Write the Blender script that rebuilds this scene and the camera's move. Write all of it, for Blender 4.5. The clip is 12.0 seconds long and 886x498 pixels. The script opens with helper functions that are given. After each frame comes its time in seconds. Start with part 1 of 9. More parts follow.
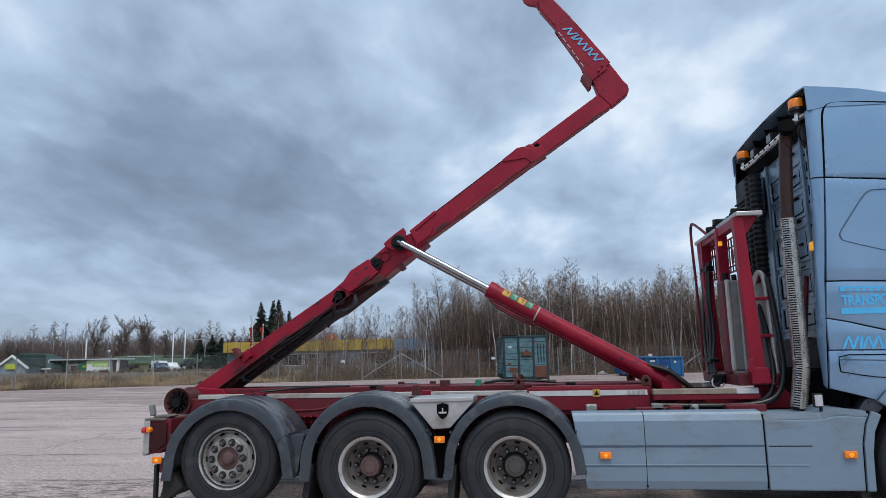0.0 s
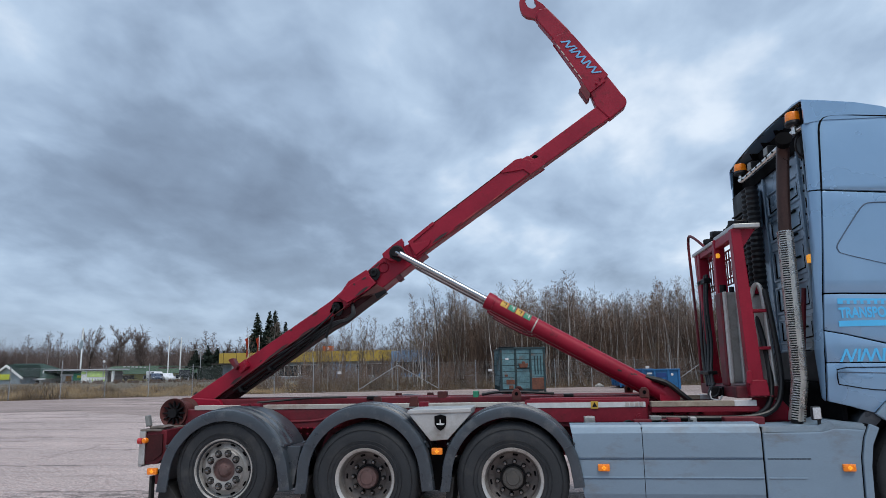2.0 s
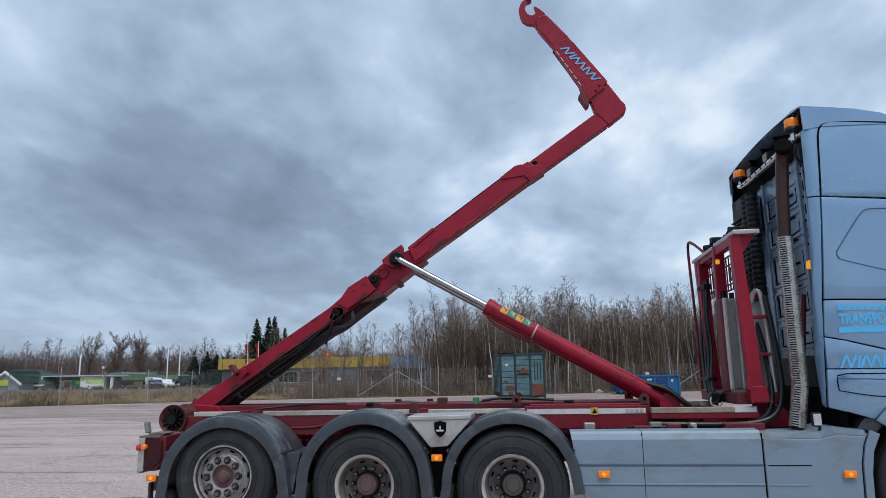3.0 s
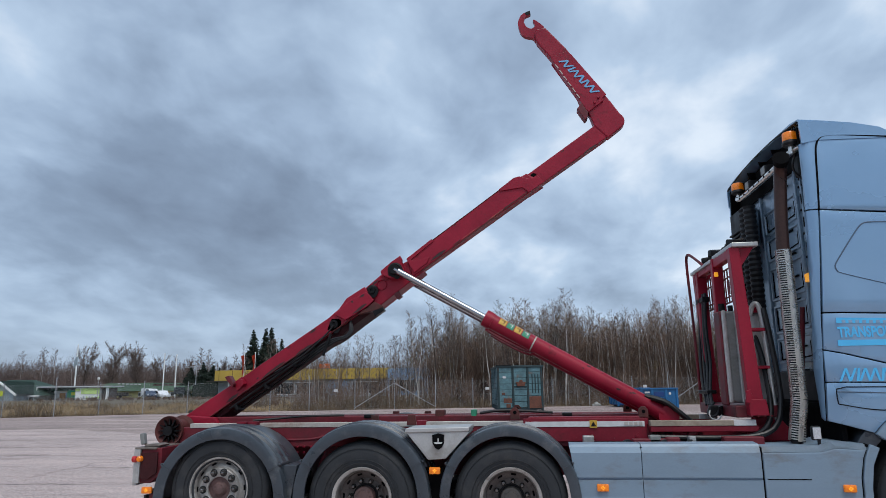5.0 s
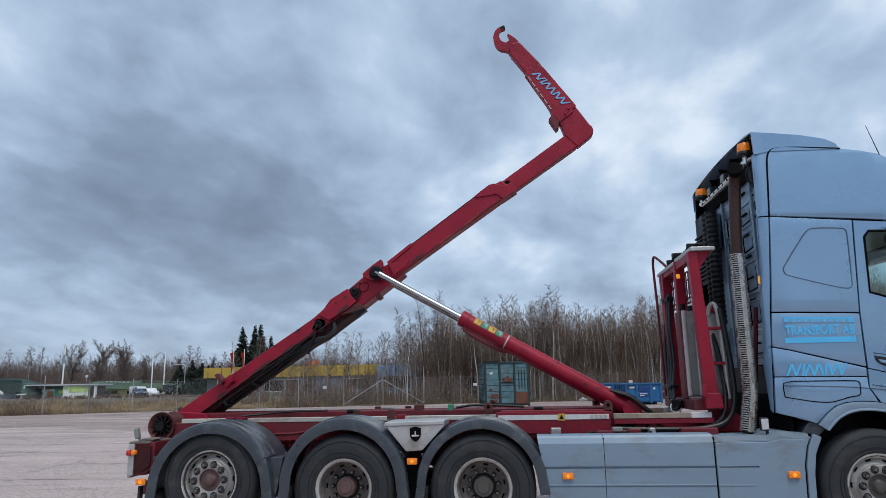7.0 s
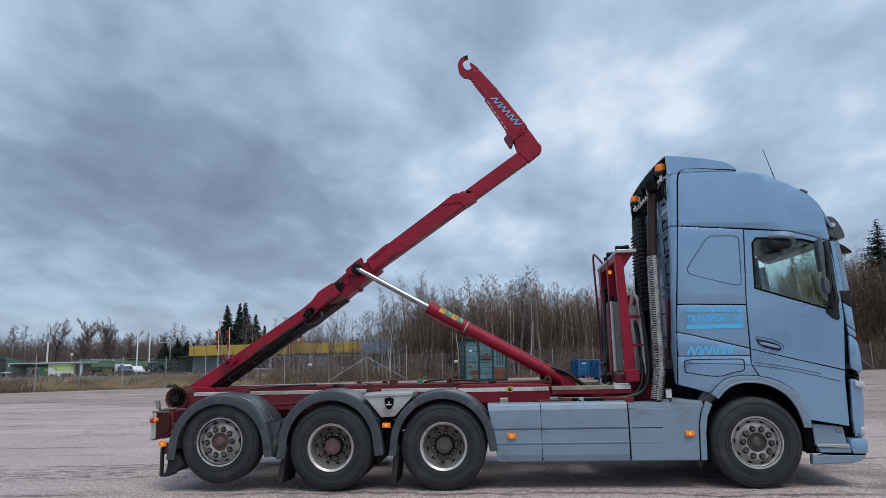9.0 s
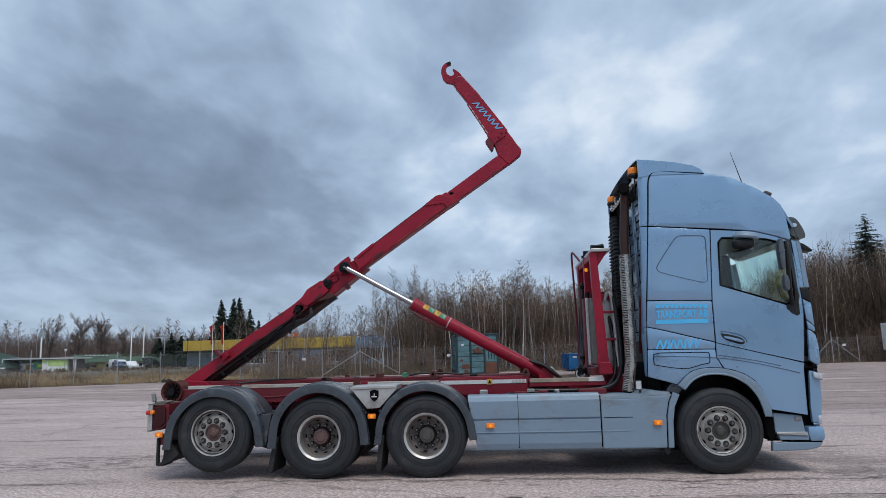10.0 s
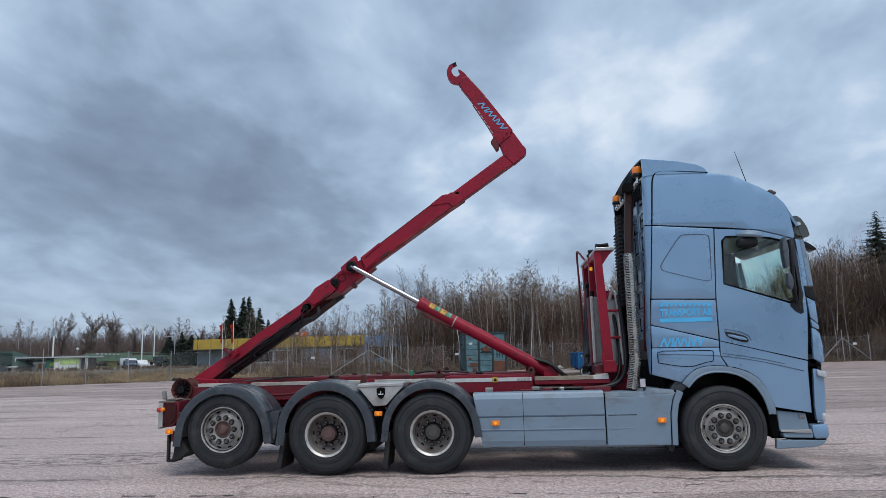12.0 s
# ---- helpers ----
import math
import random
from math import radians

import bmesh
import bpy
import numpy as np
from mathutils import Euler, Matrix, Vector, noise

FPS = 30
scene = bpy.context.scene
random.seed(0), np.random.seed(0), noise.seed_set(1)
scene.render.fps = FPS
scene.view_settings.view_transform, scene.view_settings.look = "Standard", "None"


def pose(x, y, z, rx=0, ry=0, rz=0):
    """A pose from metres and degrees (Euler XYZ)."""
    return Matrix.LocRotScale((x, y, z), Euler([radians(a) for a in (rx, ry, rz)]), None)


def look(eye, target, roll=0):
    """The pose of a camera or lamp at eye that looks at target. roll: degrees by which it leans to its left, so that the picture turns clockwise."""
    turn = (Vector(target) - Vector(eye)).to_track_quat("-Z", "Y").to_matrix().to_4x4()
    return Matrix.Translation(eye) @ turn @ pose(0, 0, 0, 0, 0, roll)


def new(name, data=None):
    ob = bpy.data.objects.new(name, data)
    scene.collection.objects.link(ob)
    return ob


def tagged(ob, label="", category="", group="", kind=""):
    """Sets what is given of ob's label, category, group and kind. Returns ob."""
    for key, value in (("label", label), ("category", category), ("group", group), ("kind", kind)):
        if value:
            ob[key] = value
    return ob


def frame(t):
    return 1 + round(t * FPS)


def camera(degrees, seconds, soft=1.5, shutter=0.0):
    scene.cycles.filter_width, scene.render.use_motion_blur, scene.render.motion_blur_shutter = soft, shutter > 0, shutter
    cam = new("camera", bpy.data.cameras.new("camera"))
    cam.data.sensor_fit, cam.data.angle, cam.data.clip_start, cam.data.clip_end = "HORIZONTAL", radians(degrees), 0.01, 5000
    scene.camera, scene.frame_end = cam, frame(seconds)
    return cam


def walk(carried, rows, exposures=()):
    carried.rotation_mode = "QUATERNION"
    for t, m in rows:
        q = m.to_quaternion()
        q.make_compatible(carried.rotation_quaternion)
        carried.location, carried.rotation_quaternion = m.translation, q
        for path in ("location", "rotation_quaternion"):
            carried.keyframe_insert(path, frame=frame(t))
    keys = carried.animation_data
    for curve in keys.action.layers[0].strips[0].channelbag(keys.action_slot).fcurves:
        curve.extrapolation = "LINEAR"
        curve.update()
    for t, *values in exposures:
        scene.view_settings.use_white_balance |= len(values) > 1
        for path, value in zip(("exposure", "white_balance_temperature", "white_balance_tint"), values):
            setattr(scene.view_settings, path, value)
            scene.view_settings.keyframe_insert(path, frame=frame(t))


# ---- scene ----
cam = camera(66.6, 12.0, 0.5)
PATH = [
    (0, (1.614, -6.265, 1.492), (1.351, -4.308, 1.81), -1.2),
    (0.5, (1.606, -6.268, 1.496), (1.346, -4.312, 1.82), -1.1),
    (1, (1.603, -6.271, 1.494), (1.345, -4.316, 1.827), -1.0),
    (1.5, (1.602, -6.268, 1.492), (1.347, -4.314, 1.834), -1.0),
    (2, (1.602, -6.268, 1.488), (1.349, -4.315, 1.839), -1.0),
    (2.5, (1.602, -6.266, 1.492), (1.35, -4.314, 1.851), -1.0),
    (3, (1.6, -6.27, 1.489), (1.349, -4.321, 1.857), -1.0),
    (5, (1.589, -6.266, 1.488), (1.346, -4.322, 1.89), -0.8),
    (5.5, (1.594, -6.262, 1.485), (1.353, -4.319, 1.893), -0.8),
    (6, (1.598, -6.271, 1.492), (1.363, -4.327, 1.9), -0.8),
    (6.5, (1.65, -6.391, 1.503), (1.426, -4.445, 1.907), -1.0),
    (7, (1.77, -6.669, 1.485), (1.557, -4.719, 1.876), -1.1),
    (9, (2.124, -8.11, 1.507), (1.954, -6.143, 1.831), -1.3),
    (9.5, (2.228, -8.361, 1.528), (2.067, -6.393, 1.843), -1.4),
    (10, (2.314, -8.516, 1.503), (2.16, -6.545, 1.81), -1.5),
    (10.5, (2.347, -8.592, 1.497), (2.19, -6.621, 1.797), -1.5),
    (11, (2.359, -8.62, 1.491), (2.194, -6.649, 1.79), -1.5),
    (11.5, (2.364, -8.609, 1.493), (2.19, -6.639, 1.793), -1.5),
    (12, (2.364, -8.604, 1.494), (2.184, -6.636, 1.798), -1.5),
]
walk(cam, [(t, look(eye, target, roll)) for t, eye, target, roll in PATH],
     ((0.0, 0.10), (3.0, 0.09), (7.0, 0.06), (9.0, 0.01), (12.0, 0.0)))

# ---- light: thick broken cloud, soft light from above ----
world = bpy.data.worlds.new("overcast_sky")
scene.world = world
world.use_nodes = True


def sky_nodes():
    nt = world.node_tree
    nt.nodes.clear()
    n, l = nt.nodes.new, nt.links.new

    def math_(op, a, b=None, clamp=False):
        m = n("ShaderNodeMath")
        m.operation, m.use_clamp = op, clamp
        for i, v in enumerate((a, b)):
            if v is None:
                continue
            if isinstance(v, (int, float)):
                m.inputs[i].default_value = v
            else:
                l(v, m.inputs[i])
        return m.outputs[0]

    tc = n("ShaderNodeTexCoord")
    sep = n("ShaderNodeSeparateXYZ")
    l(tc.outputs["Generated"], sep.inputs[0])
    # cloud layer seen as a sheet overhead, drawn together towards the horizon
    up = math_("ADD", math_("MAXIMUM", sep.outputs[2], 0.0), 0.30)
    comb = n("ShaderNodeCombineXYZ")
    l(math_("DIVIDE", sep.outputs[0], up), comb.inputs[0])
    l(math_("DIVIDE", sep.outputs[1], up), comb.inputs[1])

    def cloud(scale, detail, rough, offset, squash=1.0, warp=0.0):
        mp = n("ShaderNodeMapping")
        mp.inputs["Location"].default_value = offset
        mp.inputs["Scale"].default_value = (1.0, squash, 1.0)
        l(comb.outputs[0], mp.inputs[0])
        t = n("ShaderNodeTexNoise")
        t.inputs["Scale"].default_value, t.inputs["Detail"].default_value = scale, detail
        t.inputs["Roughness"].default_value, t.inputs["Distortion"].default_value = rough, warp
        l(mp.outputs[0], t.inputs["Vector"])
        return t.outputs["Fac"]

    def mass(way, reach, amount):
        """A thicker (-) or thinner (+) stretch of the cloud cover round a direction."""
        d = n("ShaderNodeVectorMath")
        d.operation = "DOT_PRODUCT"
        l(tc.outputs["Generated"], d.inputs[0])
        d.inputs[1].default_value = Vector(way).normalized()
        r = n("ShaderNodeMapRange")
        r.interpolation_type = "SMOOTHSTEP"
        for k, v in enumerate((math.cos(radians(reach)), 1.0, 0.0, amount)):
            r.inputs[k + 1].default_value = v
        l(d.outputs["Value"], r.inputs[0])
        return r.outputs[0]

    big = cloud(1.1, 3.0, 0.5, (SKY_X, SKY_Y, 0.0), 0.9, 0.1)
    mid = cloud(3.3, 5.0, 0.5, (4.3, 1.7, 2.0), 0.75, 0.25)
    fine = cloud(9.0, 4.0, 0.5, (1.1, 7.2, 5.0), 0.7, 0.3)
    mix = math_("ADD", math_("ADD", math_("MULTIPLY", big, 0.34), 0.055), math_("ADD", math_("MULTIPLY", mid, 0.42), math_("MULTIPLY", fine, 0.15)))
    for way, reach, amount in MASSES:
        mix = math_("ADD", mix, mass(way, reach, amount))
    ramp = n("ShaderNodeValToRGB")
    l(mix, ramp.inputs[0])
    cr = ramp.color_ramp
    stops = [(0.30, (0.146, 0.190, 0.268)), (0.42, (0.219, 0.290, 0.400)), (0.50, (0.32, 0.42, 0.563)), (0.58, (0.435, 0.555, 0.71)), (0.66, (0.66, 0.75, 0.86)), (0.76, (0.80, 0.87, 0.93))]
    cr.elements[0].position, cr.elements[1].position = stops[0][0], stops[-1][0]
    cr.elements[0].color, cr.elements[1].color = (*stops[0][1], 1), (*stops[-1][1], 1)
    for p, c in stops[1:-1]:
        cr.elements.new(p).color = (*c, 1)
    # evener and bluer towards the horizon
    haze = math_("POWER", math_("SUBTRACT", 1.0, math_("MAXIMUM", sep.outputs[2], 0.0), True), 14.0)
    mh = n("ShaderNodeMixRGB")
    l(math_("MULTIPLY", haze, 0.8), mh.inputs[0])
    l(ramp.outputs[0], mh.inputs[1])
    mh.inputs[2].default_value = (0.37, 0.47, 0.62, 1)
    # a little clear-sky light through the cloud
    sky = n("ShaderNodeTexSky")
    sky.sky_type, sky.sun_disc = "NISHITA", False
    sky.sun_elevation, sky.sun_rotation = radians(63), radians(156)
    add = n("ShaderNodeMixRGB")
    add.blend_type = "ADD"
    add.inputs[0].default_value = 0.012
    l(mh.outputs[0], add.inputs[1])
    l(sky.outputs[0], add.inputs[2])
    bg = n("ShaderNodeBackground")
    bg.inputs[1].default_value = SKY_STRENGTH
    l(add.outputs[0], bg.inputs[0])
    out = n("ShaderNodeOutputWorld")
    l(bg.outputs[0], out.inputs[0])


SKY_X, SKY_Y, SKY_STRENGTH = 0.35, 0.1, 1.0
# dark undersides (-) and thin bright places (+) of the cloud: direction, reach in degrees, amount
MASSES = [((-0.427, 0.854, 0.296), 15, -0.065), ((-0.265, 0.924, 0.275), 10, -0.035), ((-0.513, 0.794, 0.327), 9, -0.03), ((-0.337, 0.918, 0.21), 8, -0.03),
          ((0.405, 0.85, 0.336), 7, -0.03), ((0.50, 0.80, 0.34), 12, 0.08), ((0.30, 0.87, 0.38), 8, 0.035), ((-0.023, 0.912, 0.409), 7, -0.035), ((-0.50, 0.85, 0.13), 14, -0.05), ((-0.2, 0.96, 0.10), 10, -0.02),
          ((-0.60, 0.72, 0.36), 9, 0.045), ((-0.178, 0.889, 0.422), 6, 0.045), ((0.03, 0.944, 0.328), 6, 0.055), ((0.059, 0.971, 0.233), 11, 0.06),
          ((-0.126, 0.978, 0.166), 7, 0.035), ((0.43, 0.864, 0.262), 7, 0.07), ((0.47, 0.87, 0.15), 8, -0.03), ((0.21, 0.923, 0.323), 10, 0.055), ((0.25, 0.95, 0.2), 9, 0.05),
          ((-0.582, 0.797, 0.163), 6, 0.025), ((0.172, 0.879, 0.445), 11, 0.04), ((0.30, 0.85, 0.55), 20, 0.05), ((-0.2, -0.6, 0.75), 60, 0.06)]
sky_nodes()
sun = new("sun", bpy.data.lights.new("sun", "SUN"))
sun.data.energy, sun.data.angle, sun.data.color = 1.65, radians(30), (1.0, 0.96, 0.9)
sun.matrix_world = look((3.5, -8, 17), (0, 0, 0))

# ---- materials ----
MATS = {}


def material(name, color, rough=0.5, metal=0.0, var=0.25, scale=6.0, fine=60.0, bump=0.0, dirt=None, dirt_amount=0.0, dirt_scale=3.0,
             coat=0.0, emit=0.0, stretch=(1, 1, 1), per_object=0.0, trans=0.0, spec=0.5, rough_var=0.12, coat_rough=0.22):
    """Colour with broad and fine variation, optional dirt patches, relief and clear coat, all in metres."""
    if name in MATS:
        return MATS[name]
    m = bpy.data.materials.new(name)
    m.use_nodes = True
    nt = m.node_tree
    n, l = nt.nodes.new, nt.links.new
    b = nt.nodes["Principled BSDF"]
    tc = n("ShaderNodeTexCoord")
    mp = n("ShaderNodeMapping")
    mp.inputs["Scale"].default_value = stretch
    geo = n("ShaderNodeNewGeometry")
    l(geo.outputs["Position"], mp.inputs[0])

    def tex(s, detail=4.0, rough_=0.6):
        t = n("ShaderNodeTexNoise")
        t.inputs["Scale"].default_value, t.inputs["Detail"].default_value, t.inputs["Roughness"].default_value = s, detail, rough_
        l(mp.outputs[0], t.inputs["Vector"])
        return t.outputs["Fac"]

    def remap(v, a, b_, c, d):
        r = n("ShaderNodeMapRange")
        for i, x in enumerate((a, b_, c, d)):
            r.inputs[i + 1].default_value = x
        l(v, r.inputs[0])
        return r.outputs[0]

    broad, small = tex(scale), tex(fine, 3.0)
    k = n("ShaderNodeMath")
    k.operation = "MULTIPLY"
    l(remap(broad, 0.3, 0.7, 1 - var, 1 + var), k.inputs[0])
    l(remap(small, 0.3, 0.7, 1 - var * 0.5, 1 + var * 0.5), k.inputs[1])
    val = k.outputs[0]
    if per_object:
        oi = n("ShaderNodeObjectInfo")
        k2 = n("ShaderNodeMath")
        k2.operation = "MULTIPLY"
        l(val, k2.inputs[0])
        l(remap(oi.outputs["Random"], 0, 1, 1 - per_object, 1 + per_object), k2.inputs[1])
        val = k2.outputs[0]
    mul = n("ShaderNodeMixRGB")
    mul.blend_type = "MULTIPLY"
    mul.inputs[0].default_value = 1.0
    mul.inputs[1].default_value = (*color, 1)
    l(val, mul.inputs[2])
    col = mul.outputs[0]
    if dirt:
        dm = n("ShaderNodeMixRGB")
        l(remap(tex(dirt_scale, 6.0, 0.7), 0.62 - 0.3 * dirt_amount, 0.72, 0.0, 0.9), dm.inputs[0])
        l(col, dm.inputs[1])
        dm.inputs[2].default_value = (*dirt, 1)
        col = dm.outputs[0]
    l(col, b.inputs["Base Color"])
    l(remap(broad, 0.3, 0.7, max(rough - rough_var, 0.02), min(rough + rough_var, 1)), b.inputs["Roughness"])
    b.inputs["Metallic"].default_value = metal
    b.inputs["Coat Weight"].default_value = coat
    b.inputs["Coat Roughness"].default_value = coat_rough
    b.inputs["Transmission Weight"].default_value = trans
    b.inputs["Specular IOR Level"].default_value = spec
    if emit:
        b.inputs["Emission Color"].default_value = (*color, 1)
        b.inputs["Emission Strength"].default_value = emit
    if bump:
        bp = n("ShaderNodeBump")
        bp.inputs["Strength"].default_value, bp.inputs["Distance"].default_value = min(1.0, bump * 50), bump
        l(small, bp.inputs["Height"])
        l(bp.outputs[0], b.inputs["Normal"])
    MATS[name] = m
    return m


BLUE = material("blue_metallic_paint", (0.235, 0.39, 0.57), 0.32, 0.4, 0.05, 1.5, 300, 0.0002, coat=1.0, coat_rough=0.06)
MIRRORGREY = material("grey_mirror_casing", (0.085, 0.10, 0.12), 0.35, 0, 0.15, 6, 50)
SKIRT = material("blue_grey_dusty_paint", (0.205, 0.285, 0.365), 0.5, 0.1, 0.07, 1.2, 40, 0.0003, (0.17, 0.18, 0.19), 0.25, 1.6, coat=0.1, stretch=(1, 1, 2.5))
# dark blue for strips that paint the shade of pressed grooves
CREASE = material("shaded_blue_groove", (0.075, 0.115, 0.17), 0.4, 0.2, 0.08, 3, 40)
GLOSSBLACK = material("glossy_black_trim", (0.012, 0.013, 0.015), 0.12, 0.0, 0.1, 5, 60, coat=0.4)
CABBACK = material("blue_grey_unpolished_paint", (0.21, 0.30, 0.39), 0.28, 0.2, 0.12, 2.0, 30, 0.0003, (0.10, 0.125, 0.15), 0.2, 2.5, coat=0.5, coat_rough=0.1)
RED = material("worn_red_paint", (0.285, 0.0075, 0.027), 0.42, 0.0, 0.18, 2.5, 50, 0.0004, (0.08, 0.012, 0.014), 0.05, 4.0, spec=0.35)
# near-black red: grease on the arm's beam, plus shade put into the colour
GREASESHADE = material("greasy_and_shaded_dark_red", (0.045, 0.010, 0.012), 0.7, 0.0, 0.3, 6.0, 40, 0.0006, spec=0.25)
STAINED = material("rust_stained_grey_steel", (0.19, 0.16, 0.14), 0.6, 0.2, 0.35, 9.0, 60, 0.0006, (0.08, 0.05, 0.04), 0.4, 9.0)
RAILBROWN = material("scuffed_brown_bare_rail", (0.33, 0.27, 0.21), 0.6, 0.0, 0.25, 4.0, 50, 0.0006, (0.16, 0.09, 0.06), 0.45, 3.0)
REDWORN = material("dull_worn_red_paint", (0.20, 0.010, 0.024), 0.5, 0.0, 0.22, 3.0, 40, 0.0005, (0.05, 0.012, 0.014), 0.25, 3.0, spec=0.35)
REDDARK = material("grimy_dark_red_paint", (0.15, 0.009, 0.018), 0.55, 0.0, 0.25, 3.0, 40, 0.0006, (0.03, 0.012, 0.012), 0.55, 3.5)
REDRUST = material("rusty_dull_red_steel", (0.11, 0.028, 0.025), 0.7, 0.2, 0.3, 6.0, 60, 0.001, (0.04, 0.02, 0.015), 0.5, 5.0)
GREASE = material("black_greasy_steel", (0.006, 0.006, 0.007), 0.5, 0.0, 0.4, 8.0, 50, 0.001, spec=0.25)
BLACK = material("black_plastic", (0.014, 0.015, 0.017), 0.55, 0.0, 0.2, 5.0, 80, 0.0004, spec=0.3)
# one black for seals, joints and holes, and for shade painted into hollows
PITCHBLACK = material("black_seals_and_shaded_gaps", (0.003, 0.003, 0.0035), 0.9, 0.0, 0.2, 5.0, 80, spec=0.1)
FENDER = material("dark_grey_blue_plastic", (0.043, 0.054, 0.067), 0.34, 0.0, 0.15, 3.0, 40, 0.0005, (0.11, 0.118, 0.125), 0.26, 5.5, coat=0.25)
FLAP = material("black_rubber_mudflap", (0.02, 0.02, 0.021), 0.8, 0.0, 0.3, 6.0, 40, 0.001, (0.06, 0.058, 0.055), 0.3, 5.0)
TYRE = material("dusty_black_tyre_rubber", (0.029, 0.032, 0.036), 0.66, 0.0, 0.22, 4.0, 70, 0.0008, (0.062, 0.061, 0.061), 0.35, 3.0, spec=0.3)
RIM = material("dull_silver_steel_rim", (0.54, 0.525, 0.50), 0.42, 0.5, 0.15, 7.0, 60, 0.0003, (0.16, 0.13, 0.11), 0.3, 8.0)
RIMDARK = material("brake_dusted_brown_steel", (0.15, 0.13, 0.12), 0.6, 0.3, 0.3, 9.0, 60, 0.0005, (0.05, 0.04, 0.035), 0.3, 8.0)
HUBBROWN = material("dusty_red_brown_hub", (0.13, 0.075, 0.07), 0.6, 0.1, 0.3, 9.0, 60, 0.0005, (0.08, 0.065, 0.06), 0.35, 8.0)
HUBGREY = material("dusty_grey_hub_cover", (0.085, 0.08, 0.074), 0.55, 0.2, 0.15, 9.0, 60, 0.0004, (0.10, 0.085, 0.07), 0.25, 9.0)
RIMDISC = material("dusty_grey_rim_disc", (0.34, 0.33, 0.315), 0.5, 0.4, 0.2, 7.0, 60, 0.0003, (0.10, 0.08, 0.07), 0.35, 8.0)
HUBRED = material("dusty_red_brown_hub", (0.14, 0.05, 0.05), 0.65, 0.1, 0.25, 9.0, 60, 0.0005, (0.08, 0.06, 0.055), 0.3, 9.0)
RIMBARREL = material("dusty_grey_rim_barrel", (0.25, 0.235, 0.22), 0.5, 0.4, 0.25, 7.0, 60, 0.0003, (0.08, 0.065, 0.055), 0.35, 8.0)
NUT = material("dark_chrome_nut_cap", (0.20, 0.195, 0.19), 0.2, 0.9, 0.15, 20.0, 90)
ALU = material("weathered_aluminium", (0.50, 0.50, 0.49), 0.4, 0.6, 0.12, 2.5, 60, 0.0003, (0.30, 0.28, 0.25), 0.35, 3.0)
TANKGREY = material("grey_painted_tank", (0.24, 0.245, 0.235), 0.45, 0.1, 0.1, 2.0, 50, 0.0003, (0.14, 0.13, 0.12), 0.25, 3.0)
STAINLESS = material("perforated_stainless_steel", (0.74, 0.72, 0.68), 0.26, 0.85, 0.12, 5.0, 60)
EXHAUST = material("heat_browned_steel_pipe", (0.065, 0.034, 0.028), 0.36, 0.6, 0.25, 3.0, 40, 0.0004, (0.03, 0.022, 0.02), 0.4, 3.0)
CHROME = material("chromed_piston_rod", (0.45, 0.46, 0.48), 0.1, 1.0, 0.04, 4.0, 40, rough_var=0.05)
RAILWHITE = material("scuffed_white_painted_rail", (0.50, 0.47, 0.43), 0.55, 0.0, 0.15, 3.0, 50, 0.0004, (0.25, 0.15, 0.11), 0.45, 2.5)
HOSE = material("black_rubber_hose", (0.008, 0.008, 0.009), 0.45, 0.0, 0.2, 8.0, 60)
ORANGE = material("orange_lens_plastic", (0.85, 0.22, 0.01), 0.3, 0.0, 0.1, 40, 200, emit=0.1, coat=0.4)
ORANGELIT = material("lit_amber_reflector", (1.0, 0.42, 0.03), 0.3, 0.0, 0.1, 60, 200, emit=0.5)
REDLENS = material("red_lens_plastic", (0.5, 0.02, 0.02), 0.3, 0.0, 0.1, 40, 200, coat=0.4)
CLEARLENS = material("clear_lamp_plastic", (0.6, 0.63, 0.66), 0.15, 0.3, 0.2, 30, 120, coat=0.5)
SIGNBLUE = material("bright_blue_decal", (0.09, 0.50, 0.86), 0.4, 0.0, 0.04, 5, 60)
SIGNYELLOW = material("yellow_warning_decal", (0.60, 0.36, 0.05), 0.5, 0.0, 0.15, 15, 80)
SIGNGREEN = material("green_safety_decal", (0.03, 0.24, 0.13), 0.5, 0.0, 0.15, 15, 80)
SIGNWHITE = material("white_decal", (0.62, 0.62, 0.62), 0.5, 0.0, 0.1, 15, 80)
CREAM = material("light_cab_trim", (0.42, 0.42, 0.40), 0.7, 0.0, 0.08, 3, 60)
SEATCLOTH = material("dark_grey_seat_cloth", (0.06, 0.06, 0.065), 0.9, 0.0, 0.2, 10, 120, 0.0006)
GALV = material("galvanised_steel", (0.42, 0.43, 0.44), 0.5, 0.6, 0.2, 6.0, 60)


def glass(name, tint):
    m = bpy.data.materials.new(name)
    m.use_nodes = True
    b = m.node_tree.nodes["Principled BSDF"]
    b.inputs["Base Color"].default_value = (*tint, 1)
    b.inputs["Roughness"].default_value = 0.01
    b.inputs["IOR"].default_value = 1.45
    b.inputs["Transmission Weight"].default_value = 1.0
    return m


GLASS = glass("green_tinted_window_glass", (0.80, 0.95, 0.91))


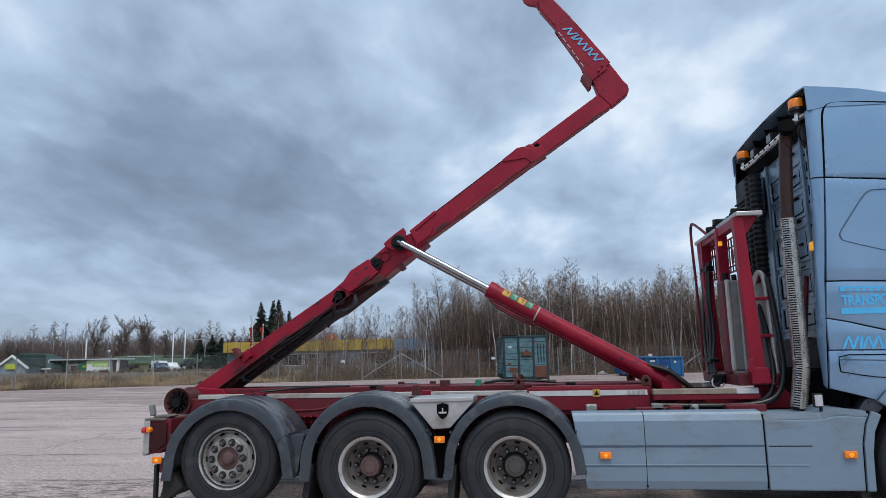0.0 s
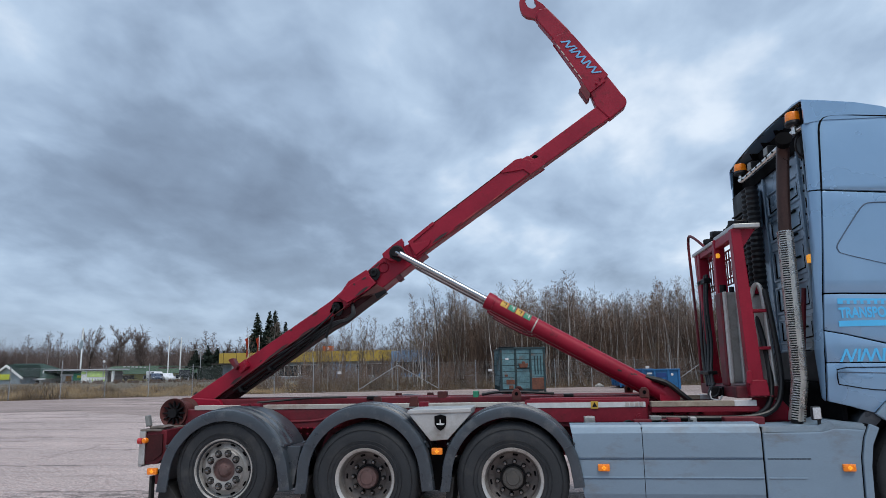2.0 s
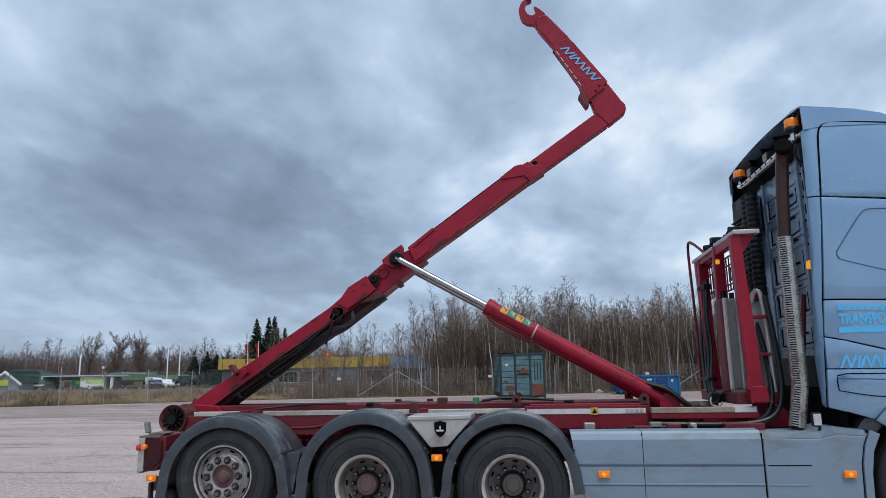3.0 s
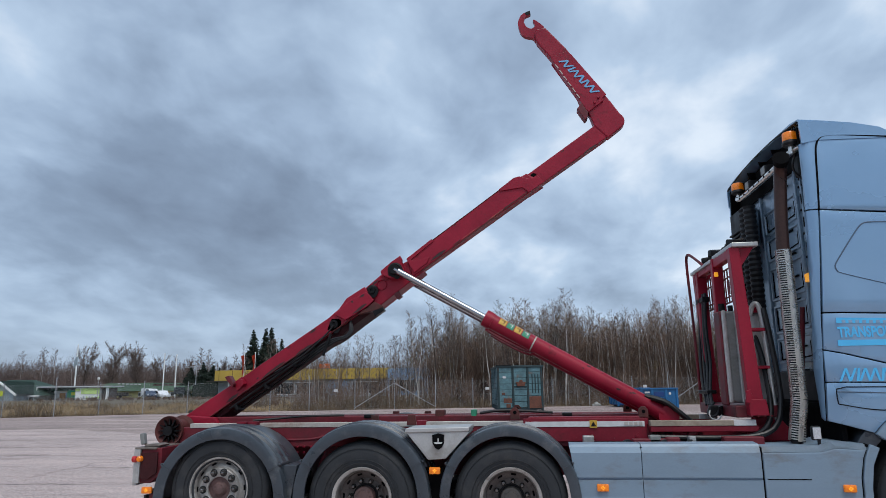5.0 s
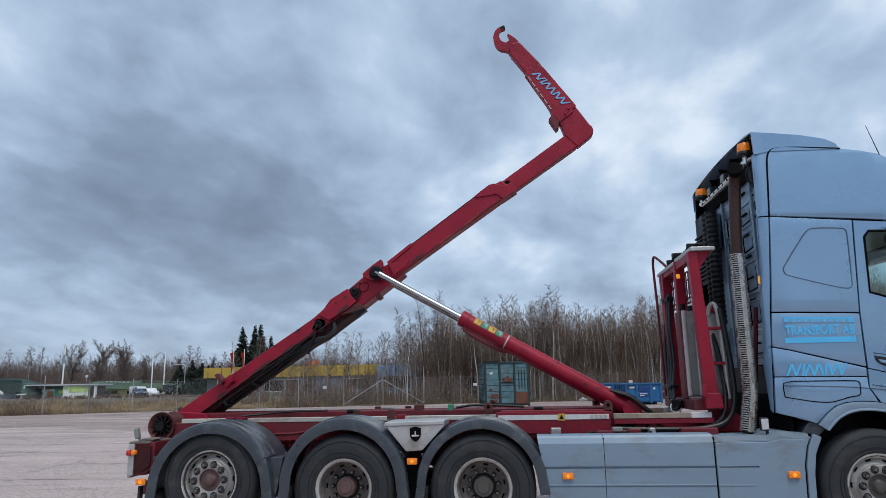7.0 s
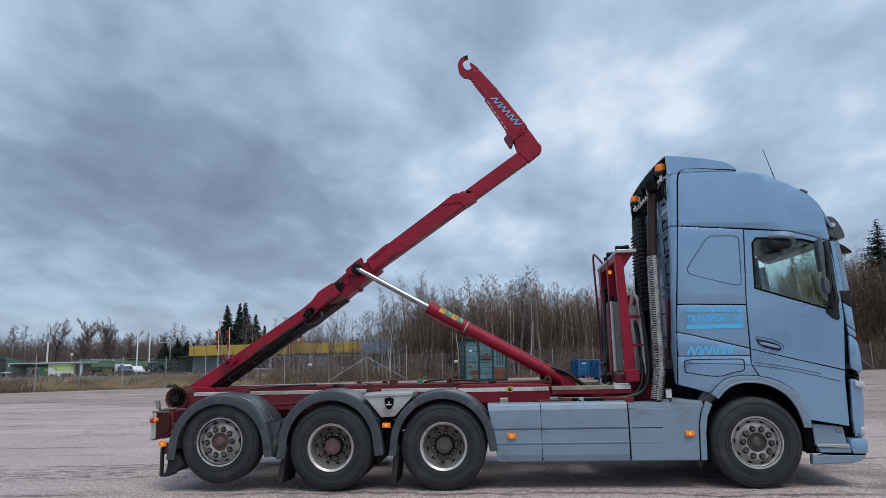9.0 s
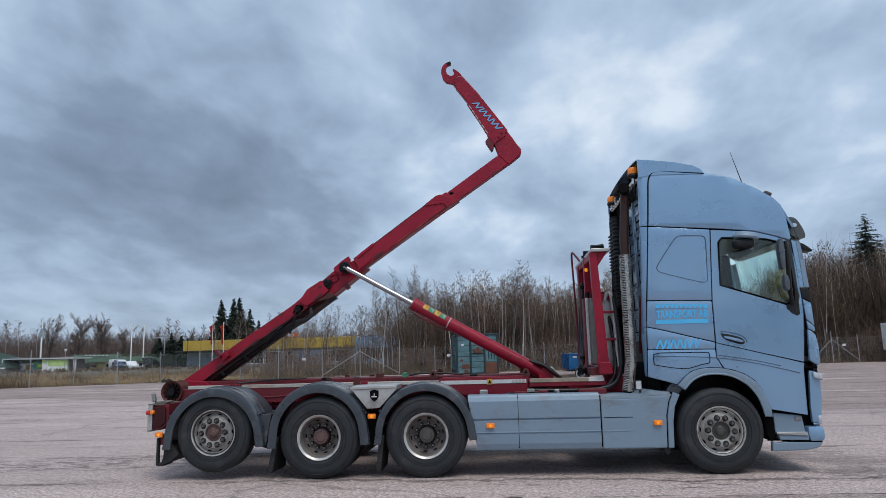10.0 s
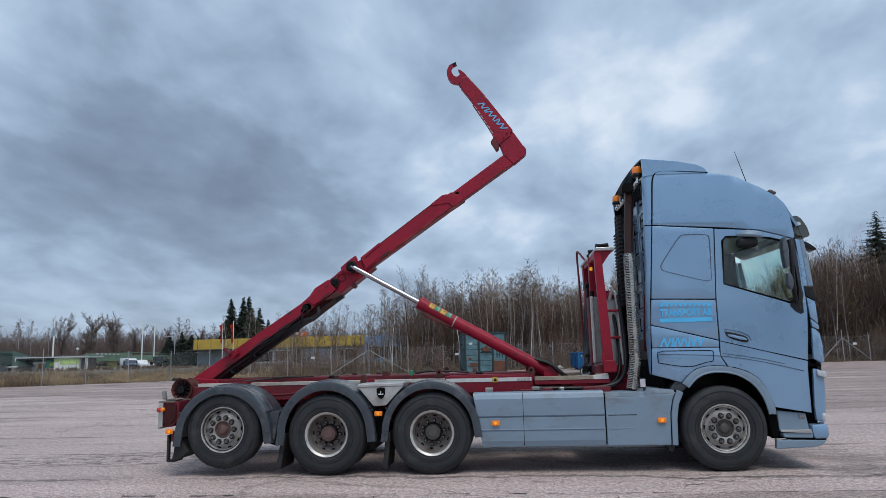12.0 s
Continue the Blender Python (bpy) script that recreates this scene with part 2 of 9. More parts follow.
def asphalt(name="reddish_grey_worn_asphalt", tone=1.0, pale=1.12):
    m = bpy.data.materials.new(name)
    m.use_nodes = True
    nt = m.node_tree
    n, l = nt.nodes.new, nt.links.new
    b = nt.nodes["Principled BSDF"]
    geo = n("ShaderNodeNewGeometry")

    def tex(s, stretch=(1, 1, 1), detail=4.0, rough=0.6, off=(0, 0, 0), kind="noise"):
        mp = n("ShaderNodeMapping")
        mp.inputs["Scale"].default_value, mp.inputs["Location"].default_value = stretch, off
        l(geo.outputs["Position"], mp.inputs[0])
        if kind == "crack":
            ns = n("ShaderNodeTexNoise")
            ns.inputs["Scale"].default_value, ns.inputs["Detail"].default_value = 1.1, 5.0
            l(mp.outputs[0], ns.inputs["Vector"])
            ad = n("ShaderNodeVectorMath")
            ad.operation = "MULTIPLY_ADD"
            l(ns.outputs["Color"], ad.inputs[0])
            ad.inputs[1].default_value = (1.2, 1.2, 0)
            l(mp.outputs[0], ad.inputs[2])
            t = n("ShaderNodeTexVoronoi")
            t.feature = "DISTANCE_TO_EDGE"
            t.inputs["Scale"].default_value = s
            l(ad.outputs[0], t.inputs["Vector"])
            return t.outputs["Distance"]
        t = n("ShaderNodeTexNoise")
        t.inputs["Scale"].default_value, t.inputs["Detail"].default_value, t.inputs["Roughness"].default_value = s, detail, rough
        l(mp.outputs[0], t.inputs["Vector"])
        return t.outputs["Fac"]

    def remap(v, a, b_, c, d):
        r = n("ShaderNodeMapRange")
        for i, x in enumerate((a, b_, c, d)):
            r.inputs[i + 1].default_value = x
        l(v, r.inputs[0])
        return r.outputs[0]

    def mul(a, b_):
        k = n("ShaderNodeMath")
        k.operation = "MULTIPLY"
        l(a, k.inputs[0])
        l(b_, k.inputs[1])
        return k.outputs[0]

    grit = tex(48, detail=3)
    stone = tex(19, detail=2)
    lanes = tex(0.5, (0.16, 1.0, 1.0), 5, 0.65)
    patch = tex(0.22, (0.6, 1.0, 1), 4, 0.6, (11, 3, 0))
    crack = tex(0.24, (0.55, 1.0, 1), off=(3.3, 1.2, 0), kind="crack")
    stainmask = remap(tex(0.45, (0.35, 1.0, 1), 6, 0.7, (5, 9, 0)), 0.57, 0.62, 1.0, 0.66)
    v = mul(remap(grit, 0.3, 0.7, 0.4, 1.6), remap(stone, 0.3, 0.7, 0.62, 1.38))
    v = mul(v, remap(lanes, 0.32, 0.68, 0.87, 1.12))
    v = mul(v, remap(patch, 0.3, 0.7, 0.88, 1.12))
    v = mul(v, remap(crack, 0.0, 0.007, 0.62, 1.0))
    shallow = mul(remap(tex(2.6, (0.22, 1.5, 1), 7, 0.72, (2, 5, 0)), 0.535, 0.575, 0.0, 1.0), remap(tex(0.33, (0.4, 1.0, 1), 3, 0.5, (8, 1, 0)), 0.42, 0.56, 0.0, 1.0))
    v = mul(v, remap(shallow, 0.0, 1.0, 1.0, 0.84))
    # ragged, broken joints between the paved lanes, every 2.4 m
    sp = n("ShaderNodeSeparateXYZ")
    l(geo.outputs["Position"], sp.inputs[0])

    def add(a, b_, op="ADD"):
        k = n("ShaderNodeMath")
        k.operation = op
        for i_, t_ in enumerate((a, b_)):
            if isinstance(t_, float):
                k.inputs[i_].default_value = t_
            else:
                l(t_, k.inputs[i_])
        return k.outputs[0]

    wander = add(remap(tex(0.22, (1, 0.15, 1), 3, 0.5, (2, 0, 0)), 0.3, 0.7, -0.3, 0.3), remap(tex(2.5, (1, 0.6, 1), 6, 0.7), 0.3, 0.7, -0.11, 0.11))
    joint = add(add(add(sp.outputs[1], wander), 0.1), 1.2, "PINGPONG")
    broken = remap(tex(0.5, (0.5, 0.9, 1), 4, 0.6, (4, 2, 0)), 0.42, 0.52, 0.0, 1.0)
    line = mul(remap(joint, 0.03, 0.075, 1.0, 0.0), broken)
    v = mul(v, remap(line, 0.0, 1.0, 1.0, 0.42))
    crumbs = mul(mul(remap(joint, 0.05, 0.7, 1.0, 0.0), remap(tex(5.5, (0.5, 1.2, 1), 5, 0.7, (7, 3, 0)), 0.54, 0.60, 0.0, 1.0)), remap(tex(0.2, (0.6, 0.8, 1), 3, 0.5, (9, 6, 0)), 0.44, 0.52, 0.0, 1.0))
    v = mul(v, remap(crumbs, 0.0, 1.0, 1.0, 0.5))
    # crazed patch behind the truck's tail
    across = add(add(add(sp.outputs[1], add(sp.outputs[0], -0.07, "MULTIPLY")), remap(tex(0.7, (0.5, 1, 1), 3), 0.3, 0.7, -0.35, 0.35)), -1.9)
    zone = mul(remap(add(across, 0.0, "ABSOLUTE"), 0.25, 0.75, 1.0, 0.0), remap(sp.outputs[0], -2.6, -1.4, 1.0, 0.0))
    craze = mul(zone, remap(tex(6.5, (0.4, 1.1, 1), 6, 0.75, (3, 8, 0)), 0.50, 0.55, 0.0, 1.0))
    v = mul(v, remap(craze, 0.0, 1.0, 1.0, 0.4))
    v = mul(v, remap(tex(0.9, (0.1, 1.0, 1), 6, 0.65, (1, 7, 0)), 0.55, 0.63, 1.0, pale))
    v = mul(v, stainmask)
    mix = n("ShaderNodeMixRGB")
    l(remap(tex(9, detail=5), 0.35, 0.65, 0, 1), mix.inputs[0])
    mix.inputs[1].default_value, mix.inputs[2].default_value = (0.44 * tone, 0.336 * tone, 0.308 * tone, 1), (0.46 * tone, 0.387 * tone ** 1.15, 0.368 * tone ** 1.25, 1)
    out = n("ShaderNodeMixRGB")
    out.blend_type = "MULTIPLY"
    out.inputs[0].default_value = 1
    l(mix.outputs[0], out.inputs[1])
    l(v, out.inputs[2])
    l(out.outputs[0], b.inputs["Base Color"])
    l(remap(lanes, 0.3, 0.7, 0.72, 0.92), b.inputs["Roughness"])
    b.inputs["Specular IOR Level"].default_value = 0.35
    bp = n("ShaderNodeBump")
    bp.inputs["Strength"].default_value, bp.inputs["Distance"].default_value = 0.5, 0.006
    l(mul(grit, remap(crack, 0.0, 0.02, 0.2, 1.0)), bp.inputs["Height"])
    l(bp.outputs[0], b.inputs["Normal"])
    return m


ASPHALT = asphalt()
OLDASPHALT = asphalt("older_brownish_asphalt", 0.73, 1.6)
SOIL = material("dry_grass_and_soil", (0.13, 0.105, 0.07), 0.95, 0, 0.35, 0.35, 7, 0.01, (0.07, 0.075, 0.035), 0.35, 0.5)
DRYGRASS = material("dry_straw_grass", (0.46, 0.335, 0.19), 0.9, 0, 0.35, 0.5, 4)
WEED = material("brown_green_weeds", (0.165, 0.115, 0.07), 0.9, 0, 0.4, 0.7, 4)
BARKBIRCH = material("pale_birch_bark", (0.40, 0.37, 0.34), 0.85, 0, 0.35, 1.3, 9, dirt=(0.05, 0.045, 0.04), dirt_amount=0.35, dirt_scale=1.5, per_object=0.3)
BARKDARK = material("grey_brown_bark", (0.085, 0.066, 0.055), 0.9, 0, 0.35, 1.2, 9, per_object=0.3)
TWIG = material("red_brown_bare_twigs", (0.172, 0.114, 0.083), 0.9, 0, 0.3, 0.4, 3, per_object=0.25)
TWIGGREY = material("grey_bare_twigs", (0.155, 0.12, 0.099), 0.9, 0, 0.3, 0.4, 3, per_object=0.25)
# darker copy of the twig brown: the wood's dim inside is in the colour
TWIGSHADE = material("shade_darkened_twigs", (0.088, 0.058, 0.043), 0.9, 0, 0.3, 0.5, 4)
# far twigs: the distance haze is mixed into this colour
TWIGFAR = material("haze_greyed_far_twigs", (0.165, 0.122, 0.108), 0.9, 0, 0.3, 0.2, 2)
NEEDLE = material("dark_spruce_needles", (0.014, 0.026, 0.016), 0.8, 0, 0.4, 0.8, 6)
YLEAF = material("yellow_autumn_leaves", (0.19, 0.135, 0.04), 0.7, 0, 0.3, 2, 9)


# ---- mesh tools ----
def part(name, bm, mat, parent=None, label="", smooth=False):
    """Links a bmesh as one mesh object under a thing or a part."""
    bmesh.ops.recalc_face_normals(bm, faces=bm.faces[:])
    me = bpy.data.meshes.new(name)
    bm.to_mesh(me)
    bm.free()
    me.materials.append(mat)
    if smooth:
        me.shade_smooth()
        me.set_sharp_from_angle(angle=radians(35))
    ob = new(name, me)
    if parent is not None:
        ob.parent = parent
        ob.matrix_parent_inverse = parent.matrix_basis.inverted()
    if label:
        tagged(ob, label)
    return ob


def thing(name, label, category, group="", at=(0, 0, 0), kind=""):
    ob = new(name)
    ob.location = at
    ob.empty_display_size = 0.2
    return tagged(ob, label, category, group, kind)


def bm_new():
    return bmesh.new()


def bevel(bm, r, seg=2, ang=30):
    if r <= 0:
        return bm
    es = [e for e in bm.edges if len(e.link_faces) == 2 and e.calc_face_angle(0) > radians(ang)]
    bmesh.ops.bevel(bm, geom=es, offset=r, segments=seg, affect="EDGES", profile=0.5, clamp_overlap=True)
    return bm


def box(x0, x1, y0, y1, z0, z1, r=0.0, bm=None, seg=2):
    own = bmesh.new()
    bmesh.ops.create_cube(own, size=1)
    for v in own.verts:
        v.co = Vector(((x0 + x1) / 2 + v.co.x * (x1 - x0), (y0 + y1) / 2 + v.co.y * (y1 - y0), (z0 + z1) / 2 + v.co.z * (z1 - z0)))
    bevel(own, r, seg)
    return own if bm is None else join(bm, own)


def join(bm, other):
    me = bpy.data.meshes.new("tmp")
    other.to_mesh(me)
    other.free()
    bm.from_mesh(me)
    bpy.data.meshes.remove(me)
    return bm


def moved(bm, m):
    bm.transform(m)
    return bm


def prism(pts, y0, y1, r=0.0, bm=None, seg=2):
    """A plate of outline (x, z), from y0 to y1."""
    own = bmesh.new()
    vs = [own.verts.new((x, y0, z)) for x, z in pts]
    f = own.faces.new(vs)
    out = bmesh.ops.extrude_face_region(own, geom=[f])
    for v in [g for g in out["geom"] if isinstance(g, bmesh.types.BMVert)]:
        v.co.y = y1
    bmesh.ops.recalc_face_normals(own, faces=own.faces[:])
    bevel(own, r, seg)
    bmesh.ops.triangulate(own, faces=[f for f in own.faces if len(f.verts) > 4])
    return own if bm is None else join(bm, own)


def rod(p0, p1, r0, r1=None, seg=16, bm=None, caps=True):
    own = bmesh.new()
    p0, p1 = Vector(p0), Vector(p1)
    r1 = r0 if r1 is None else r1
    d = p1 - p0
    bmesh.ops.create_cone(own, cap_ends=caps, segments=seg, radius1=r0, radius2=r1, depth=d.length)
    own.transform(Matrix.Translation((p0 + p1) / 2) @ d.to_track_quat("Z", "Y").to_matrix().to_4x4())
    return own if bm is None else join(bm, own)


def tube(pts, r, seg=8, bm=None, smooth=3):
    """A round hose or bar along points, its bends rounded off."""
    p = [Vector(q) for q in pts]
    for _ in range(smooth):
        q = [p[0]]
        for a, b in zip(p, p[1:]):
            q += [a.lerp(b, 0.25), a.lerp(b, 0.75)]
        p = q + [p[-1]]
    own = bmesh.new()
    rings, side = [], None
    for i, c in enumerate(p):
        d = (p[min(i + 1, len(p) - 1)] - p[max(i - 1, 0)]).normalized()
        if side is None:
            side = d.orthogonal().normalized()
        side = (side - d * side.dot(d)).normalized()
        up = d.cross(side)
        rings.append([own.verts.new(c + r * (math.cos(a) * side + math.sin(a) * up)) for a in (2 * math.pi * k / seg for k in range(seg))])
    for a, b in zip(rings, rings[1:]):
        for k in range(seg):
            own.faces.new((a[k], a[(k + 1) % seg], b[(k + 1) % seg], b[k]))
    own.faces.new(rings[0])
    own.faces.new(rings[-1][::-1])
    return own if bm is None else join(bm, own)


def lathe(profile, seg=48, bm=None, close=False):
    """Turns (radius, y) round the y axis."""
    own = bmesh.new()
    rings = []
    for r, y in profile:
        rings.append([own.verts.new((r * math.cos(a), y, r * math.sin(a))) for a in (2 * math.pi * k / seg for k in range(seg))] if r > 1e-5 else [own.verts.new((0, y, 0))])
    pairs = list(zip(rings, rings[1:])) + ([(rings[-1], rings[0])] if close else [])
    for a, b in pairs:
        for k in range(seg):
            j = (k + 1) % seg
            q = [a[k % len(a)], a[j % len(a)], b[j % len(b)], b[k % len(b)]]
            q = list(dict.fromkeys(q))
            if len(q) > 2:
                own.faces.new(q)
    return own if bm is None else join(bm, own)


def arc(cx, cz, r, a0, a1, n):
    return [(cx + r * math.cos(radians(a0 + (a1 - a0) * i / n)), cz + r * math.sin(radians(a0 + (a1 - a0) * i / n))) for i in range(n + 1)]


def smooth_line(pts, times=2):
    """Rounds an open line of 2D points, keeping its ends."""
    for _ in range(times):
        q = [pts[0]]
        for a, b in zip(pts, pts[1:]):
            q += [(a[0] * 0.75 + b[0] * 0.25, a[1] * 0.75 + b[1] * 0.25), (a[0] * 0.25 + b[0] * 0.75, a[1] * 0.25 + b[1] * 0.75)]
        pts = q + [pts[-1]]
    return pts


def lettering(text, size, mat, parent, m, name="lettering", depth=0.002, width=None, bold=0.0):
    cu = bpy.data.curves.new(name, "FONT")
    cu.body, cu.size, cu.extrude, cu.offset = text, size, depth, bold
    ob = bpy.data.objects.new(name, cu)
    scene.collection.objects.link(ob)
    bpy.context.view_layer.update()
    me = bpy.data.meshes.new_from_object(ob.evaluated_get(bpy.context.evaluated_depsgraph_get()))
    bpy.data.objects.remove(ob)
    bpy.data.curves.remove(cu)
    xs = [v.co.x for v in me.vertices]
    k = width / (max(xs) - min(xs)) if width else 1.0
    me.transform(m @ Matrix.Diagonal((k, 1, 1, 1)) @ Matrix.Translation((-min(xs), 0, 0)))
    me.materials.clear()
    me.materials.append(mat)
    o = new(name, me)
    o.parent = parent
    o.matrix_parent_inverse = parent.matrix_basis.inverted()
    return o


SIDE = Matrix(((1, 0, 0, 0), (0, 0, 1, 0), (0, 1, 0, 0), (0, 0, 0, 1)))  # x stays, text's up is z, its front faces -y
SIDE = Matrix.Rotation(radians(90), 4, "X")


# ---- the hook-lift truck: rear at -x, front at +x, near side at y = 0 ----
W = 2.55            # width
MIDY = W / 2
truck = thing("hook_lift_truck", "light blue hook-lift lorry with raised red hook arm on grey yard", "truck")


# wheels -------------------------------------------------------------
def tyre_bm(r, w, y0):
    s = r / 0.505
    prof = [(0.262 * s, y0 + 0.03), (0.285 * s, y0 + 0.012), (0.30 * s, y0 + 0.007), (0.33 * s, y0 + 0.004), (0.40 * s, y0 - 0.008), (0.455 * s, y0 + 0.004), (0.485 * s, y0 + 0.022),
            (0.503 * s, y0 + 0.05), (0.505 * s, y0 + w / 2), (0.503 * s, y0 + w - 0.05), (0.485 * s, y0 + w - 0.022), (0.44 * s, y0 + w),
            (0.36 * s, y0 + w), (0.295 * s, y0 + w - 0.02)]
    bm = lathe(prof, 72)
    # shoulder blocks and circumferential ribs of the tread
    for k in range(60):
        a = 2 * math.pi * k / 60
        for yy in (y0 + 0.05, y0 + w - 0.075):
            b = box(-0.019, 0.019, yy, yy + 0.045, 0.478 * s, 0.5045 * s)
            join(bm, moved(b, Matrix.Rotation(a, 4, "Y")))
    for rr in (0.312, 0.345, 0.44):
        join(bm, lathe([(rr * s, y0 - 0.004), ((rr + 0.003) * s, y0 - 0.009), ((rr + 0.006) * s, y0 - 0.004)], 64))
    return bm


def wheel(cx, cz, r, y, steer, face=1, dual=False, hubmat=HUBRED, label=""):
    """face 1: outer side towards -y. steer: dished-out disc with nut caps; else deep dished-in disc."""
    m = Matrix.Translation((cx, y, cz)) @ Matrix.Diagonal((1, face, 1, 1)) @ Matrix.Rotation(random.uniform(0, 6.28), 4, "Y")
    w = 0.30
    k_ = 0.93 if steer else 0.90
    tm, m = m, m @ Matrix.Diagonal((k_, 1, k_, 1))
    if steer:
        disc = lathe([(0.264, 0.075), (0.256, 0.072), (0.236, 0.055), (0.212, 0.040), (0.203, 0.016), (0.196, 0.010), (0.128, 0.010), (0.118, 0.016), (0.112, 0.06)], 48)
    else:
        disc = lathe([(0.262, 0.13), (0.245, 0.155), (0.20, 0.165), (0.185, 0.175), (0.12, 0.175), (0.11, 0.17), (0.11, 0.22)], 48)
    wh = part("wheel", moved(disc, m), RIMDISC if steer else RIMDARK, truck, label, True)
    part("tyre", moved(tyre_bm(r, w, 0.0), tm), TYRE, wh, "", True)
    rim = lathe([(0.262, 0.076), (0.268, 0.045), (0.278, 0.034), (0.288, 0.030), (0.292, 0.012), (0.298, 0.003), (0.307, 0.001), (0.312, 0.010), (0.305, 0.03)], 64)
    if not steer:
        part("rim_barrel", moved(lathe([(0.258, 0.145), (0.262, 0.07), (0.272, 0.028), (0.276, 0.024)], 64), m), RIMBARREL, wh, "", True)
        rim = lathe([(0.274, 0.03), (0.280, 0.020), (0.288, 0.016), (0.30, 0.006), (0.307, 0.003), (0.311, 0.012), (0.305, 0.03)], 64)
    part("rim", moved(rim, m), RIM, wh, "", True)
    # vent slots as dark recessed inserts
    for k in range(10):
        s = box(-0.026, 0.026, -0.006, 0.006, -0.010, 0.010, 0.009, seg=3)
        rad, yy = (0.247, 0.063) if steer else (0.226, 0.158)
        part("vent_slot", moved(s, m @ Matrix.Rotation(2 * math.pi * k / 10, 4, "Y") @ Matrix.Translation((0, yy, rad))), PITCHBLACK, wh)
    for k in range(10):
        a = 2 * math.pi * (k + 0.5) / 10
        nm = m @ Matrix.Translation(((0.166 if steer else 0.16) * math.cos(a), 0.012 if steer else 0.175, (0.166 if steer else 0.16) * math.sin(a)))
        cap = lathe([(0.0, -0.042), (0.012, -0.039), (0.022, -0.028), (0.025, -0.010), (0.028, -0.004), (0.036, 0.0), (0.037, 0.004)], 16) if steer else \
            lathe([(0.0, -0.050), (0.014, -0.048), (0.023, -0.036), (0.026, 0.0), (0.036, 0.002)], 12)
        part("wheel_nut", moved(cap, nm), NUT, wh, "", True)
        if steer:
            # dark ring paints the shadow round the nut
            part("nut_washer", moved(lathe([(0.030, -0.004), (0.038, -0.0035), (0.040, 0.003)], 20), nm), GREASE, wh, "", True)
    if steer:
        hub = lathe([(0.0, 0.012), (0.045, 0.012), (0.056, 0.018), (0.066, 0.034), (0.078, 0.045), (0.112, 0.048), (0.118, 0.03)], 32)
        for k in range(8):
            a = 2 * math.pi * k / 8
            join(hub, moved(lathe([(0, -0.008), (0.006, -0.006), (0.007, 0.003)], 6), Matrix.Translation((0.048 * math.cos(a), 0.013, 0.048 * math.sin(a)))))
    else:
        hub = lathe([(0.0, 0.085), (0.062, 0.085), (0.068, 0.092), (0.100, 0.095), (0.106, 0.105), (0.110, 0.17), (0.118, 0.175), (0.12, 0.18)], 32)
        for k in range(10):
            a = 2 * math.pi * k / 10
            join(hub, moved(lathe([(0, -0.010), (0.009, -0.008), (0.010, 0.004)], 6), Matrix.Translation((0.084 * math.cos(a), 0.095, 0.084 * math.sin(a)))))
    part("hub", moved(hub, m), hubmat, wh, "", True)
    if not steer:
        part("grease_ring", moved(lathe([(0.108, 0.172), (0.112, 0.168), (0.130, 0.168), (0.134, 0.174)], 32), m), GREASE, wh, "oily dark ring round the hub", True)
    if dual:
        part("tyre", moved(tyre_bm(r, w, 0.345), tm), TYRE, wh, "", True)
    return wh


AX = [(-1.345, 0.585, 0.49), (0.025, 0.505, 0.505), (1.375, 0.505, 0.505), (4.93, 0.505, 0.505)]
for side in (0, 1):
    f = 1 if side == 0 else -1
    yy = (lambda v: v if side == 0 else W - v)
    wheel(*AX[0], yy(0.03), True, f, False, HUBRED, "lifted rear wheel with silver rim and dusty red hub")
    wheel(*AX[1], yy(0.02), False, f, True, HUBBROWN, "twin rear wheel with dished rim and brownish hub")
    wheel(*AX[2], yy(0.02), False, f, True, HUBGREY, "twin rear wheel with deep dished silver rim")
    wheel(*AX[3], yy(0.03), True, f, False, HUBGREY, "front wheel with round bright wheel nuts")
for x, z, _ in AX:
    part("axle", rod((x, 0.35, z), (x, W - 0.35, z), 0.07), GREASE, truck, "", True)

# chassis --------------------------------------------------------------
for y in (0.85, 1.62):
    bm = box(-2.1, 5.6, y, y + 0.08, 0.62, 0.92, 0.008)
    for k in range(38):
        x = -1.95 + k * 0.2
        rod((x, y - 0.008, 0.70), (x, y, 0.70), 0.012, seg=8, bm=bm)
        rod((x, y - 0.008, 0.85), (x, y, 0.85), 0.012, seg=8, bm=bm)
    part("chassis_beam", bm, REDDARK, truck)
for x in (-1.9, -0.65, 0.7, 2.2, 3.4, 5.4):
    part("cross_member", box(x - 0.05, x + 0.05, 0.93, 1.62, 0.66, 0.88, 0.01), REDDARK, truck)
for x0, x1, y0 in ((2.05, 2.9, 0.3), (2.95, 4.2, 0.3)):
    for yy in (y0, W - y0 - 0.5):
        part("fuel_tank", box(x0, x1, yy, yy + 0.5, 0.36, 0.86, 0.06, seg=3), GREASE, truck, "", True)
for x in (-0.65, 0.7):
    part("air_tank", rod((x - 0.25, 0.7, 0.5), (x + 0.25, 0.7, 0.5), 0.12, seg=20), GREASE, truck, "", True)
# leaf springs and brake drums read as dark shapes behind the wheels
for x, z, _ in AX[:3]:
    part("leaf_spring", prism([(x - 0.55, z + 0.16), (x, z - 0.06), (x + 0.55, z + 0.16), (x + 0.55, z + 0.2), (x, z + 0.02), (x - 0.55, z + 0.2)], 0.86, 0.95), GREASE, truck)

part("front_axle_beam", box(4.83, 5.03, 0.45, W - 0.45, 0.34, 0.46, 0.03), GREASE, truck)
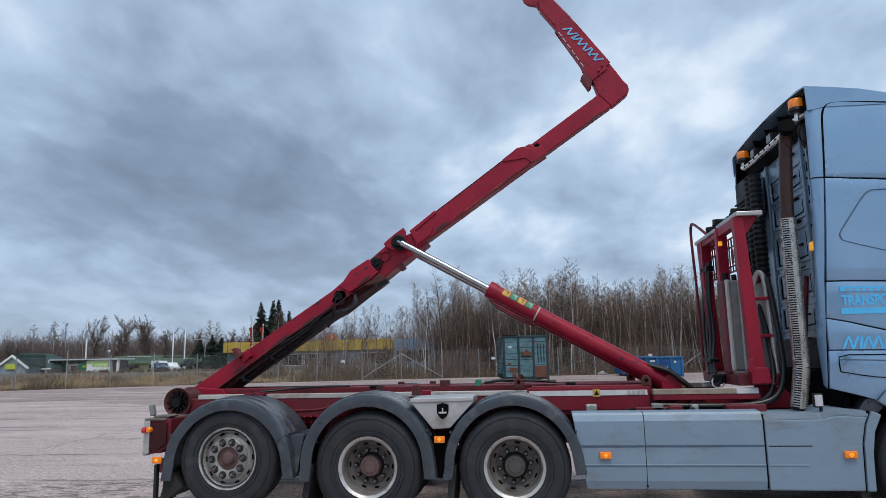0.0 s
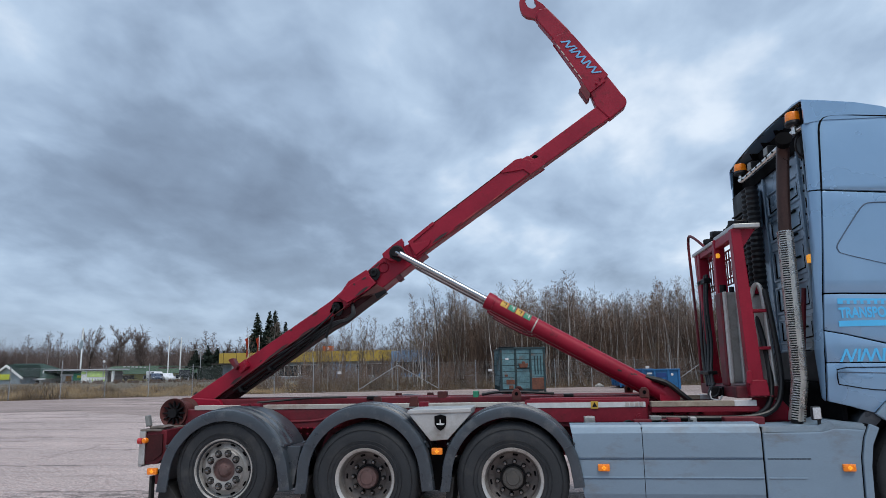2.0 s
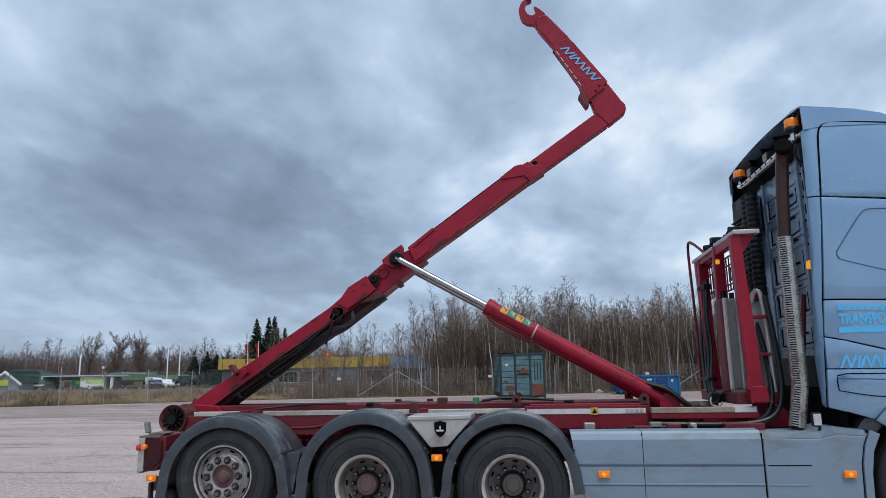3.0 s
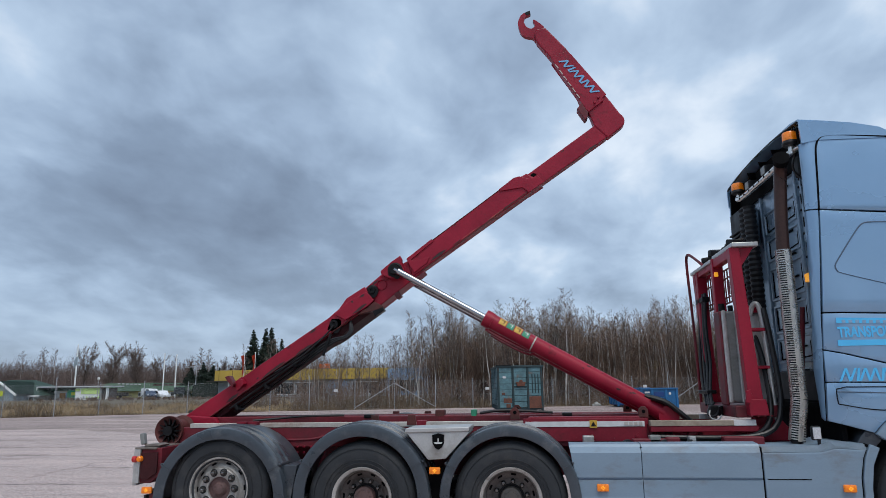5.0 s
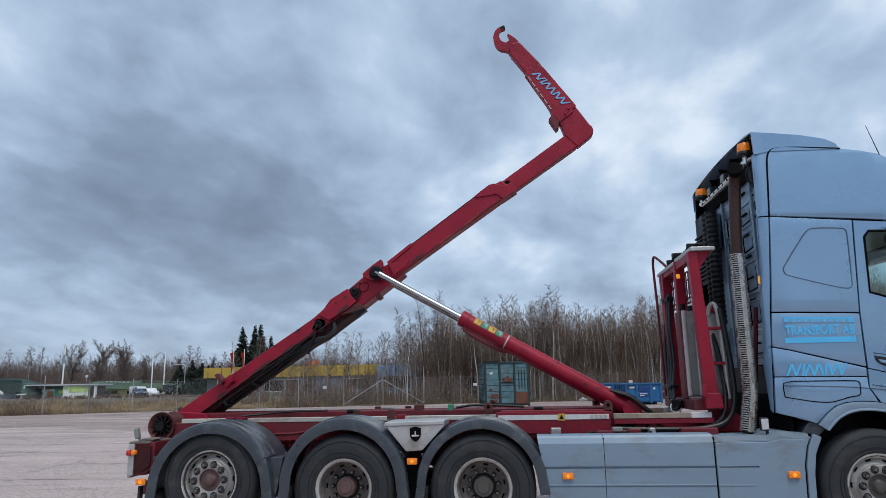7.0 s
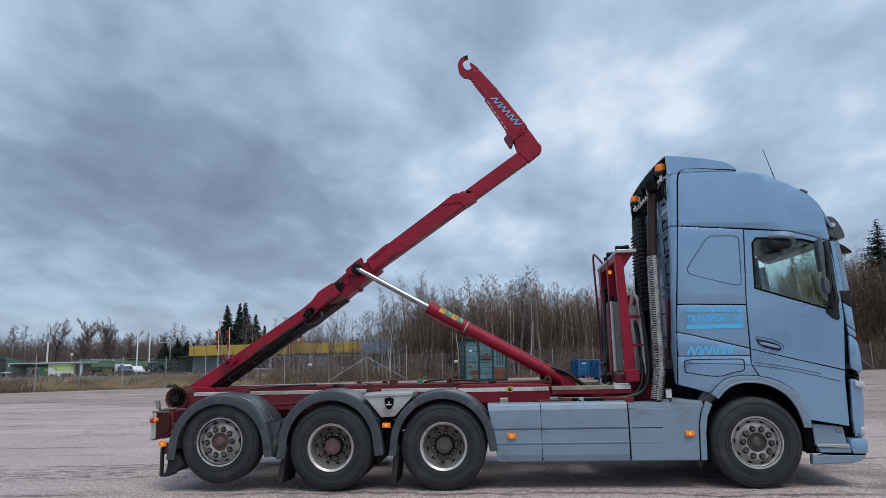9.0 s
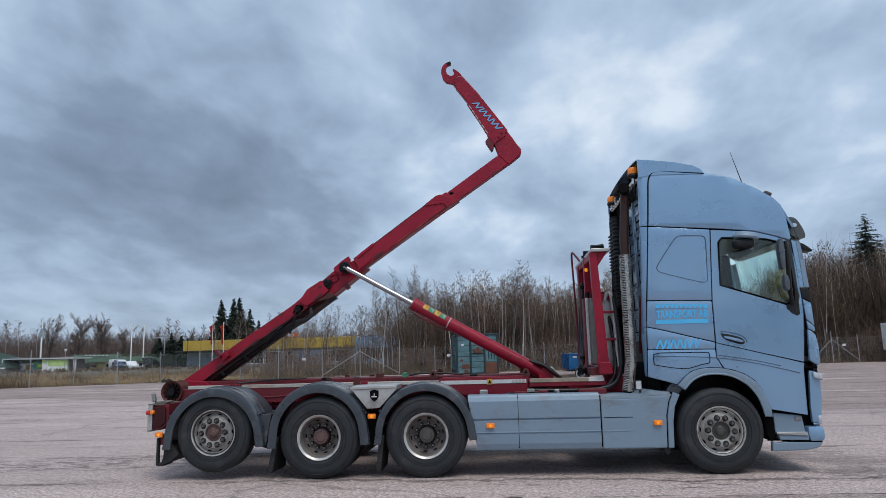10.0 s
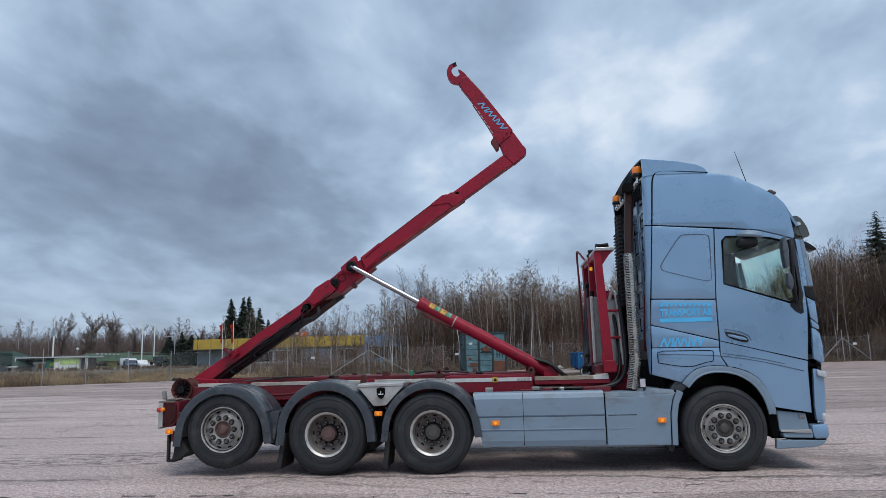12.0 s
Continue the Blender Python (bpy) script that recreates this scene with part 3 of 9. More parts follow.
# hook-lift subframe -----------------------------------------------------
for y in (0.66, W - 0.66 - 0.12):
    rear = part("subframe_rail", box(-2.1, 2.75, y, y + 0.12, 0.91, 1.11, 0.008), REDDARK, truck, "red hook-lift rail with scuffed white edge")
    for x0, x1 in ((-1.98, -1.42), (-1.22, 0.45), (0.52, 1.5)):
        part("rail_strip", box(x0, x1, y - 0.006, y + 0.1, 1.105, 1.15, 0.004), RAILWHITE, rear, "scuffed white painted wear strip")
    fy = y - 0.12 if y < 1 else y + 0.12
    part("front_rail", box(2.70, 3.68, fy, fy + 0.12, 1.045, 1.10, 0.006), REDWORN, rear)
    part("rail_strip", box(2.70, 3.46, fy - 0.006, fy + 0.1, 1.10, 1.15, 0.004), RAILBROWN, rear, "scuffed pale wear strip")
    part("rail_strip", box(3.46, 3.66, fy - 0.007, fy + 0.1, 1.099, 1.152, 0.004), SIGNWHITE, rear)
    part("rail_top", box(1.55, 2.70, y - 0.02, y + 0.1, 1.11, 1.19, 0.006), REDWORN, rear)
    bm = box(1.5, 2.68, y - 0.03, y, 0.955, 1.175, 0.006)
    for k in range(6):
        rod((1.62 + 0.19 * k, y - 0.034, 0.985), (1.62 + 0.19 * k, y, 0.985), 0.011, seg=8, bm=bm)
    rod((2.60, y - 0.045, 1.0), (2.60, y, 1.0), 0.035, seg=16, bm=bm)
    rod((2.60, y - 0.055, 1.0), (2.60, y, 1.0), 0.018, seg=12, bm=bm)
    part("pivot_plate", bm, REDWORN, rear)
    part("rail_strip", box(1.52, 2.66, y - 0.036, y - 0.029, 1.095, 1.145), SIGNWHITE, rear, "white reflective strip with maker's mark")
    for lx in (1.42, 2.66):
        bm = prism([(lx - 0.045, 1.17), (lx + 0.045, 1.17), (lx + 0.045, 1.25), (lx + 0.02, 1.28), (lx - 0.02, 1.28), (lx - 0.045, 1.25)], y - 0.02, y + 0.02, 0.004)
        lug = part("lug", bm, REDRUST, rear)
        part("lug_hole", rod((lx, y - 0.024, 1.235), (lx, y + 0.024, 1.235), 0.018, seg=12), PITCHBLACK, lug)
    for lx in (0.38, 0.0):
        bm = prism([(lx - 0.05, 1.12), (lx + 0.05, 1.12), (lx + 0.035, 1.22), (lx - 0.035, 1.22)], y - 0.015, y + 0.025, 0.004)
        part("lug", bm, REDRUST, rear)
    for x in (-1.30, -1.42, 0.48):
        part("lock_block", box(x - 0.05, x + 0.05, y - 0.012, y + 0.06, 1.08, 1.165, 0.006), REDWORN, rear)
# inner longitudinal beams, slightly higher, seen over the near rail
for y in (1.02, 1.41):
    part("inner_beam", box(-1.9, 2.9, y, y + 0.12, 1.05, 1.20, 0.01), REDDARK, truck)
for x in (-1.55, -0.75, 0.1, 1.0, 1.9, 2.85):
    part("cross_member", box(x - 0.06, x + 0.06, 0.70, W - 0.70, 1.0, 1.1, 0.01), REDDARK, truck)
for lx, ly, mt in ((0.62, 1.02, REDRUST), (0.98, 1.02, SIGNGREEN), (-0.15, 1.0, GREASE), (1.95, 1.0, GREASE)):
    part("lock_block", box(lx - (0.03 if mt is SIGNGREEN else 0.05), lx + (0.03 if mt is SIGNGREEN else 0.05), ly, ly + 0.12, 1.18, 1.255 if mt in (REDRUST, SIGNGREEN) else 1.215, 0.008), mt, truck)
part("hydraulic_pipe", tube([(-1.1, 0.75, 1.0), (-0.6, 0.72, 1.0), (-0.45, 0.72, 1.04), (0.0, 0.72, 1.05)], 0.028), RED, truck, "", True)
part("hydraulic_pipe", tube([(-1.35, 0.8, 1.17), (-1.05, 0.9, 1.19), (-0.8, 0.9, 1.21), (-0.4, 0.95, 1.21)], 0.012), HOSE, truck, "", True)
part("hydraulic_pipe", tube([(1.05, 0.95, 1.22), (1.25, 0.95, 1.25), (1.5, 0.98, 1.24), (1.8, 1.0, 1.22)], 0.014), HOSE, truck, "", True)
part("hydraulic_hose", tube([(2.75, 0.70, 1.10), (2.95, 0.66, 1.03), (3.15, 0.68, 1.06), (3.25, 0.75, 1.1)], 0.022), HOSE, truck, "", True)
part("hydraulic_hose", tube([(2.75, 0.73, 1.08), (2.95, 0.69, 1.01), (3.2, 0.72, 1.04)], 0.018), HOSE, truck, "", True)
part("hydraulic_hose", tube([(3.14, 0.6, 0.985), (3.4, 0.58, 0.975), (3.62, 0.55, 0.99), (3.78, 0.52, 1.1), (3.84, 0.62, 1.35), (3.83, 0.74, 1.8), (3.78, 0.84, 2.1), (3.75, 0.9, 2.25)], 0.026, 12), HOSE, truck, "thick black hydraulic hose", True)
# rear rollers: flanged, rusty red
for y in (0.62, W - 0.62 - 0.28):
    m = Matrix.Translation((-2.2, y, 1.08))
    rl = part("rear_roller", moved(lathe([(0.05, 0.06), (0.09, 0.05), (0.135, 0.012), (0.15, 0.0), (0.153, 0.02), (0.148, 0.05), (0.11, 0.09), (0.11, 0.26), (0.15, 0.28), (0.05, 0.28)], 40), m), REDRUST, truck, "rusty red rear roller with greasy hub", True)
    part("roller_hub", moved(lathe([(0.0, -0.012), (0.035, -0.012), (0.05, 0.0), (0.054, 0.05)], 24), m), GREASE, rl, "", True)
    ribs = bmesh.new()
    for k in range(12):
        join(ribs, moved(prism([(0.06, -0.008), (0.125, -0.003), (0.125, 0.003), (0.06, 0.008)], 0.006, 0.05), m @ Matrix.Rotation(2 * math.pi * k / 12, 4, "Y")))
    part("roller_rib", ribs, GREASE, rl)
part("roller_shaft", rod((-2.2, 0.6, 1.08), (-2.2, W - 0.6, 1.08), 0.05, seg=20), GREASE, truck, "", True)
for y in (0.95, W - 1.05):
    part("roller_bracket", prism([(-2.3, 0.9), (-2.0, 0.78), (-1.7, 0.95), (-1.85, 1.2), (-2.15, 1.22), (-2.32, 1.1)], y, y + 0.06, 0.01), RED, truck)
# rear end: bumper box, tail lamps
for y0, y1, s in ((0.16, 0.62, 1), (W - 0.62, W - 0.16, -1)):
    tb = part("rear_lamp_box", prism([(-2.24, 0.93), (-2.0, 0.95), (-2.0, 0.70), (-2.1, 0.62), (-2.24, 0.62)], y0, y1, 0.008), REDDARK, truck)
    part("end_plate", box(-2.275, -2.235, y0 - 0.02, y1, 0.60, 0.93, 0.006), ALU, tb, "dirty grey end plate")
    part("top_plate", box(-2.27, -2.05, y0 - 0.02, y1, 0.935, 0.955, 0.004), STAINED, tb)
    part("bracket", prism([(-2.20, 0.955), (-2.04, 0.96), (-2.02, 0.975), (-2.08, 0.985), (-2.19, 0.98)], y0 + 0.02, y0 + 0.2, 0.005), STAINED, tb, "dented grey bracket plate")
    fy = y0 - 0.03 if s == 1 else y1 + 0.005
    part("face_plate", box(-2.27, -2.205, fy, fy + 0.025, 0.62, 0.935, 0.006), ALU, tb, "dirty light grey lamp plate")
    # flat plate: its dark colour stands for a recess in shade
    part("recess", prism([(-2.20, 0.90), (-2.03, 0.91), (-2.03, 0.72), (-2.12, 0.66), (-2.20, 0.66)], fy + 0.005, fy + 0.02), GREASESHADE, tb)
    ly = y0 - 0.05 if s == 1 else y1 + 0.05
    part("tail_lamp", moved(lathe([(0, -0.02), (0.018, -0.018), (0.026, -0.01), (0.028, 0.03)], 24), Matrix.Translation((-2.20, ly, 0.85))), ORANGE, tb, "amber marker lamp", True)
    part("tail_lamp", rod((-2.275, ly + 0.02 * s, 0.845), (-2.235, ly + 0.02 * s, 0.845), 0.03, seg=20), REDLENS, tb, "red tail lamp", True)
    lampz = part("work_lamp", moved(box(-0.022, 0.022, -0.03, 0.03, -0.055, 0.055, 0.01), Matrix.Translation((-2.24, (y0 + y1) / 2 - 0.16 * s, 1.03)) @ pose(0, 0, 0, 0, -12, 0)), TANKGREY, tb)
    part("bracket", rod((-2.2, (y0 + y1) / 2 - 0.16 * s, 0.95), (-2.23, (y0 + y1) / 2 - 0.16 * s, 1.0), 0.01), REDRUST, tb)
part("rear_bumper", box(-2.16, -2.06, 0.25, W - 0.25, 0.42, 0.53, 0.012), REDDARK, truck)


# fenders ----------------------------------------------------------------
def fender(cx, cz, ro, ri, a0, a1, tail_l, tail_r, width, mirror=False):
    """Half-round plastic mudguard with a turned lip and stepped ribs on its top."""
    prof = [(ri, 0.0), (ri + 0.004, -0.012), (ro - 0.03, -0.02), (ro - 0.008, -0.012), (ro, 0.012), (ro, 0.075), (ro - 0.012, 0.085), (ro - 0.012, 0.105), (ro + 0.014, 0.12), (ro + 0.014, 0.20), (ro - 0.008, 0.212),
            (ro - 0.008, 0.235), (ro + 0.018, 0.25), (ro + 0.018, 0.34), (ro, 0.355), (ro, width), (ro - 0.012, width), (ro - 0.012, 0.02), (ri + 0.012, 0.004)]
    bm = bmesh.new()
    n = 36
    rows = []
    for i in range(n + 1):
        a = radians(a0 + (a1 - a0) * i / n)
        rows.append([bm.verts.new((cx + r * math.cos(a), y, cz + r * math.sin(a))) for r, y in prof])
    # straight ends hang down to the skirt's lower edge
    for end, drop in ((0, tail_r), (n, tail_l)):
        base = rows[end] if end == 0 else rows[-1]
        low = [bm.verts.new((v.co.x + (0.02 if end == 0 else -0.02), v.co.y, v.co.z - drop)) for v in base]
        if end == 0:
            rows.insert(0, low)
        else:
            rows.append(low)
    for a, b in zip(rows, rows[1:]):
        for k in range(len(prof)):
            j = (k + 1) % len(prof)
            bm.faces.new((a[k], b[k], b[j], a[j]))
    bm.faces.new(rows[0])
    bm.faces.new(rows[-1][::-1])
    if mirror:
        bm.transform(Matrix.Translation((0, W, 0)) @ Matrix.Diagonal((1, -1, 1, 1)))
    guard = part("mudguard", bm, FENDER, truck, "dark grey plastic mudguard with worn ribbed top", True)
    for deg in (28, 152):        # joints between the guard's top and its side pieces
        a = radians(deg)
        j = bmesh.new()
        c, sn = math.cos(a), math.sin(a)
        box(-0.006, 0.006, -0.024, -0.016, ri + 0.004, ro - 0.004, bm=j)
        box(-0.010, 0.010, 0.0, 0.34, ro + 0.004, ro + 0.022, 0.004, bm=j)
        j.transform(Matrix.Translation((cx, 0, cz)) @ Matrix.Rotation(radians(90) - a, 4, "Y"))
        if mirror:
            j.transform(Matrix.Translation((0, W, 0)) @ Matrix.Diagonal((1, -1, 1, 1)))
        part("joint_strip", j, FENDER, guard)
    return guard


for mir in (False, True):
    fender(-1.33, 0.50, 0.645, 0.535, 5, 178, 0.13, 0.14, 0.62, mir)
    fender(0.02, 0.535, 0.635, 0.52, 5, 182, 0.13, 0.17, 0.62, mir)
    fender(1.365, 0.52, 0.625, 0.53, 5, 180, 0.11, 0.12, 0.62, mir)
    s = (lambda v: W - v) if mir else (lambda v: v)
    for x, tilt in ((-0.62, -10), (0.735, -6)):
        bm = box(-0.075, 0.075, 0.0, 0.55, -0.34, 0.10, 0.004)
        for v in bm.verts:
            v.co.x += 0.012 * math.sin(v.co.y * 9)
        bm.transform(Matrix.Translation((x + 0.07, 0.06, 0.42)) @ pose(0, 0, 0, 0, -tilt, 0) @ Matrix.Diagonal((0.4, 1, 1, 1)))
        if mir:
            bm.transform(Matrix.Translation((0, W, 0)) @ Matrix.Diagonal((1, -1, 1, 1)))
        part("mudflap", bm, FLAP, truck, "scuffed black rubber mudflap")
    bm = prism([(-1.985, 0.47), (-1.90, 0.45), (-1.80, 0.32), (-1.92, 0.225), (-2.03, 0.195), (-2.0, 0.30)], 0.05, 0.5, 0.006)
    join(bm, box(-2.088, -2.062, 0.04, 0.10, 0.20, 0.53, 0.004))
    join(bm, box(-2.085, -1.99, 0.05, 0.3, 0.185, 0.215, 0.004))
    if mir:
        bm.transform(Matrix.Translation((0, W, 0)) @ Matrix.Diagonal((1, -1, 1, 1)))
    part("mudflap", bm, FLAP, truck, "torn black rubber rear mudflap")
    # filler between the first and second guard
    bm = prism([(-0.72, 0.80), (-0.60, 0.80), (-0.60, 0.78), (-0.66, 0.45), (-0.70, 0.45), (-0.735, 0.75)], 0.06, 0.5, 0.006)
    if mir:
        bm.transform(Matrix.Translation((0, W, 0)) @ Matrix.Diagonal((1, -1, 1, 1)))
    part("mudguard_joint", bm, FENDER, truck)
    bm = prism([(0.60, 0.78), (0.80, 0.78), (0.79, 0.42), (0.70, 0.40), (0.60, 0.42)], 0.10, 0.12)
    if mir:
        bm.transform(Matrix.Translation((0, W, 0)) @ Matrix.Diagonal((1, -1, 1, 1)))
    part("mudguard_joint", bm, PITCHBLACK, truck)


def side_lamp(x, z, y=0.0, parent=None, nrm=-1):
    m = Matrix.Translation((x, y, z)) @ Matrix.Diagonal((1, -nrm, 1, 1))
    l_ = part("side_marker_lamp", moved(box(-0.05, 0.05, -0.022, 0.01, -0.03, 0.03, 0.008), m), ORANGE, parent or truck, "amber side marker lamp", True)
    g = bmesh.new()
    for dx, dz in ((0, 0.011), (0, -0.011), (0.011, 0), (-0.011, 0)):
        join(g, moved(moved(box(-0.006, 0.006, -0.026, -0.02, -0.006, 0.006), Matrix.Rotation(radians(45), 4, "Y")), m @ Matrix.Translation((dx, 0, dz))))
    part("lit_cross", g, ORANGELIT, l_)
    return l_


for x, z in ((0.70, 0.755), (-2.05, 0.575)):
    side_lamp(x, z, 0.03)
    side_lamp(x, z, W - 0.03, None, 1)
part("lamp_bracket", box(-2.09, -2.0, 0.05, 0.2, 0.54, 0.57, 0.003), GREASE, truck)

# tool box between the guards ---------------------------------------------
for mir in (False, True):
    bm = prism([(0.44, 1.085), (1.015, 1.095), (1.015, 1.08), (0.80, 0.855), (0.64, 0.845)], 0.03, 0.5, 0.006)
    tl = prism([(0.425, 1.085), (1.02, 1.095), (1.02, 1.135), (0.435, 1.125)], 0.015, 0.52, 0.008)
    if mir:
        for b in (bm, tl):
            b.transform(Matrix.Translation((0, W, 0)) @ Matrix.Diagonal((1, -1, 1, 1)))
    tbx = part("tool_box", bm, ALU, truck, "tapered aluminium tool box with round black badge")
    part("lid", tl, ALU, tbx)
    if not mir:
        shield = prism([(-0.055, 0.055), (0, 0.07), (0.055, 0.055), (0.052, -0.02), (0.03, -0.055), (0, -0.075), (-0.03, -0.055), (-0.052, -0.02)], -0.012, 0.004, 0.003)
        bd = part("badge", moved(shield, Matrix.Translation((0.735, 0.026, 1.01))), PITCHBLACK, tbx, "black shield badge with pale mark")
        mk = prism([(-0.04, -0.005), (-0.028, -0.018), (0.028, -0.018), (0.04, -0.005), (0.025, -0.003), (-0.025, -0.003)], -0.016, -0.01)
        join(mk, box(-0.005, 0.005, -0.016, -0.01, -0.01, 0.03))
        part("badge_mark", moved(mk, Matrix.Translation((0.735, 0.026, 1.005))), SIGNWHITE, bd)

# side skirts -----------------------------------------------------------
def skirt_panel(x0, x1, mir, front=False):
    """A pressed panel: sloping top shoulder, two shallow creases, tucked lower edge."""
    prof = [(0.20, 0.985), (0.06, 0.975), (0.045, 0.955), (0.022, 0.905), (0.024, 0.70), (0.028, 0.692), (0.028, 0.682), (0.0245, 0.674), (0.026, 0.54), (0.0235, 0.53),
            (0.026, 0.515), (0.029, 0.395), (0.05, 0.325), (0.075, 0.318), (0.075, 0.345), (0.06, 0.40), (0.06, 0.93), (0.20, 0.955)]
    bm = bmesh.new()
    ends = []
    for x in (x0, x1):
        ring = []
        for y, z in prof:
            xx = x
            if x == 1.93:      # rear edge follows the mudguard
                xx = 1.905 + max(0, 0.96 - z) * 0.16
            ring.append(bm.verts.new((xx, y, z)))
        ends.append(ring)
    for k in range(len(prof)):
        j = (k + 1) % len(prof)
        bm.faces.new((ends[0][k], ends[1][k], ends[1][j], ends[0][j]))
    bm.faces.new(ends[0])
    bm.faces.new(ends[1][::-1])
    if mir:
        bm.transform(Matrix.Translation((0, W, 0)) @ Matrix.Diagonal((1, -1, 1, 1)))
    sk_ = part("side_skirt", bm, SKIRT, truck, "dusty light blue side skirt panel")
    # dark strips paint the shade in the two creases
    for zc, h_ in ((0.687, 0.0045), (0.5225, 0.003)):
        c_ = box(max(x0, 1.955) + 0.004, x1 - 0.004, 0.0215, 0.03, zc - h_, zc + h_)
        if mir:
            c_.transform(Matrix.Translation((0, W, 0)) @ Matrix.Diagonal((1, -1, 1, 1)))
        part("crease", c_, CREASE, sk_)
    return sk_


for mir in (False, True):
    skirt_panel(1.93, 2.518, mir)
    skirt_panel(2.524, 3.512, mir)
    # front panel: higher shoulder beside the wheel arch
    out = [(3.528, 0.905), (4.0, 0.91), (4.12, 0.94), (4.365, 0.925), (4.335, 0.86), (4.30, 0.70), (4.285, 0.318), (3.528, 0.322)]
    bm = prism(out, 0.025, 0.07, 0.012)
    trim = prism([(4.395, 0.972), (4.47, 0.94), (4.405, 0.80), (4.375, 0.62), (4.365, 0.318), (4.298, 0.318), (4.312, 0.70), (4.345, 0.855)], 0.018, 0.075, 0.008)
    dark = prism([(4.37, 0.975), (4.41, 0.965), (4.36, 0.8), (4.31, 0.32), (4.28, 0.32), (4.29, 0.70), (4.33, 0.86)], 0.045, 0.09)
    top = prism([(3.53, 0.95), (4.0, 0.96), (4.10, 1.0), (4.36, 0.975), (4.36, 0.955), (4.1, 0.98), (4.0, 0.94), (3.53, 0.93)], 0.07, 0.5)
    flap = prism([(4.24, 0.32), (4.34, 0.32), (4.31, 0.235), (4.27, 0.25)], 0.06, 0.3, 0.004)
    sh = bmesh.new()
    sv_ = [sh.verts.new(p) for p in ((3.528, 0.026, 0.905), (4.0, 0.026, 0.91), (4.12, 0.026, 0.94), (4.365, 0.026, 0.925), (4.38, 0.06, 0.968), (4.10, 0.06, 1.0), (4.0, 0.06, 0.96), (3.528, 0.06, 0.955))]
    for q_ in ((0, 1, 6, 7), (1, 2, 5, 6), (2, 3, 4, 5)):
        sh.faces.new([sv_[t_] for t_ in q_])
    bmesh.ops.solidify(sh, geom=sh.faces[:], thickness=-0.01)
    cr = [box(3.55, 3.9, 0.0225, 0.026, 0.683, 0.690), box(3.55, 3.86, 0.021, 0.026, 0.52, 0.535, 0.002)]
    seal = box(3.511, 3.529, 0.04, 0.08, 0.34, 0.95)
    seal2 = box(2.512, 2.53, 0.04, 0.08, 0.34, 0.95)
    for b in (bm, trim, dark, top, flap, seal, seal2, sh, *cr):
        if mir:
            b.transform(Matrix.Translation((0, W, 0)) @ Matrix.Diagonal((1, -1, 1, 1)))
    sk = part("side_skirt", bm, SKIRT, truck, "dusty light blue side skirt behind front wheel")
    part("shoulder", sh, SKIRT, sk)
    # black strip paints this crease's shade
    part("crease", cr[0], PITCHBLACK, sk)
    part("crease", cr[1], SKIRT, sk)
    part("wheel_trim", trim, SKIRT, truck)
    part("seal", dark, PITCHBLACK, sk)
    part("seal", seal, PITCHBLACK, sk)
    part("seal", seal2, PITCHBLACK, sk)
    part("top_plate", top, SKIRT, sk)
    part("mudflap", flap, FLAP, truck)
    for x, z in ((2.175, 0.615), (4.19, 0.617)):
        side_lamp(x, z, W - 0.018 if mir else 0.018, None, 1 if mir else -1)
# walkway and clutter above the skirts
part("walkway", box(2.0, 4.1, 0.2, 0.84, 0.90, 0.93, 0.005), GREASE, truck, "grimy dark walkway with hose ends")
for x, w, h, mt in ((2.05, 0.1, 0.06, ALU), (2.5, 0.3, 0.03, REDDARK), (2.65, 0.1, 0.06, TANKGREY), (3.3, 0.35, 0.045, REDDARK), (3.0, 0.06, 0.05, ALU), (2.8, 0.12, 0.04, REDDARK)):
    part("bracket", box(x, x + w, 0.32, 0.42, 0.93, 0.97 + h, 0.008), mt, truck)
for x in (2.38, 2.72, 2.95):
    part("air_hose", tube([(x, 0.25, 0.93), (x + 0.03, 0.3, 0.985), (x + 0.1, 0.35, 0.985), (x + 0.14, 0.4, 0.93)], 0.012), HOSE, truck, "", True)
part("valve_block", box(3.05, 3.14, 0.6, 0.72, 0.96, 1.06, 0.01), RED, truck)
part("hydraulic_pipe", rod((2.92, 0.66, 1.02), (3.08, 0.66, 1.03), 0.028), RED, truck, "", True)
bm = box(2.72, 4.0, 0.735, 0.755, 0.90, 1.085, 0.004)
for k in range(7):
    rod((2.82 + 0.17 * k, 0.725, 0.96), (2.82 + 0.17 * k, 0.74, 0.96), 0.014, seg=8, bm=bm)
part("frame_plate", bm, REDWORN, truck, "dull red frame plate with bolt heads")
part("pipe_elbow", tube([(2.86, 0.70, 0.99), (2.95, 0.68, 1.0), (3.02, 0.68, 0.985), (3.12, 0.68, 1.0), (3.2, 0.68, 1.0)], 0.03, 12), REDWORN, truck, "", True)
for x in (2.92, 3.10):
    part("pipe_flange", rod((x, 0.68, 0.993), (x + 0.025, 0.68, 0.993), 0.042, seg=14), REDWORN, truck, "", True)
part("end_bracket", prism([(3.6, 0.95), (4.0, 0.95), (4.02, 1.05), (3.92, 1.17), (3.68, 1.17)], 0.70, 0.74, 0.006), RED, truck)


def round_off(pts, times=2):
    """Rounds a closed outline."""
    for _ in range(times):
        q = []
        for a, b in zip(pts, pts[1:] + pts[:1]):
            q += [(a[0] * 0.8 + b[0] * 0.2, a[1] * 0.8 + b[1] * 0.2), (a[0] * 0.2 + b[0] * 0.8, a[1] * 0.2 + b[1] * 0.8)]
        pts = q
    return pts


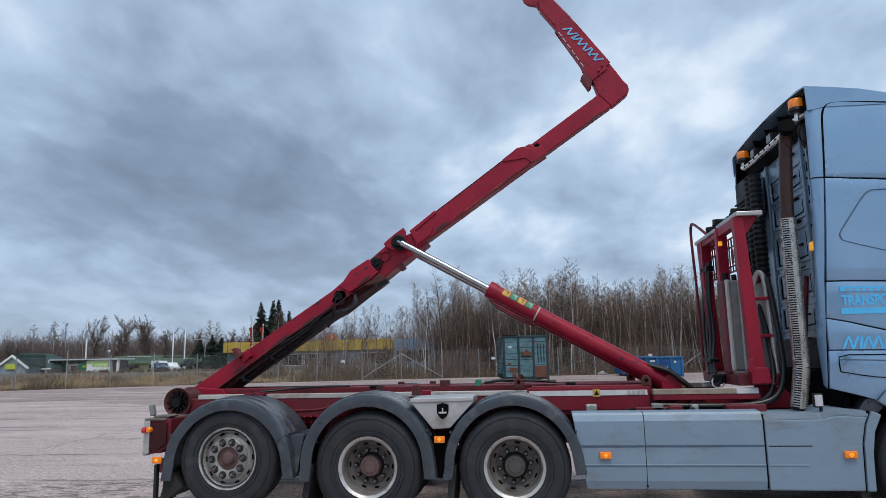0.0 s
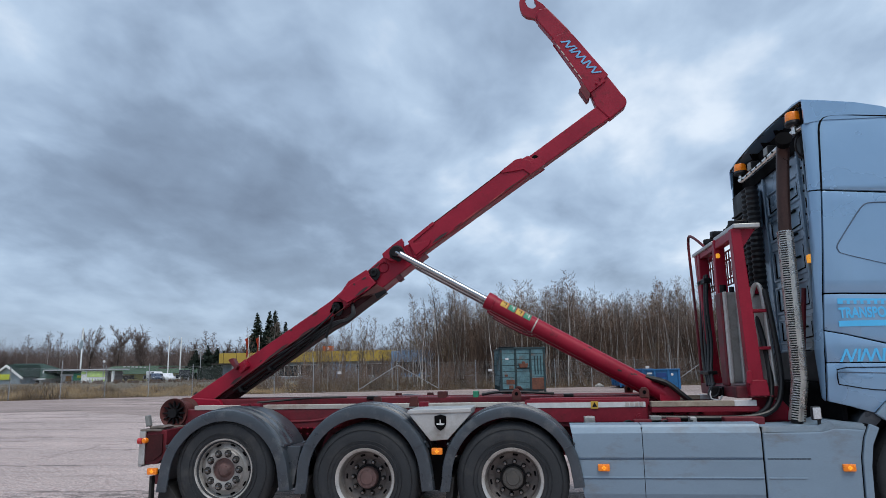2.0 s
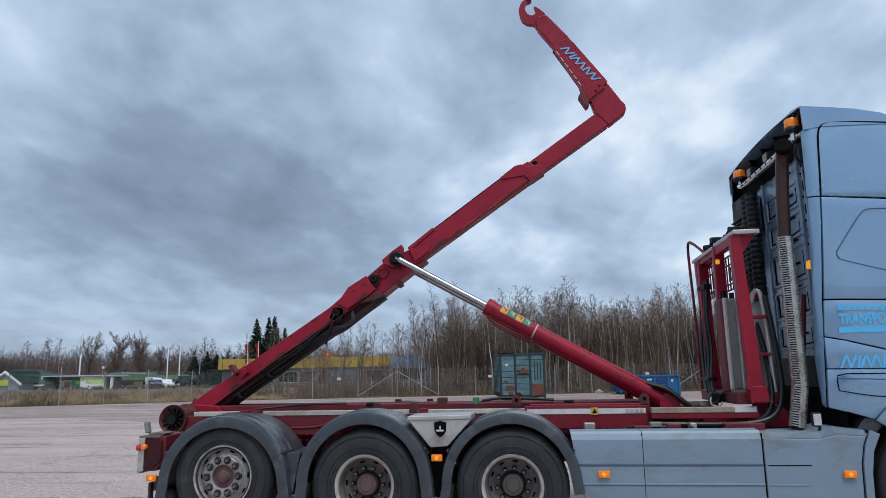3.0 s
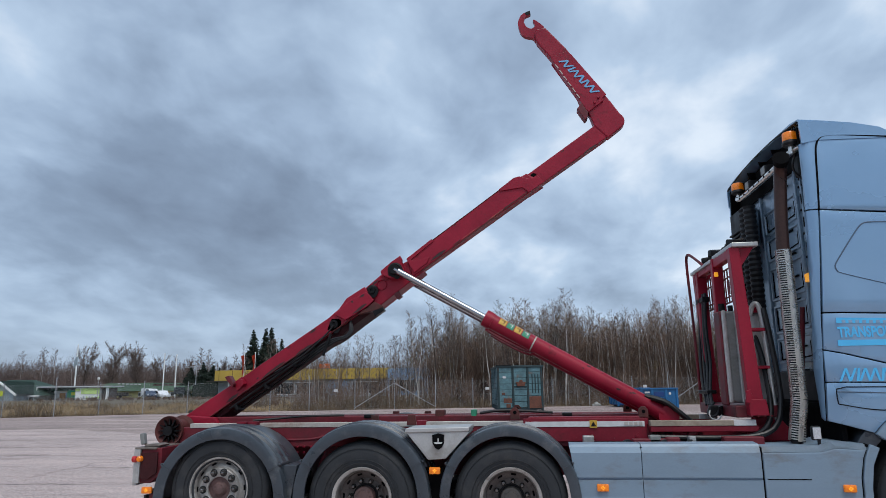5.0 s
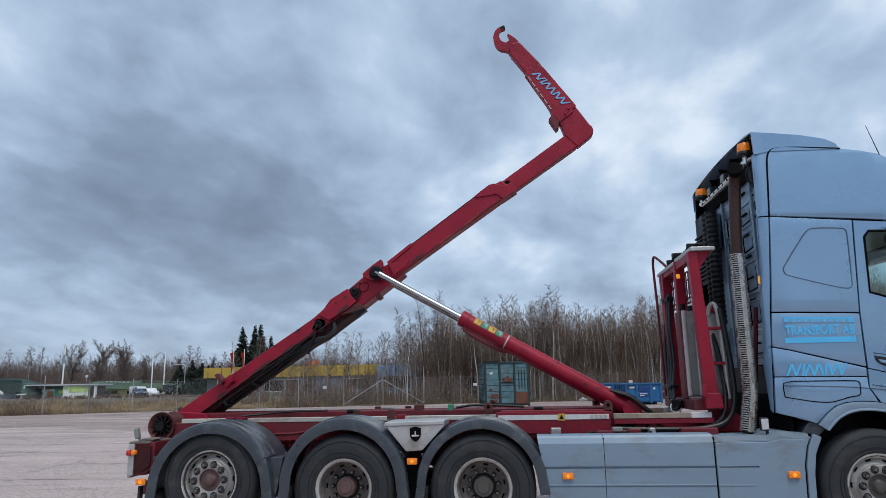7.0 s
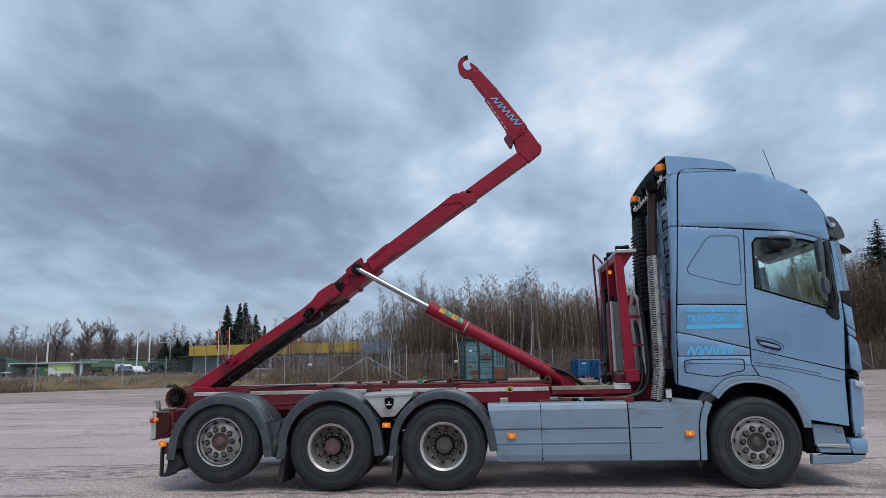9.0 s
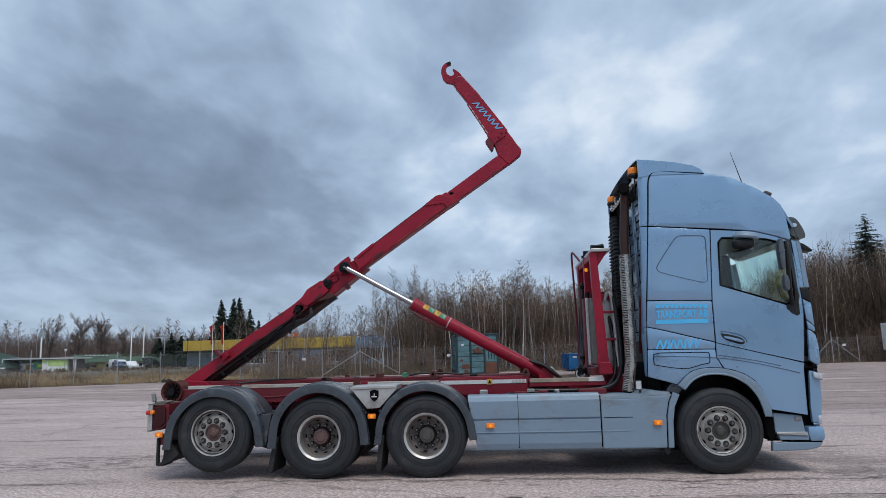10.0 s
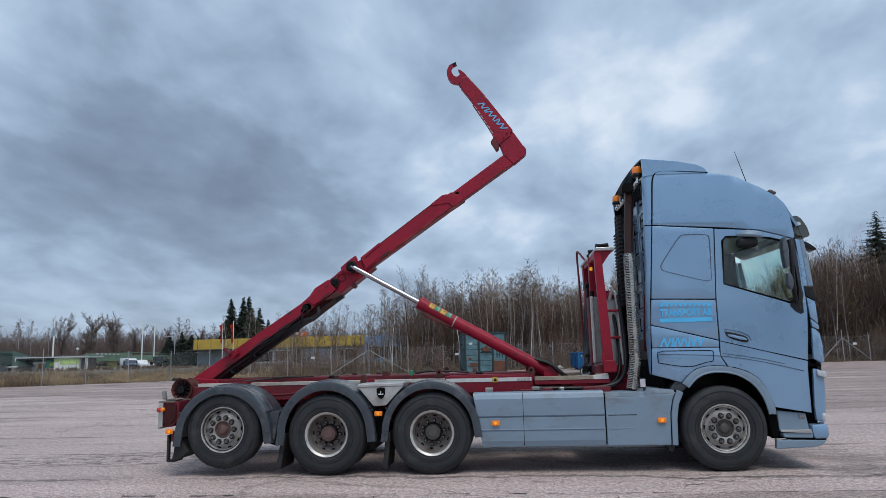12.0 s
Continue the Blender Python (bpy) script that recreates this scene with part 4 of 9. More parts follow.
# telescopic hook arm, standing half raised -------------------------------
ARM = Matrix.Translation((-2.2, 0, 1.08)) @ Matrix.Rotation(radians(-35.5), 4, "Y")


def arm_part(name, bm, mat, parent, label="", smooth=False):
    return part(name, moved(bm, ARM), mat, parent, label, smooth)


arm = arm_part("hook_arm", prism([(2.42, 0.075), (2.76, 0.095), (3.14, 0.02), (3.14, -0.17), (2.42, -0.19)], 1.07, 1.36, 0.012), RED, truck, "worn red telescopic hook arm raised at an angle")
for y in (1.03, 1.48):
    arm_part("side_plate", prism([(-0.08, 0.02), (0.02, 0.135), (0.6, 0.105), (1.97, 0.045), (2.13, 0.058), (2.26, 0.103), (2.50, 0.085), (2.5, -0.10), (2.42, -0.13), (1.79, -0.115), (1.29, -0.069), (0.16, -0.05), (-0.05, -0.06)], y, y + 0.04, 0.006), RED, arm)
    arm_part("edge_weld", tube([(0.1, y - 0.002, -0.045), (1.29, y - 0.002, -0.063), (1.79, y - 0.002, -0.108), (2.3, y - 0.002, -0.118)], 0.006), REDRUST, arm, "", True)
# underside beam: greasy, with its shade in the colour as well
arm_part("inner_beam", prism([(0.1, 0.06), (2.45, 0.06), (2.45, -0.19), (2.2, -0.185), (1.9, -0.19), (1.75, -0.165), (0.35, -0.11), (0.1, -0.05)], 1.08, 1.47, 0.01), GREASESHADE, arm, "oily dark underside beam with shade in its colour")
# box-shaped locking guide with bevelled mouth
arm_part("lock_guide", prism([(2.06, 0.030), (2.26, 0.050), (2.49, 0.015), (2.505, -0.115), (2.40, -0.125), (2.12, -0.10)], 0.985, 1.035, 0.006), RED, arm)
arm_part("guide_lip", prism([(2.26, -0.13), (2.50, -0.125), (2.545, -0.225), (2.53, -0.235), (2.42, -0.20)], 1.0, 1.12, 0.006), REDRUST, arm)
arm_part("guide_lip", prism([(2.42, -0.20), (2.535, -0.225), (2.535, -0.272), (2.41, -0.262)], 1.0, 1.10, 0.006), GREASE, arm)
arm_part("stop_block", box(2.715, 2.775, 1.05, 1.15, -0.25, -0.18, 0.008), REDDARK, arm)
# pivot cheeks
for y0, y1 in ((0.98, 1.05), (1.5, 1.57)):
    arm_part("pivot_cheek", prism([(2.735, 0.06), (2.75, 0.108), (2.905, 0.118), (3.03, 0.115), (3.022, 0.07), (2.98, 0.01), (2.97, -0.06), (2.9, -0.085), (2.79, -0.03)], y0, y1, 0.01), RED, arm)
for s, n, r, y in ((2.89, 0.013, 0.058, 0.91), (2.545, 0.0, 0.045, 0.985), (1.984, -0.05, 0.055, 0.985)):
    pn = arm_part("pivot_pin", moved(lathe([(0, 0.045), (r * 0.35, 0.042), (r * 0.45, 0.03), (r * 0.8, 0.03), (r * 0.92, 0.04), (r, 0.08), (r * 1.2, 0.085), (r * 1.25, 0.12)], 24), Matrix.Translation((s, y, n))), GREASE, arm, "greasy black pivot pin", True)
    arm_part("grease_collar", moved(lathe([(r * 1.1, 0.055), (r * 1.45, 0.062), (r * 1.5, 0.10)], 16), Matrix.Translation((s, y, n))), GREASE, pn, "", True)
    smear = [(s + r * (1.35 + 0.22 * math.sin(2.0 * a + s) + 0.18 * math.sin(5 * a)) * math.cos(a), n - 0.02 + r * (1.35 + 0.25 * math.sin(2.0 * a + n * 9)) * math.sin(a)) for a in (2 * math.pi * t_ / 22 for t_ in range(22))]
    arm_part("grease_smear", prism(smear, y + 0.045 if s < 2.8 else 0.972, y + 0.055 if s < 2.8 else 0.985), GREASE, pn, "black grease smeared round the pin")
arm_part("weld_ring", moved(lathe([(0.05, 0.0), (0.055, -0.012), (0.06, 0.0)], 24), Matrix.Translation((2.668, 1.066, -0.01))), RED, arm, "", True)
# hoses under the lower arm
for k, dn in enumerate((0.0, -0.025, -0.05)):
    arm_part("hydraulic_hose", tube([(0.5, 1.06 + 0.05 * k, -0.10 + dn), (1.2, 1.06 + 0.05 * k, -0.125 + dn), (1.6, 1.04, -0.15 + dn), (1.82, 1.0, -0.165 + dn), (1.934, 0.98, -0.205 + dn * 0.5), (2.01, 0.98, -0.25 + dn * 0.4), (2.09, 0.985, -0.24 + dn * 0.5), (2.127, 1.0, -0.18 + dn), (2.16, 1.05, -0.12)], 0.013), HOSE, arm, "", True)
arm_part("hydraulic_hose", tube([(1.15, 1.02, -0.085), (1.45, 1.0, -0.13), (1.7, 1.0, -0.12), (1.9, 1.0, -0.09), (1.98, 1.0, -0.06)], 0.009), HOSE, arm, "", True)
arm_part("hydraulic_hose", tube([(0.9, 1.02, -0.075), (1.2, 1.0, -0.12), (1.5, 1.0, -0.10), (1.85, 1.0, -0.10)], 0.007), GREASE, arm, "", True)
arm_part("hose_end", tube([(1.90, 1.0, -0.12), (1.865, 0.99, -0.155), (1.782, 0.985, -0.21), (1.682, 0.98, -0.289)], 0.015), GREASE, arm, "", True)
arm_part("hose_nut", rod((1.70, 0.981, -0.275), (1.668, 0.979, -0.30), 0.02, seg=10), GALV, arm, "", True)
for s in (0.55, 0.95, 1.35, 1.62):
    arm_part("hose_clamp", box(s, s + 0.04, 1.04, 1.2, -0.175, -0.10, 0.01), GREASE, arm)
rr_ = random.Random(31)
for s, n, w, h_ in ((1.75, 0.035, 0.05, 0.012), (1.42, 0.052, 0.02, 0.008), (2.30, 0.02, 0.012, 0.012), (2.43, 0.005, 0.03, 0.012), (0.95, -0.02, 0.015, 0.008), (1.15, -0.05, 0.16, 0.012), (1.55, -0.075, 0.12, 0.014), (0.6, -0.03, 0.08, 0.016), (2.33, -0.095, 0.10, 0.014), (2.62, 0.06, 0.04, 0.010)):
    blot = [(s + w * (0.7 + 0.5 * rr_.random()) * math.cos(t_), n + h_ * (0.7 + 0.6 * rr_.random()) * math.sin(t_)) for t_ in (2 * math.pi * k / 14 for k in range(14))]
    y_ = 0.9838 if 2.1 < s < 2.5 else 1.0288 if s < 2.5 else 1.0685
    arm_part("grease_stain", prism(blot, y_ - 0.0008, y_ + 0.003), material("dried_dark_grease", (0.035, 0.014, 0.014), 0.6, 0, 0.3, 20, 90), arm)
# side stop near the foot
st = arm_part("side_stop", prism([(0.69, 0.045), (0.725, 0.065), (0.732, 0.178), (0.68, 0.192)], 0.93, 1.03, 0.006), REDDARK, arm, "rusty red stop bracket")
arm_part("stop_plate", prism([(0.795, 0.07), (0.818, 0.065), (0.818, 0.0), (0.77, -0.01)], 0.94, 1.03, 0.006), RED, st)
arm_part("stop_plate", box(0.69, 0.82, 1.005, 1.03, 0.0, 0.10, 0.006), RED, st)
# outer box beam
outer = arm_part("outer_beam", prism([(3.05, 0.03), (3.35, 0.05), (4.40, 0.05), (4.56, 0.055), (4.62, 0.03), (4.72, 0.015), (4.74, -0.05), (4.79, -0.09), (4.79, -0.185), (3.0, -0.148)], 1.05, 1.25, 0.012), RED, arm, "red box beam with faded patches")
for y0, y1 in ((1.035, 1.052), (1.248, 1.265)):
    arm_part("doubler_plate", prism([(3.06, 0.055), (3.42, 0.065), (3.42, 0.03), (3.10, 0.015), (3.12, -0.02), (3.28, -0.09), (3.22, -0.125), (3.04, -0.125)], y0, y1, 0.004), RED, arm)
    arm_part("doubler_plate", prism([(4.36, 0.055), (4.57, 0.06), (4.63, 0.035), (4.70, -0.06), (4.80, -0.08), (4.80, -0.19), (4.60, -0.18), (4.58, -0.09), (4.36, 0.03)], y0, y1, 0.004), RED, arm)
# added strip paints the dark shading line along the beam's top
arm_part("top_edge", box(3.42, 4.36, 1.0475, 1.24, 0.047, 0.0535, 0.002), REDRUST, outer, "thin dark strip shading the top edge")
SCUFF = material("scuffed_pale_red_paint", (0.34, 0.055, 0.05), 0.6, 0, 0.4, 30, 120)
for s, n, w, h_, mt in ((3.38, -0.128, 0.12, 0.014, 1), (3.62, -0.142, 0.06, 0.006, 1), (4.32, -0.158, 0.09, 0.007, 1), (3.82, -0.145, 0.16, 0.004, 0), (4.15, -0.152, 0.12, 0.004, 0),
                        (4.52, 0.03, 0.03, 0.006, 0), (3.72, 0.035, 0.02, 0.004, 1), (4.05, 0.02, 0.012, 0.003, 1), (5.2, -0.02, 0.02, 0.004, 1), (5.45, -0.19, 0.09, 0.008, 1)):
    blot = [(s + w * (0.6 + 0.6 * rr_.random()) * math.cos(t_), n + h_ * (0.6 + 0.8 * rr_.random()) * math.sin(t_)) for t_ in (2 * math.pi * k / 14 for k in range(14))]
    y_ = 1.0495 if s < 4.8 else 1.0895
    arm_part("paint_wear", prism(blot, y_ - 0.0008, y_ + 0.003), MATS["dried_dark_grease"] if mt else SCUFF, outer)
arm_part("wear_edge", box(3.1, 4.75, 1.0465, 1.06, -0.166, -0.158), REDRUST, outer)
arm_part("sight_hole", rod((4.76, 1.055, -0.06), (4.76, 1.09, -0.06), 0.035, seg=18), PITCHBLACK, outer, "", True)
# inner telescopic beam, elbow, mast and hook
inner = arm_part("inner_telescope", prism([(4.3, 0.015), (5.69, -0.005), (5.69, -0.20), (4.3, -0.165)], 1.09, 1.235, 0.008), RED, arm)
elbow = [(5.66, -0.005), (5.70, 0.12), (5.73, 0.35), (5.80, 0.94), (5.80, 1.22), (5.84, 1.32), (5.90, 1.35), (5.99, 1.30), (6.01, 0.94), (6.005, 0.83)] + \
    [(5.985, 0.1), (5.975, -0.06)] + arc(5.88, -0.11, 0.10, 15, -80, 6) + [(5.69, -0.215)]
mast = arm_part("mast", prism(elbow, 1.08, 1.20, 0.014), RED, arm, "red mast with pale blue maker's mark")
for y0, y1 in ((1.062, 1.082), (1.198, 1.218)):
    arm_part("mast_plate", prism([(5.745, 0.40), (5.715, 0.30), (5.705, 0.16), (5.925, 0.16), (5.93, 0.19), (5.995, 0.20), (6.0, 0.83), (5.985, 0.90), (5.83, 0.95), (5.79, 0.93)], y0, y1, 0.004), RED, mast)
for s, n in ((5.83, 0.20), (5.90, 0.225)):
    arm_part("bolt", moved(lathe([(0, -0.02), (0.013, -0.018), (0.016, 0.0)], 8), Matrix.Translation((s, 1.062, n))), RED, mast, "", True)
arm_part("lock_bracket", prism([(5.715, 0.295), (5.66, 0.275), (5.633, 0.268), (5.618, 0.105), (5.66, 0.11), (5.70, 0.15)], 1.05, 1.18, 0.006), REDDARK, mast)
for k in range(6):
    n0 = 0.82 - 0.088 * k
    arm_part("maker_strip", prism([(5.777 - 0.008 * k, n0 + 0.035), (5.786 - 0.008 * k, n0 + 0.03), (5.783 - 0.008 * k, n0 - 0.032), (5.774 - 0.008 * k, n0 - 0.03)], 1.058, 1.064), RAILWHITE, mast)
hook = [(5.80, 1.24), (5.812, 1.30), (5.748, 1.37), (5.735, 1.44), (5.752, 1.50), (5.793, 1.581), (5.887, 1.638), (6.0, 1.612), (5.975, 1.564), (5.911, 1.585), (5.856, 1.549), (5.835, 1.467),
        (5.865, 1.410), (5.915, 1.408), (5.934, 1.435), (5.944, 1.490), (5.968, 1.485), (6.005, 1.32), (5.92, 1.24)]
arm_part("hook", prism(round_off(hook), 1.115, 1.175, 0.006), RED, arm, "red steel hook with worn dark tip")
arm_part("hook_tip", prism([(5.93, 1.628), (5.998, 1.612), (5.978, 1.567), (5.925, 1.582)], 1.112, 1.178, 0.006), GREASE, arm)


def slanted_mark(n, length, height, thick, lean):
    """A row of leaning strokes, up and down in turn: the plain shape of a maker's mark, stroke by stroke."""
    step = length / n
    for k in range(n):
        x0, x1 = k * step, (k + 1) * step
        a, b = ((x0, 0), (x1, height)) if k % 2 == 0 else ((x0, height), (x1, 0))
        if k % 5 == 3:
            a, b = (x0 + step * 0.5, 0), (x0 + step * 0.7, height)
        sh = lambda p: (p[0] + lean * p[1], p[1])
        a, b = sh(a), sh(b)
        yield prism([(a[0] - thick / 2, a[1]), (a[0] + thick / 2, a[1]), (b[0] + thick / 2, b[1]), (b[0] - thick / 2, b[1])], -0.0012 * (k % 2), 0.003)


PALEDECAL = material("pale_blue_decal", (0.16, 0.42, 0.68), 0.5, 0, 0.1, 10, 60)
for stroke in slanted_mark(13, 0.56, 0.088, 0.021, 0.25):
    stroke.transform(Matrix.Translation((5.832, 1.056, 0.85)) @ Matrix.Rotation(radians(86), 4, "Y"))
    arm_part("maker_mark", stroke, PALEDECAL, arm)

# lift cylinders: one each side of the arm
PIN = ARM @ Vector((2.89, 0.0, 0.013))
for y in (0.94, W - 0.94):
    a, b = Vector((PIN.x, y, PIN.z)), Vector((2.94, y, 1.18))
    d = (b - a).normalized()
    cy = part("lift_cylinder", rod(a + d * 1.17, b - d * 0.05, 0.083, seg=32), RED, truck, "red hydraulic lift cylinder with chromed rod", True)
    part("piston_rod", rod(a, a + d * 1.2, 0.037, seg=24), CHROME, cy, "", True)
    part("gland_nut", rod(a + d * 1.13, a + d * 1.22, 0.092, 0.092, seg=32), RED, cy, "", True)
    part("band", rod(a + d * 1.70, a + d * 1.715, 0.0855, seg=32), RAILWHITE, cy, "", True)
    part("cylinder_eye", rod((2.94, y - 0.08, 1.18), (2.94, y + 0.08, 1.18), 0.10, seg=24), RED, cy, "", True)
    part("cylinder_pipe", tube([a + d * 1.22 + Vector((-0.05, -0.04, -0.10)), a + d * 1.45 + Vector((-0.055, -0.04, -0.105)), a + d * 1.68 + Vector((-0.05, -0.02, -0.095)), a + d * 1.75 + Vector((-0.02, 0.0, -0.06))], 0.013), REDDARK, cy, "", True)
    part("rod_eye", rod((PIN.x, y - 0.035, PIN.z), (PIN.x, y + 0.05, PIN.z), 0.05, seg=24), GREASE, cy, "", True)
    if y < 1.2:
        n_ = Vector((d.z, 0, -d.x))
        n_ = n_ if n_.z > 0 else -n_
        for k, mt in enumerate((SIGNYELLOW, SIGNGREEN, SIGNYELLOW, SIGNGREEN)):
            c = a + d * (1.29 + 0.09 * k)
            bm = bmesh.new()
            rows = []
            for s in (0.0, 0.08):
                rows.append([bm.verts.new(c + d * s + 0.0845 * (n_ * math.cos(t_) + Vector((0, -1, 0)) * math.sin(t_))) for t_ in (radians(25 + 8 * i) for i in range(8))])
            for i in range(7):
                bm.faces.new((rows[0][i], rows[0][i + 1], rows[1][i + 1], rows[1][i]))
            dec = part("safety_decal", bm, mt, cy)
            bm = bmesh.new()
            for (s0, t0), (s1, t1) in (((0.02, 40), (0.065, 46)), ((0.05, 46), (0.06, 68))):
                q = [c + d * s + 0.0858 * (n_ * math.cos(radians(t_)) + Vector((0, -1, 0)) * math.sin(radians(t_))) for s, t_ in ((s0, t0), (s1, t0), (s1, t1), (s0, t1))]
                bm.faces.new([bm.verts.new(p) for p in q])
            part("pictogram", bm, GREASE if mt is SIGNYELLOW else SIGNWHITE, dec)
part("cylinder_mount", box(2.82, 3.08, 0.78, W - 0.78, 1.02, 1.12, 0.01), RED, truck)
part("hydraulic_hose", tube([(2.78, 0.86, 1.36), (2.92, 0.83, 1.32), (3.05, 0.82, 1.2), (3.15, 0.86, 1.12)], 0.026), HOSE, truck, "", True)
part("hydraulic_hose", tube([(2.72, 0.9, 1.38), (2.95, 0.88, 1.30), (3.12, 0.88, 1.14)], 0.026), HOSE, truck, "", True)
wd = part("warning_decal", box(2.14, 2.21, 0.618, 0.625, 1.085, 1.155), SIGNYELLOW, truck, "yellow warning sticker with black sign")
part("pictogram", prism([(2.15, 1.10), (2.20, 1.10), (2.175, 1.145)], 0.615, 0.6185), GREASE, wd)
mk = bmesh.new()
for k in range(4):
    box(2.47 + 0.045 * k, 2.502 + 0.045 * k, 0.618, 0.6235, 1.105, 1.14, bm=mk)
part("maker_mark", mk, RAILWHITE, truck)

rr_ = random.Random(5)
for k in range(6):
    y = 0.94
    a, b = Vector((PIN.x, y, PIN.z)), Vector((2.94, y, 1.18))
    d = (b - a).normalized()
    n_ = Vector((-d.z, 0, d.x))
    c, w, t0 = a + d * rr_.uniform(2.2, 2.95), rr_.uniform(0.005, 0.017), radians(rr_.uniform(30, 110))
    bm = bmesh.new()
    ring_ = []
    for j in range(9):
        q = 2 * math.pi * j / 9
        t_ = t0 + w * 0.8 / 0.083 * math.sin(q) * rr_.uniform(0.6, 1.3)
        ring_.append(bm.verts.new(c + d * (w * math.cos(q) * rr_.uniform(0.5, 2.4)) + 0.0838 * (n_ * math.cos(t_) + Vector((0, -1, 0)) * math.sin(t_))))
    bm.faces.new(ring_)
    part("paint_chip", bm, material("dried_dark_grease", (0.035, 0.014, 0.014), 0.6, 0, 0.3, 20, 90), truck)
for x0 in (-0.92, 0.42):
    part("brake_pipe", tube([(x0, 0.66, 0.98), (x0 + 0.3, 0.66, 0.985), (x0 + 0.42, 0.66, 1.03), (x0 + 0.6, 0.68, 1.05)], 0.012), REDDARK, truck, "", True)
    bm = bmesh.new()
    for j in range(2):
        for k in range(9):
            rod((x0 + 0.05 + 0.07 * k, 0.625, 0.86 + 0.055 * j), (x0 + 0.05 + 0.07 * k, 0.66, 0.86 + 0.055 * j), 0.008, seg=6, bm=bm)
    part("rivet_row", bm, RED, truck, "", True)["kind"] = "stuff"


# ---- cab ------------------------------------------------------------------
def cab_in(x, z):
    """How far the cab's side lies inside its widest plane: it draws in over the roof and round the front corner."""
    d = 0.06
    if z > 2.95:
        d += 0.05 * ((z - 2.95) / 0.95) ** 2
    if x > 5.75:
        d += 0.09 * ((x - 5.75) / 0.45) ** 2
    if x < 4.25:
        d += 0.085 * ((4.25 - x) / 0.1) ** 2
    return d


def panel(pts, thick=0.03, lift=0.0, holes=(), step=0.14, mir=False):
    """A curved body panel of outline (x, z) on the cab's side, with openings cut through it."""
    own = bmesh.new()
    edges = []
    for loop in (pts, *holes):
        vs = [own.verts.new((x, 0, z)) for x, z in loop]
        edges += [own.edges.new((a, b)) for a, b in zip(vs, vs[1:] + vs[:1])]
    bmesh.ops.triangle_fill(own, use_beauty=True, use_dissolve=False, edges=edges)
    xs, zs = [p[0] for p in pts], [p[1] for p in pts]
    for axis, lo, hi in ((0, min(xs), max(xs)), (2, min(zs), max(zs))):
        c = lo + step
        while c < hi - 0.02:
            co, no = [0, 0, 0], [0, 0, 0]
            co[axis], no[axis] = c, 1
            bmesh.ops.bisect_plane(own, geom=own.verts[:] + own.edges[:] + own.faces[:], plane_co=co, plane_no=no)
            c += step
    faces = own.faces[:]
    out = bmesh.ops.extrude_face_region(own, geom=faces)
    back = {v for v in out["geom"] if isinstance(v, bmesh.types.BMVert)}
    for v in own.verts:
        d = cab_in(v.co.x, v.co.z) - lift
        v.co.y = d + (thick if v in back else 0.0)
    bmesh.ops.recalc_face_normals(own, faces=own.faces[:])
    rim = [e for e in own.edges if len(e.link_faces) == 2 and e.calc_face_angle(0) > radians(60) and not (e.verts[0] in back and e.verts[1] in back)]
    bmesh.ops.bevel(own, geom=rim, offset=0.006, segments=2, affect="EDGES", profile=0.5, clamp_overlap=True)
    if mir:
        own.transform(Matrix.Translation((0, W, 0)) @ Matrix.Diagonal((1, -1, 1, 1)))
    return own


def line_on(pts, r=0.006, mir=False, lift=0.001, times=0):
    """A thin strip laid along (x, z) points of the cab's side: a seal, a bead, or a groove's painted shade."""
    q = smooth_line(pts, times) if times else pts
    bm = tube([(x, cab_in(x, z) - lift, z) for x, z in q], r, 6, None, 0)
    if mir:
        bm.transform(Matrix.Translation((0, W, 0)) @ Matrix.Diagonal((1, -1, 1, 1)))
    return bm


WINDOW = [(5.095, 2.79), (5.14, 2.845), (5.40, 2.835), (5.67, 2.81), (5.83, 2.765), (5.905, 2.68), (5.945, 2.40), (5.955, 2.17), (5.94, 2.00), (5.84, 1.995), (5.075, 2.255)]
ARCH = [(4.47, 1.05), (4.55, 1.14), (4.64, 1.21), (4.74, 1.24), (4.85, 1.25), (4.98, 1.245), (5.11, 1.22), (5.25, 1.17), (5.37, 1.09), (5.44, 0.99), (5.49, 0.87), (5.535, 0.735)]
HOOD = [(4.335, 3.70), (4.365, 3.725), (4.43, 3.74), (5.01, 3.69), (5.18, 3.66), (5.34, 3.615), (5.60, 3.475), (5.80, 3.345), (5.89, 3.25), (5.95, 3.08), (6.01, 2.81)]

shell_out = [(4.19, 3.86), (4.65, 3.80), (5.0, 3.68), (5.34, 3.59), (5.60, 3.45), (5.80, 3.32), (5.88, 3.22), (5.94, 3.05), (6.0, 2.75), (6.05, 2.1), (6.04, 1.8), (5.98, 1.3),
             (5.90, 1.2), (5.90, 0.72), (5.55, 0.77)] + ARCH[::-1][1:] + [(4.18, 1.16), (4.14, 1.6), (4.17, 2.3), (4.18, 3.05)]
bigwin = [(5.07, 2.80), (5.14, 2.87), (5.68, 2.84), (5.86, 2.78), (5.93, 2.68), (5.985, 2.17), (5.95, 1.96), (5.82, 1.97), (5.05, 2.24)]
cab = part("cab", panel(shell_out, 0.03, -0.034, [bigwin], 0.3), PITCHBLACK, truck, "light blue high-roofed lorry cab with decals")
part("cab_shell", panel(shell_out, 0.03, -0.034, [bigwin], 0.3, True), PITCHBLACK, cab)

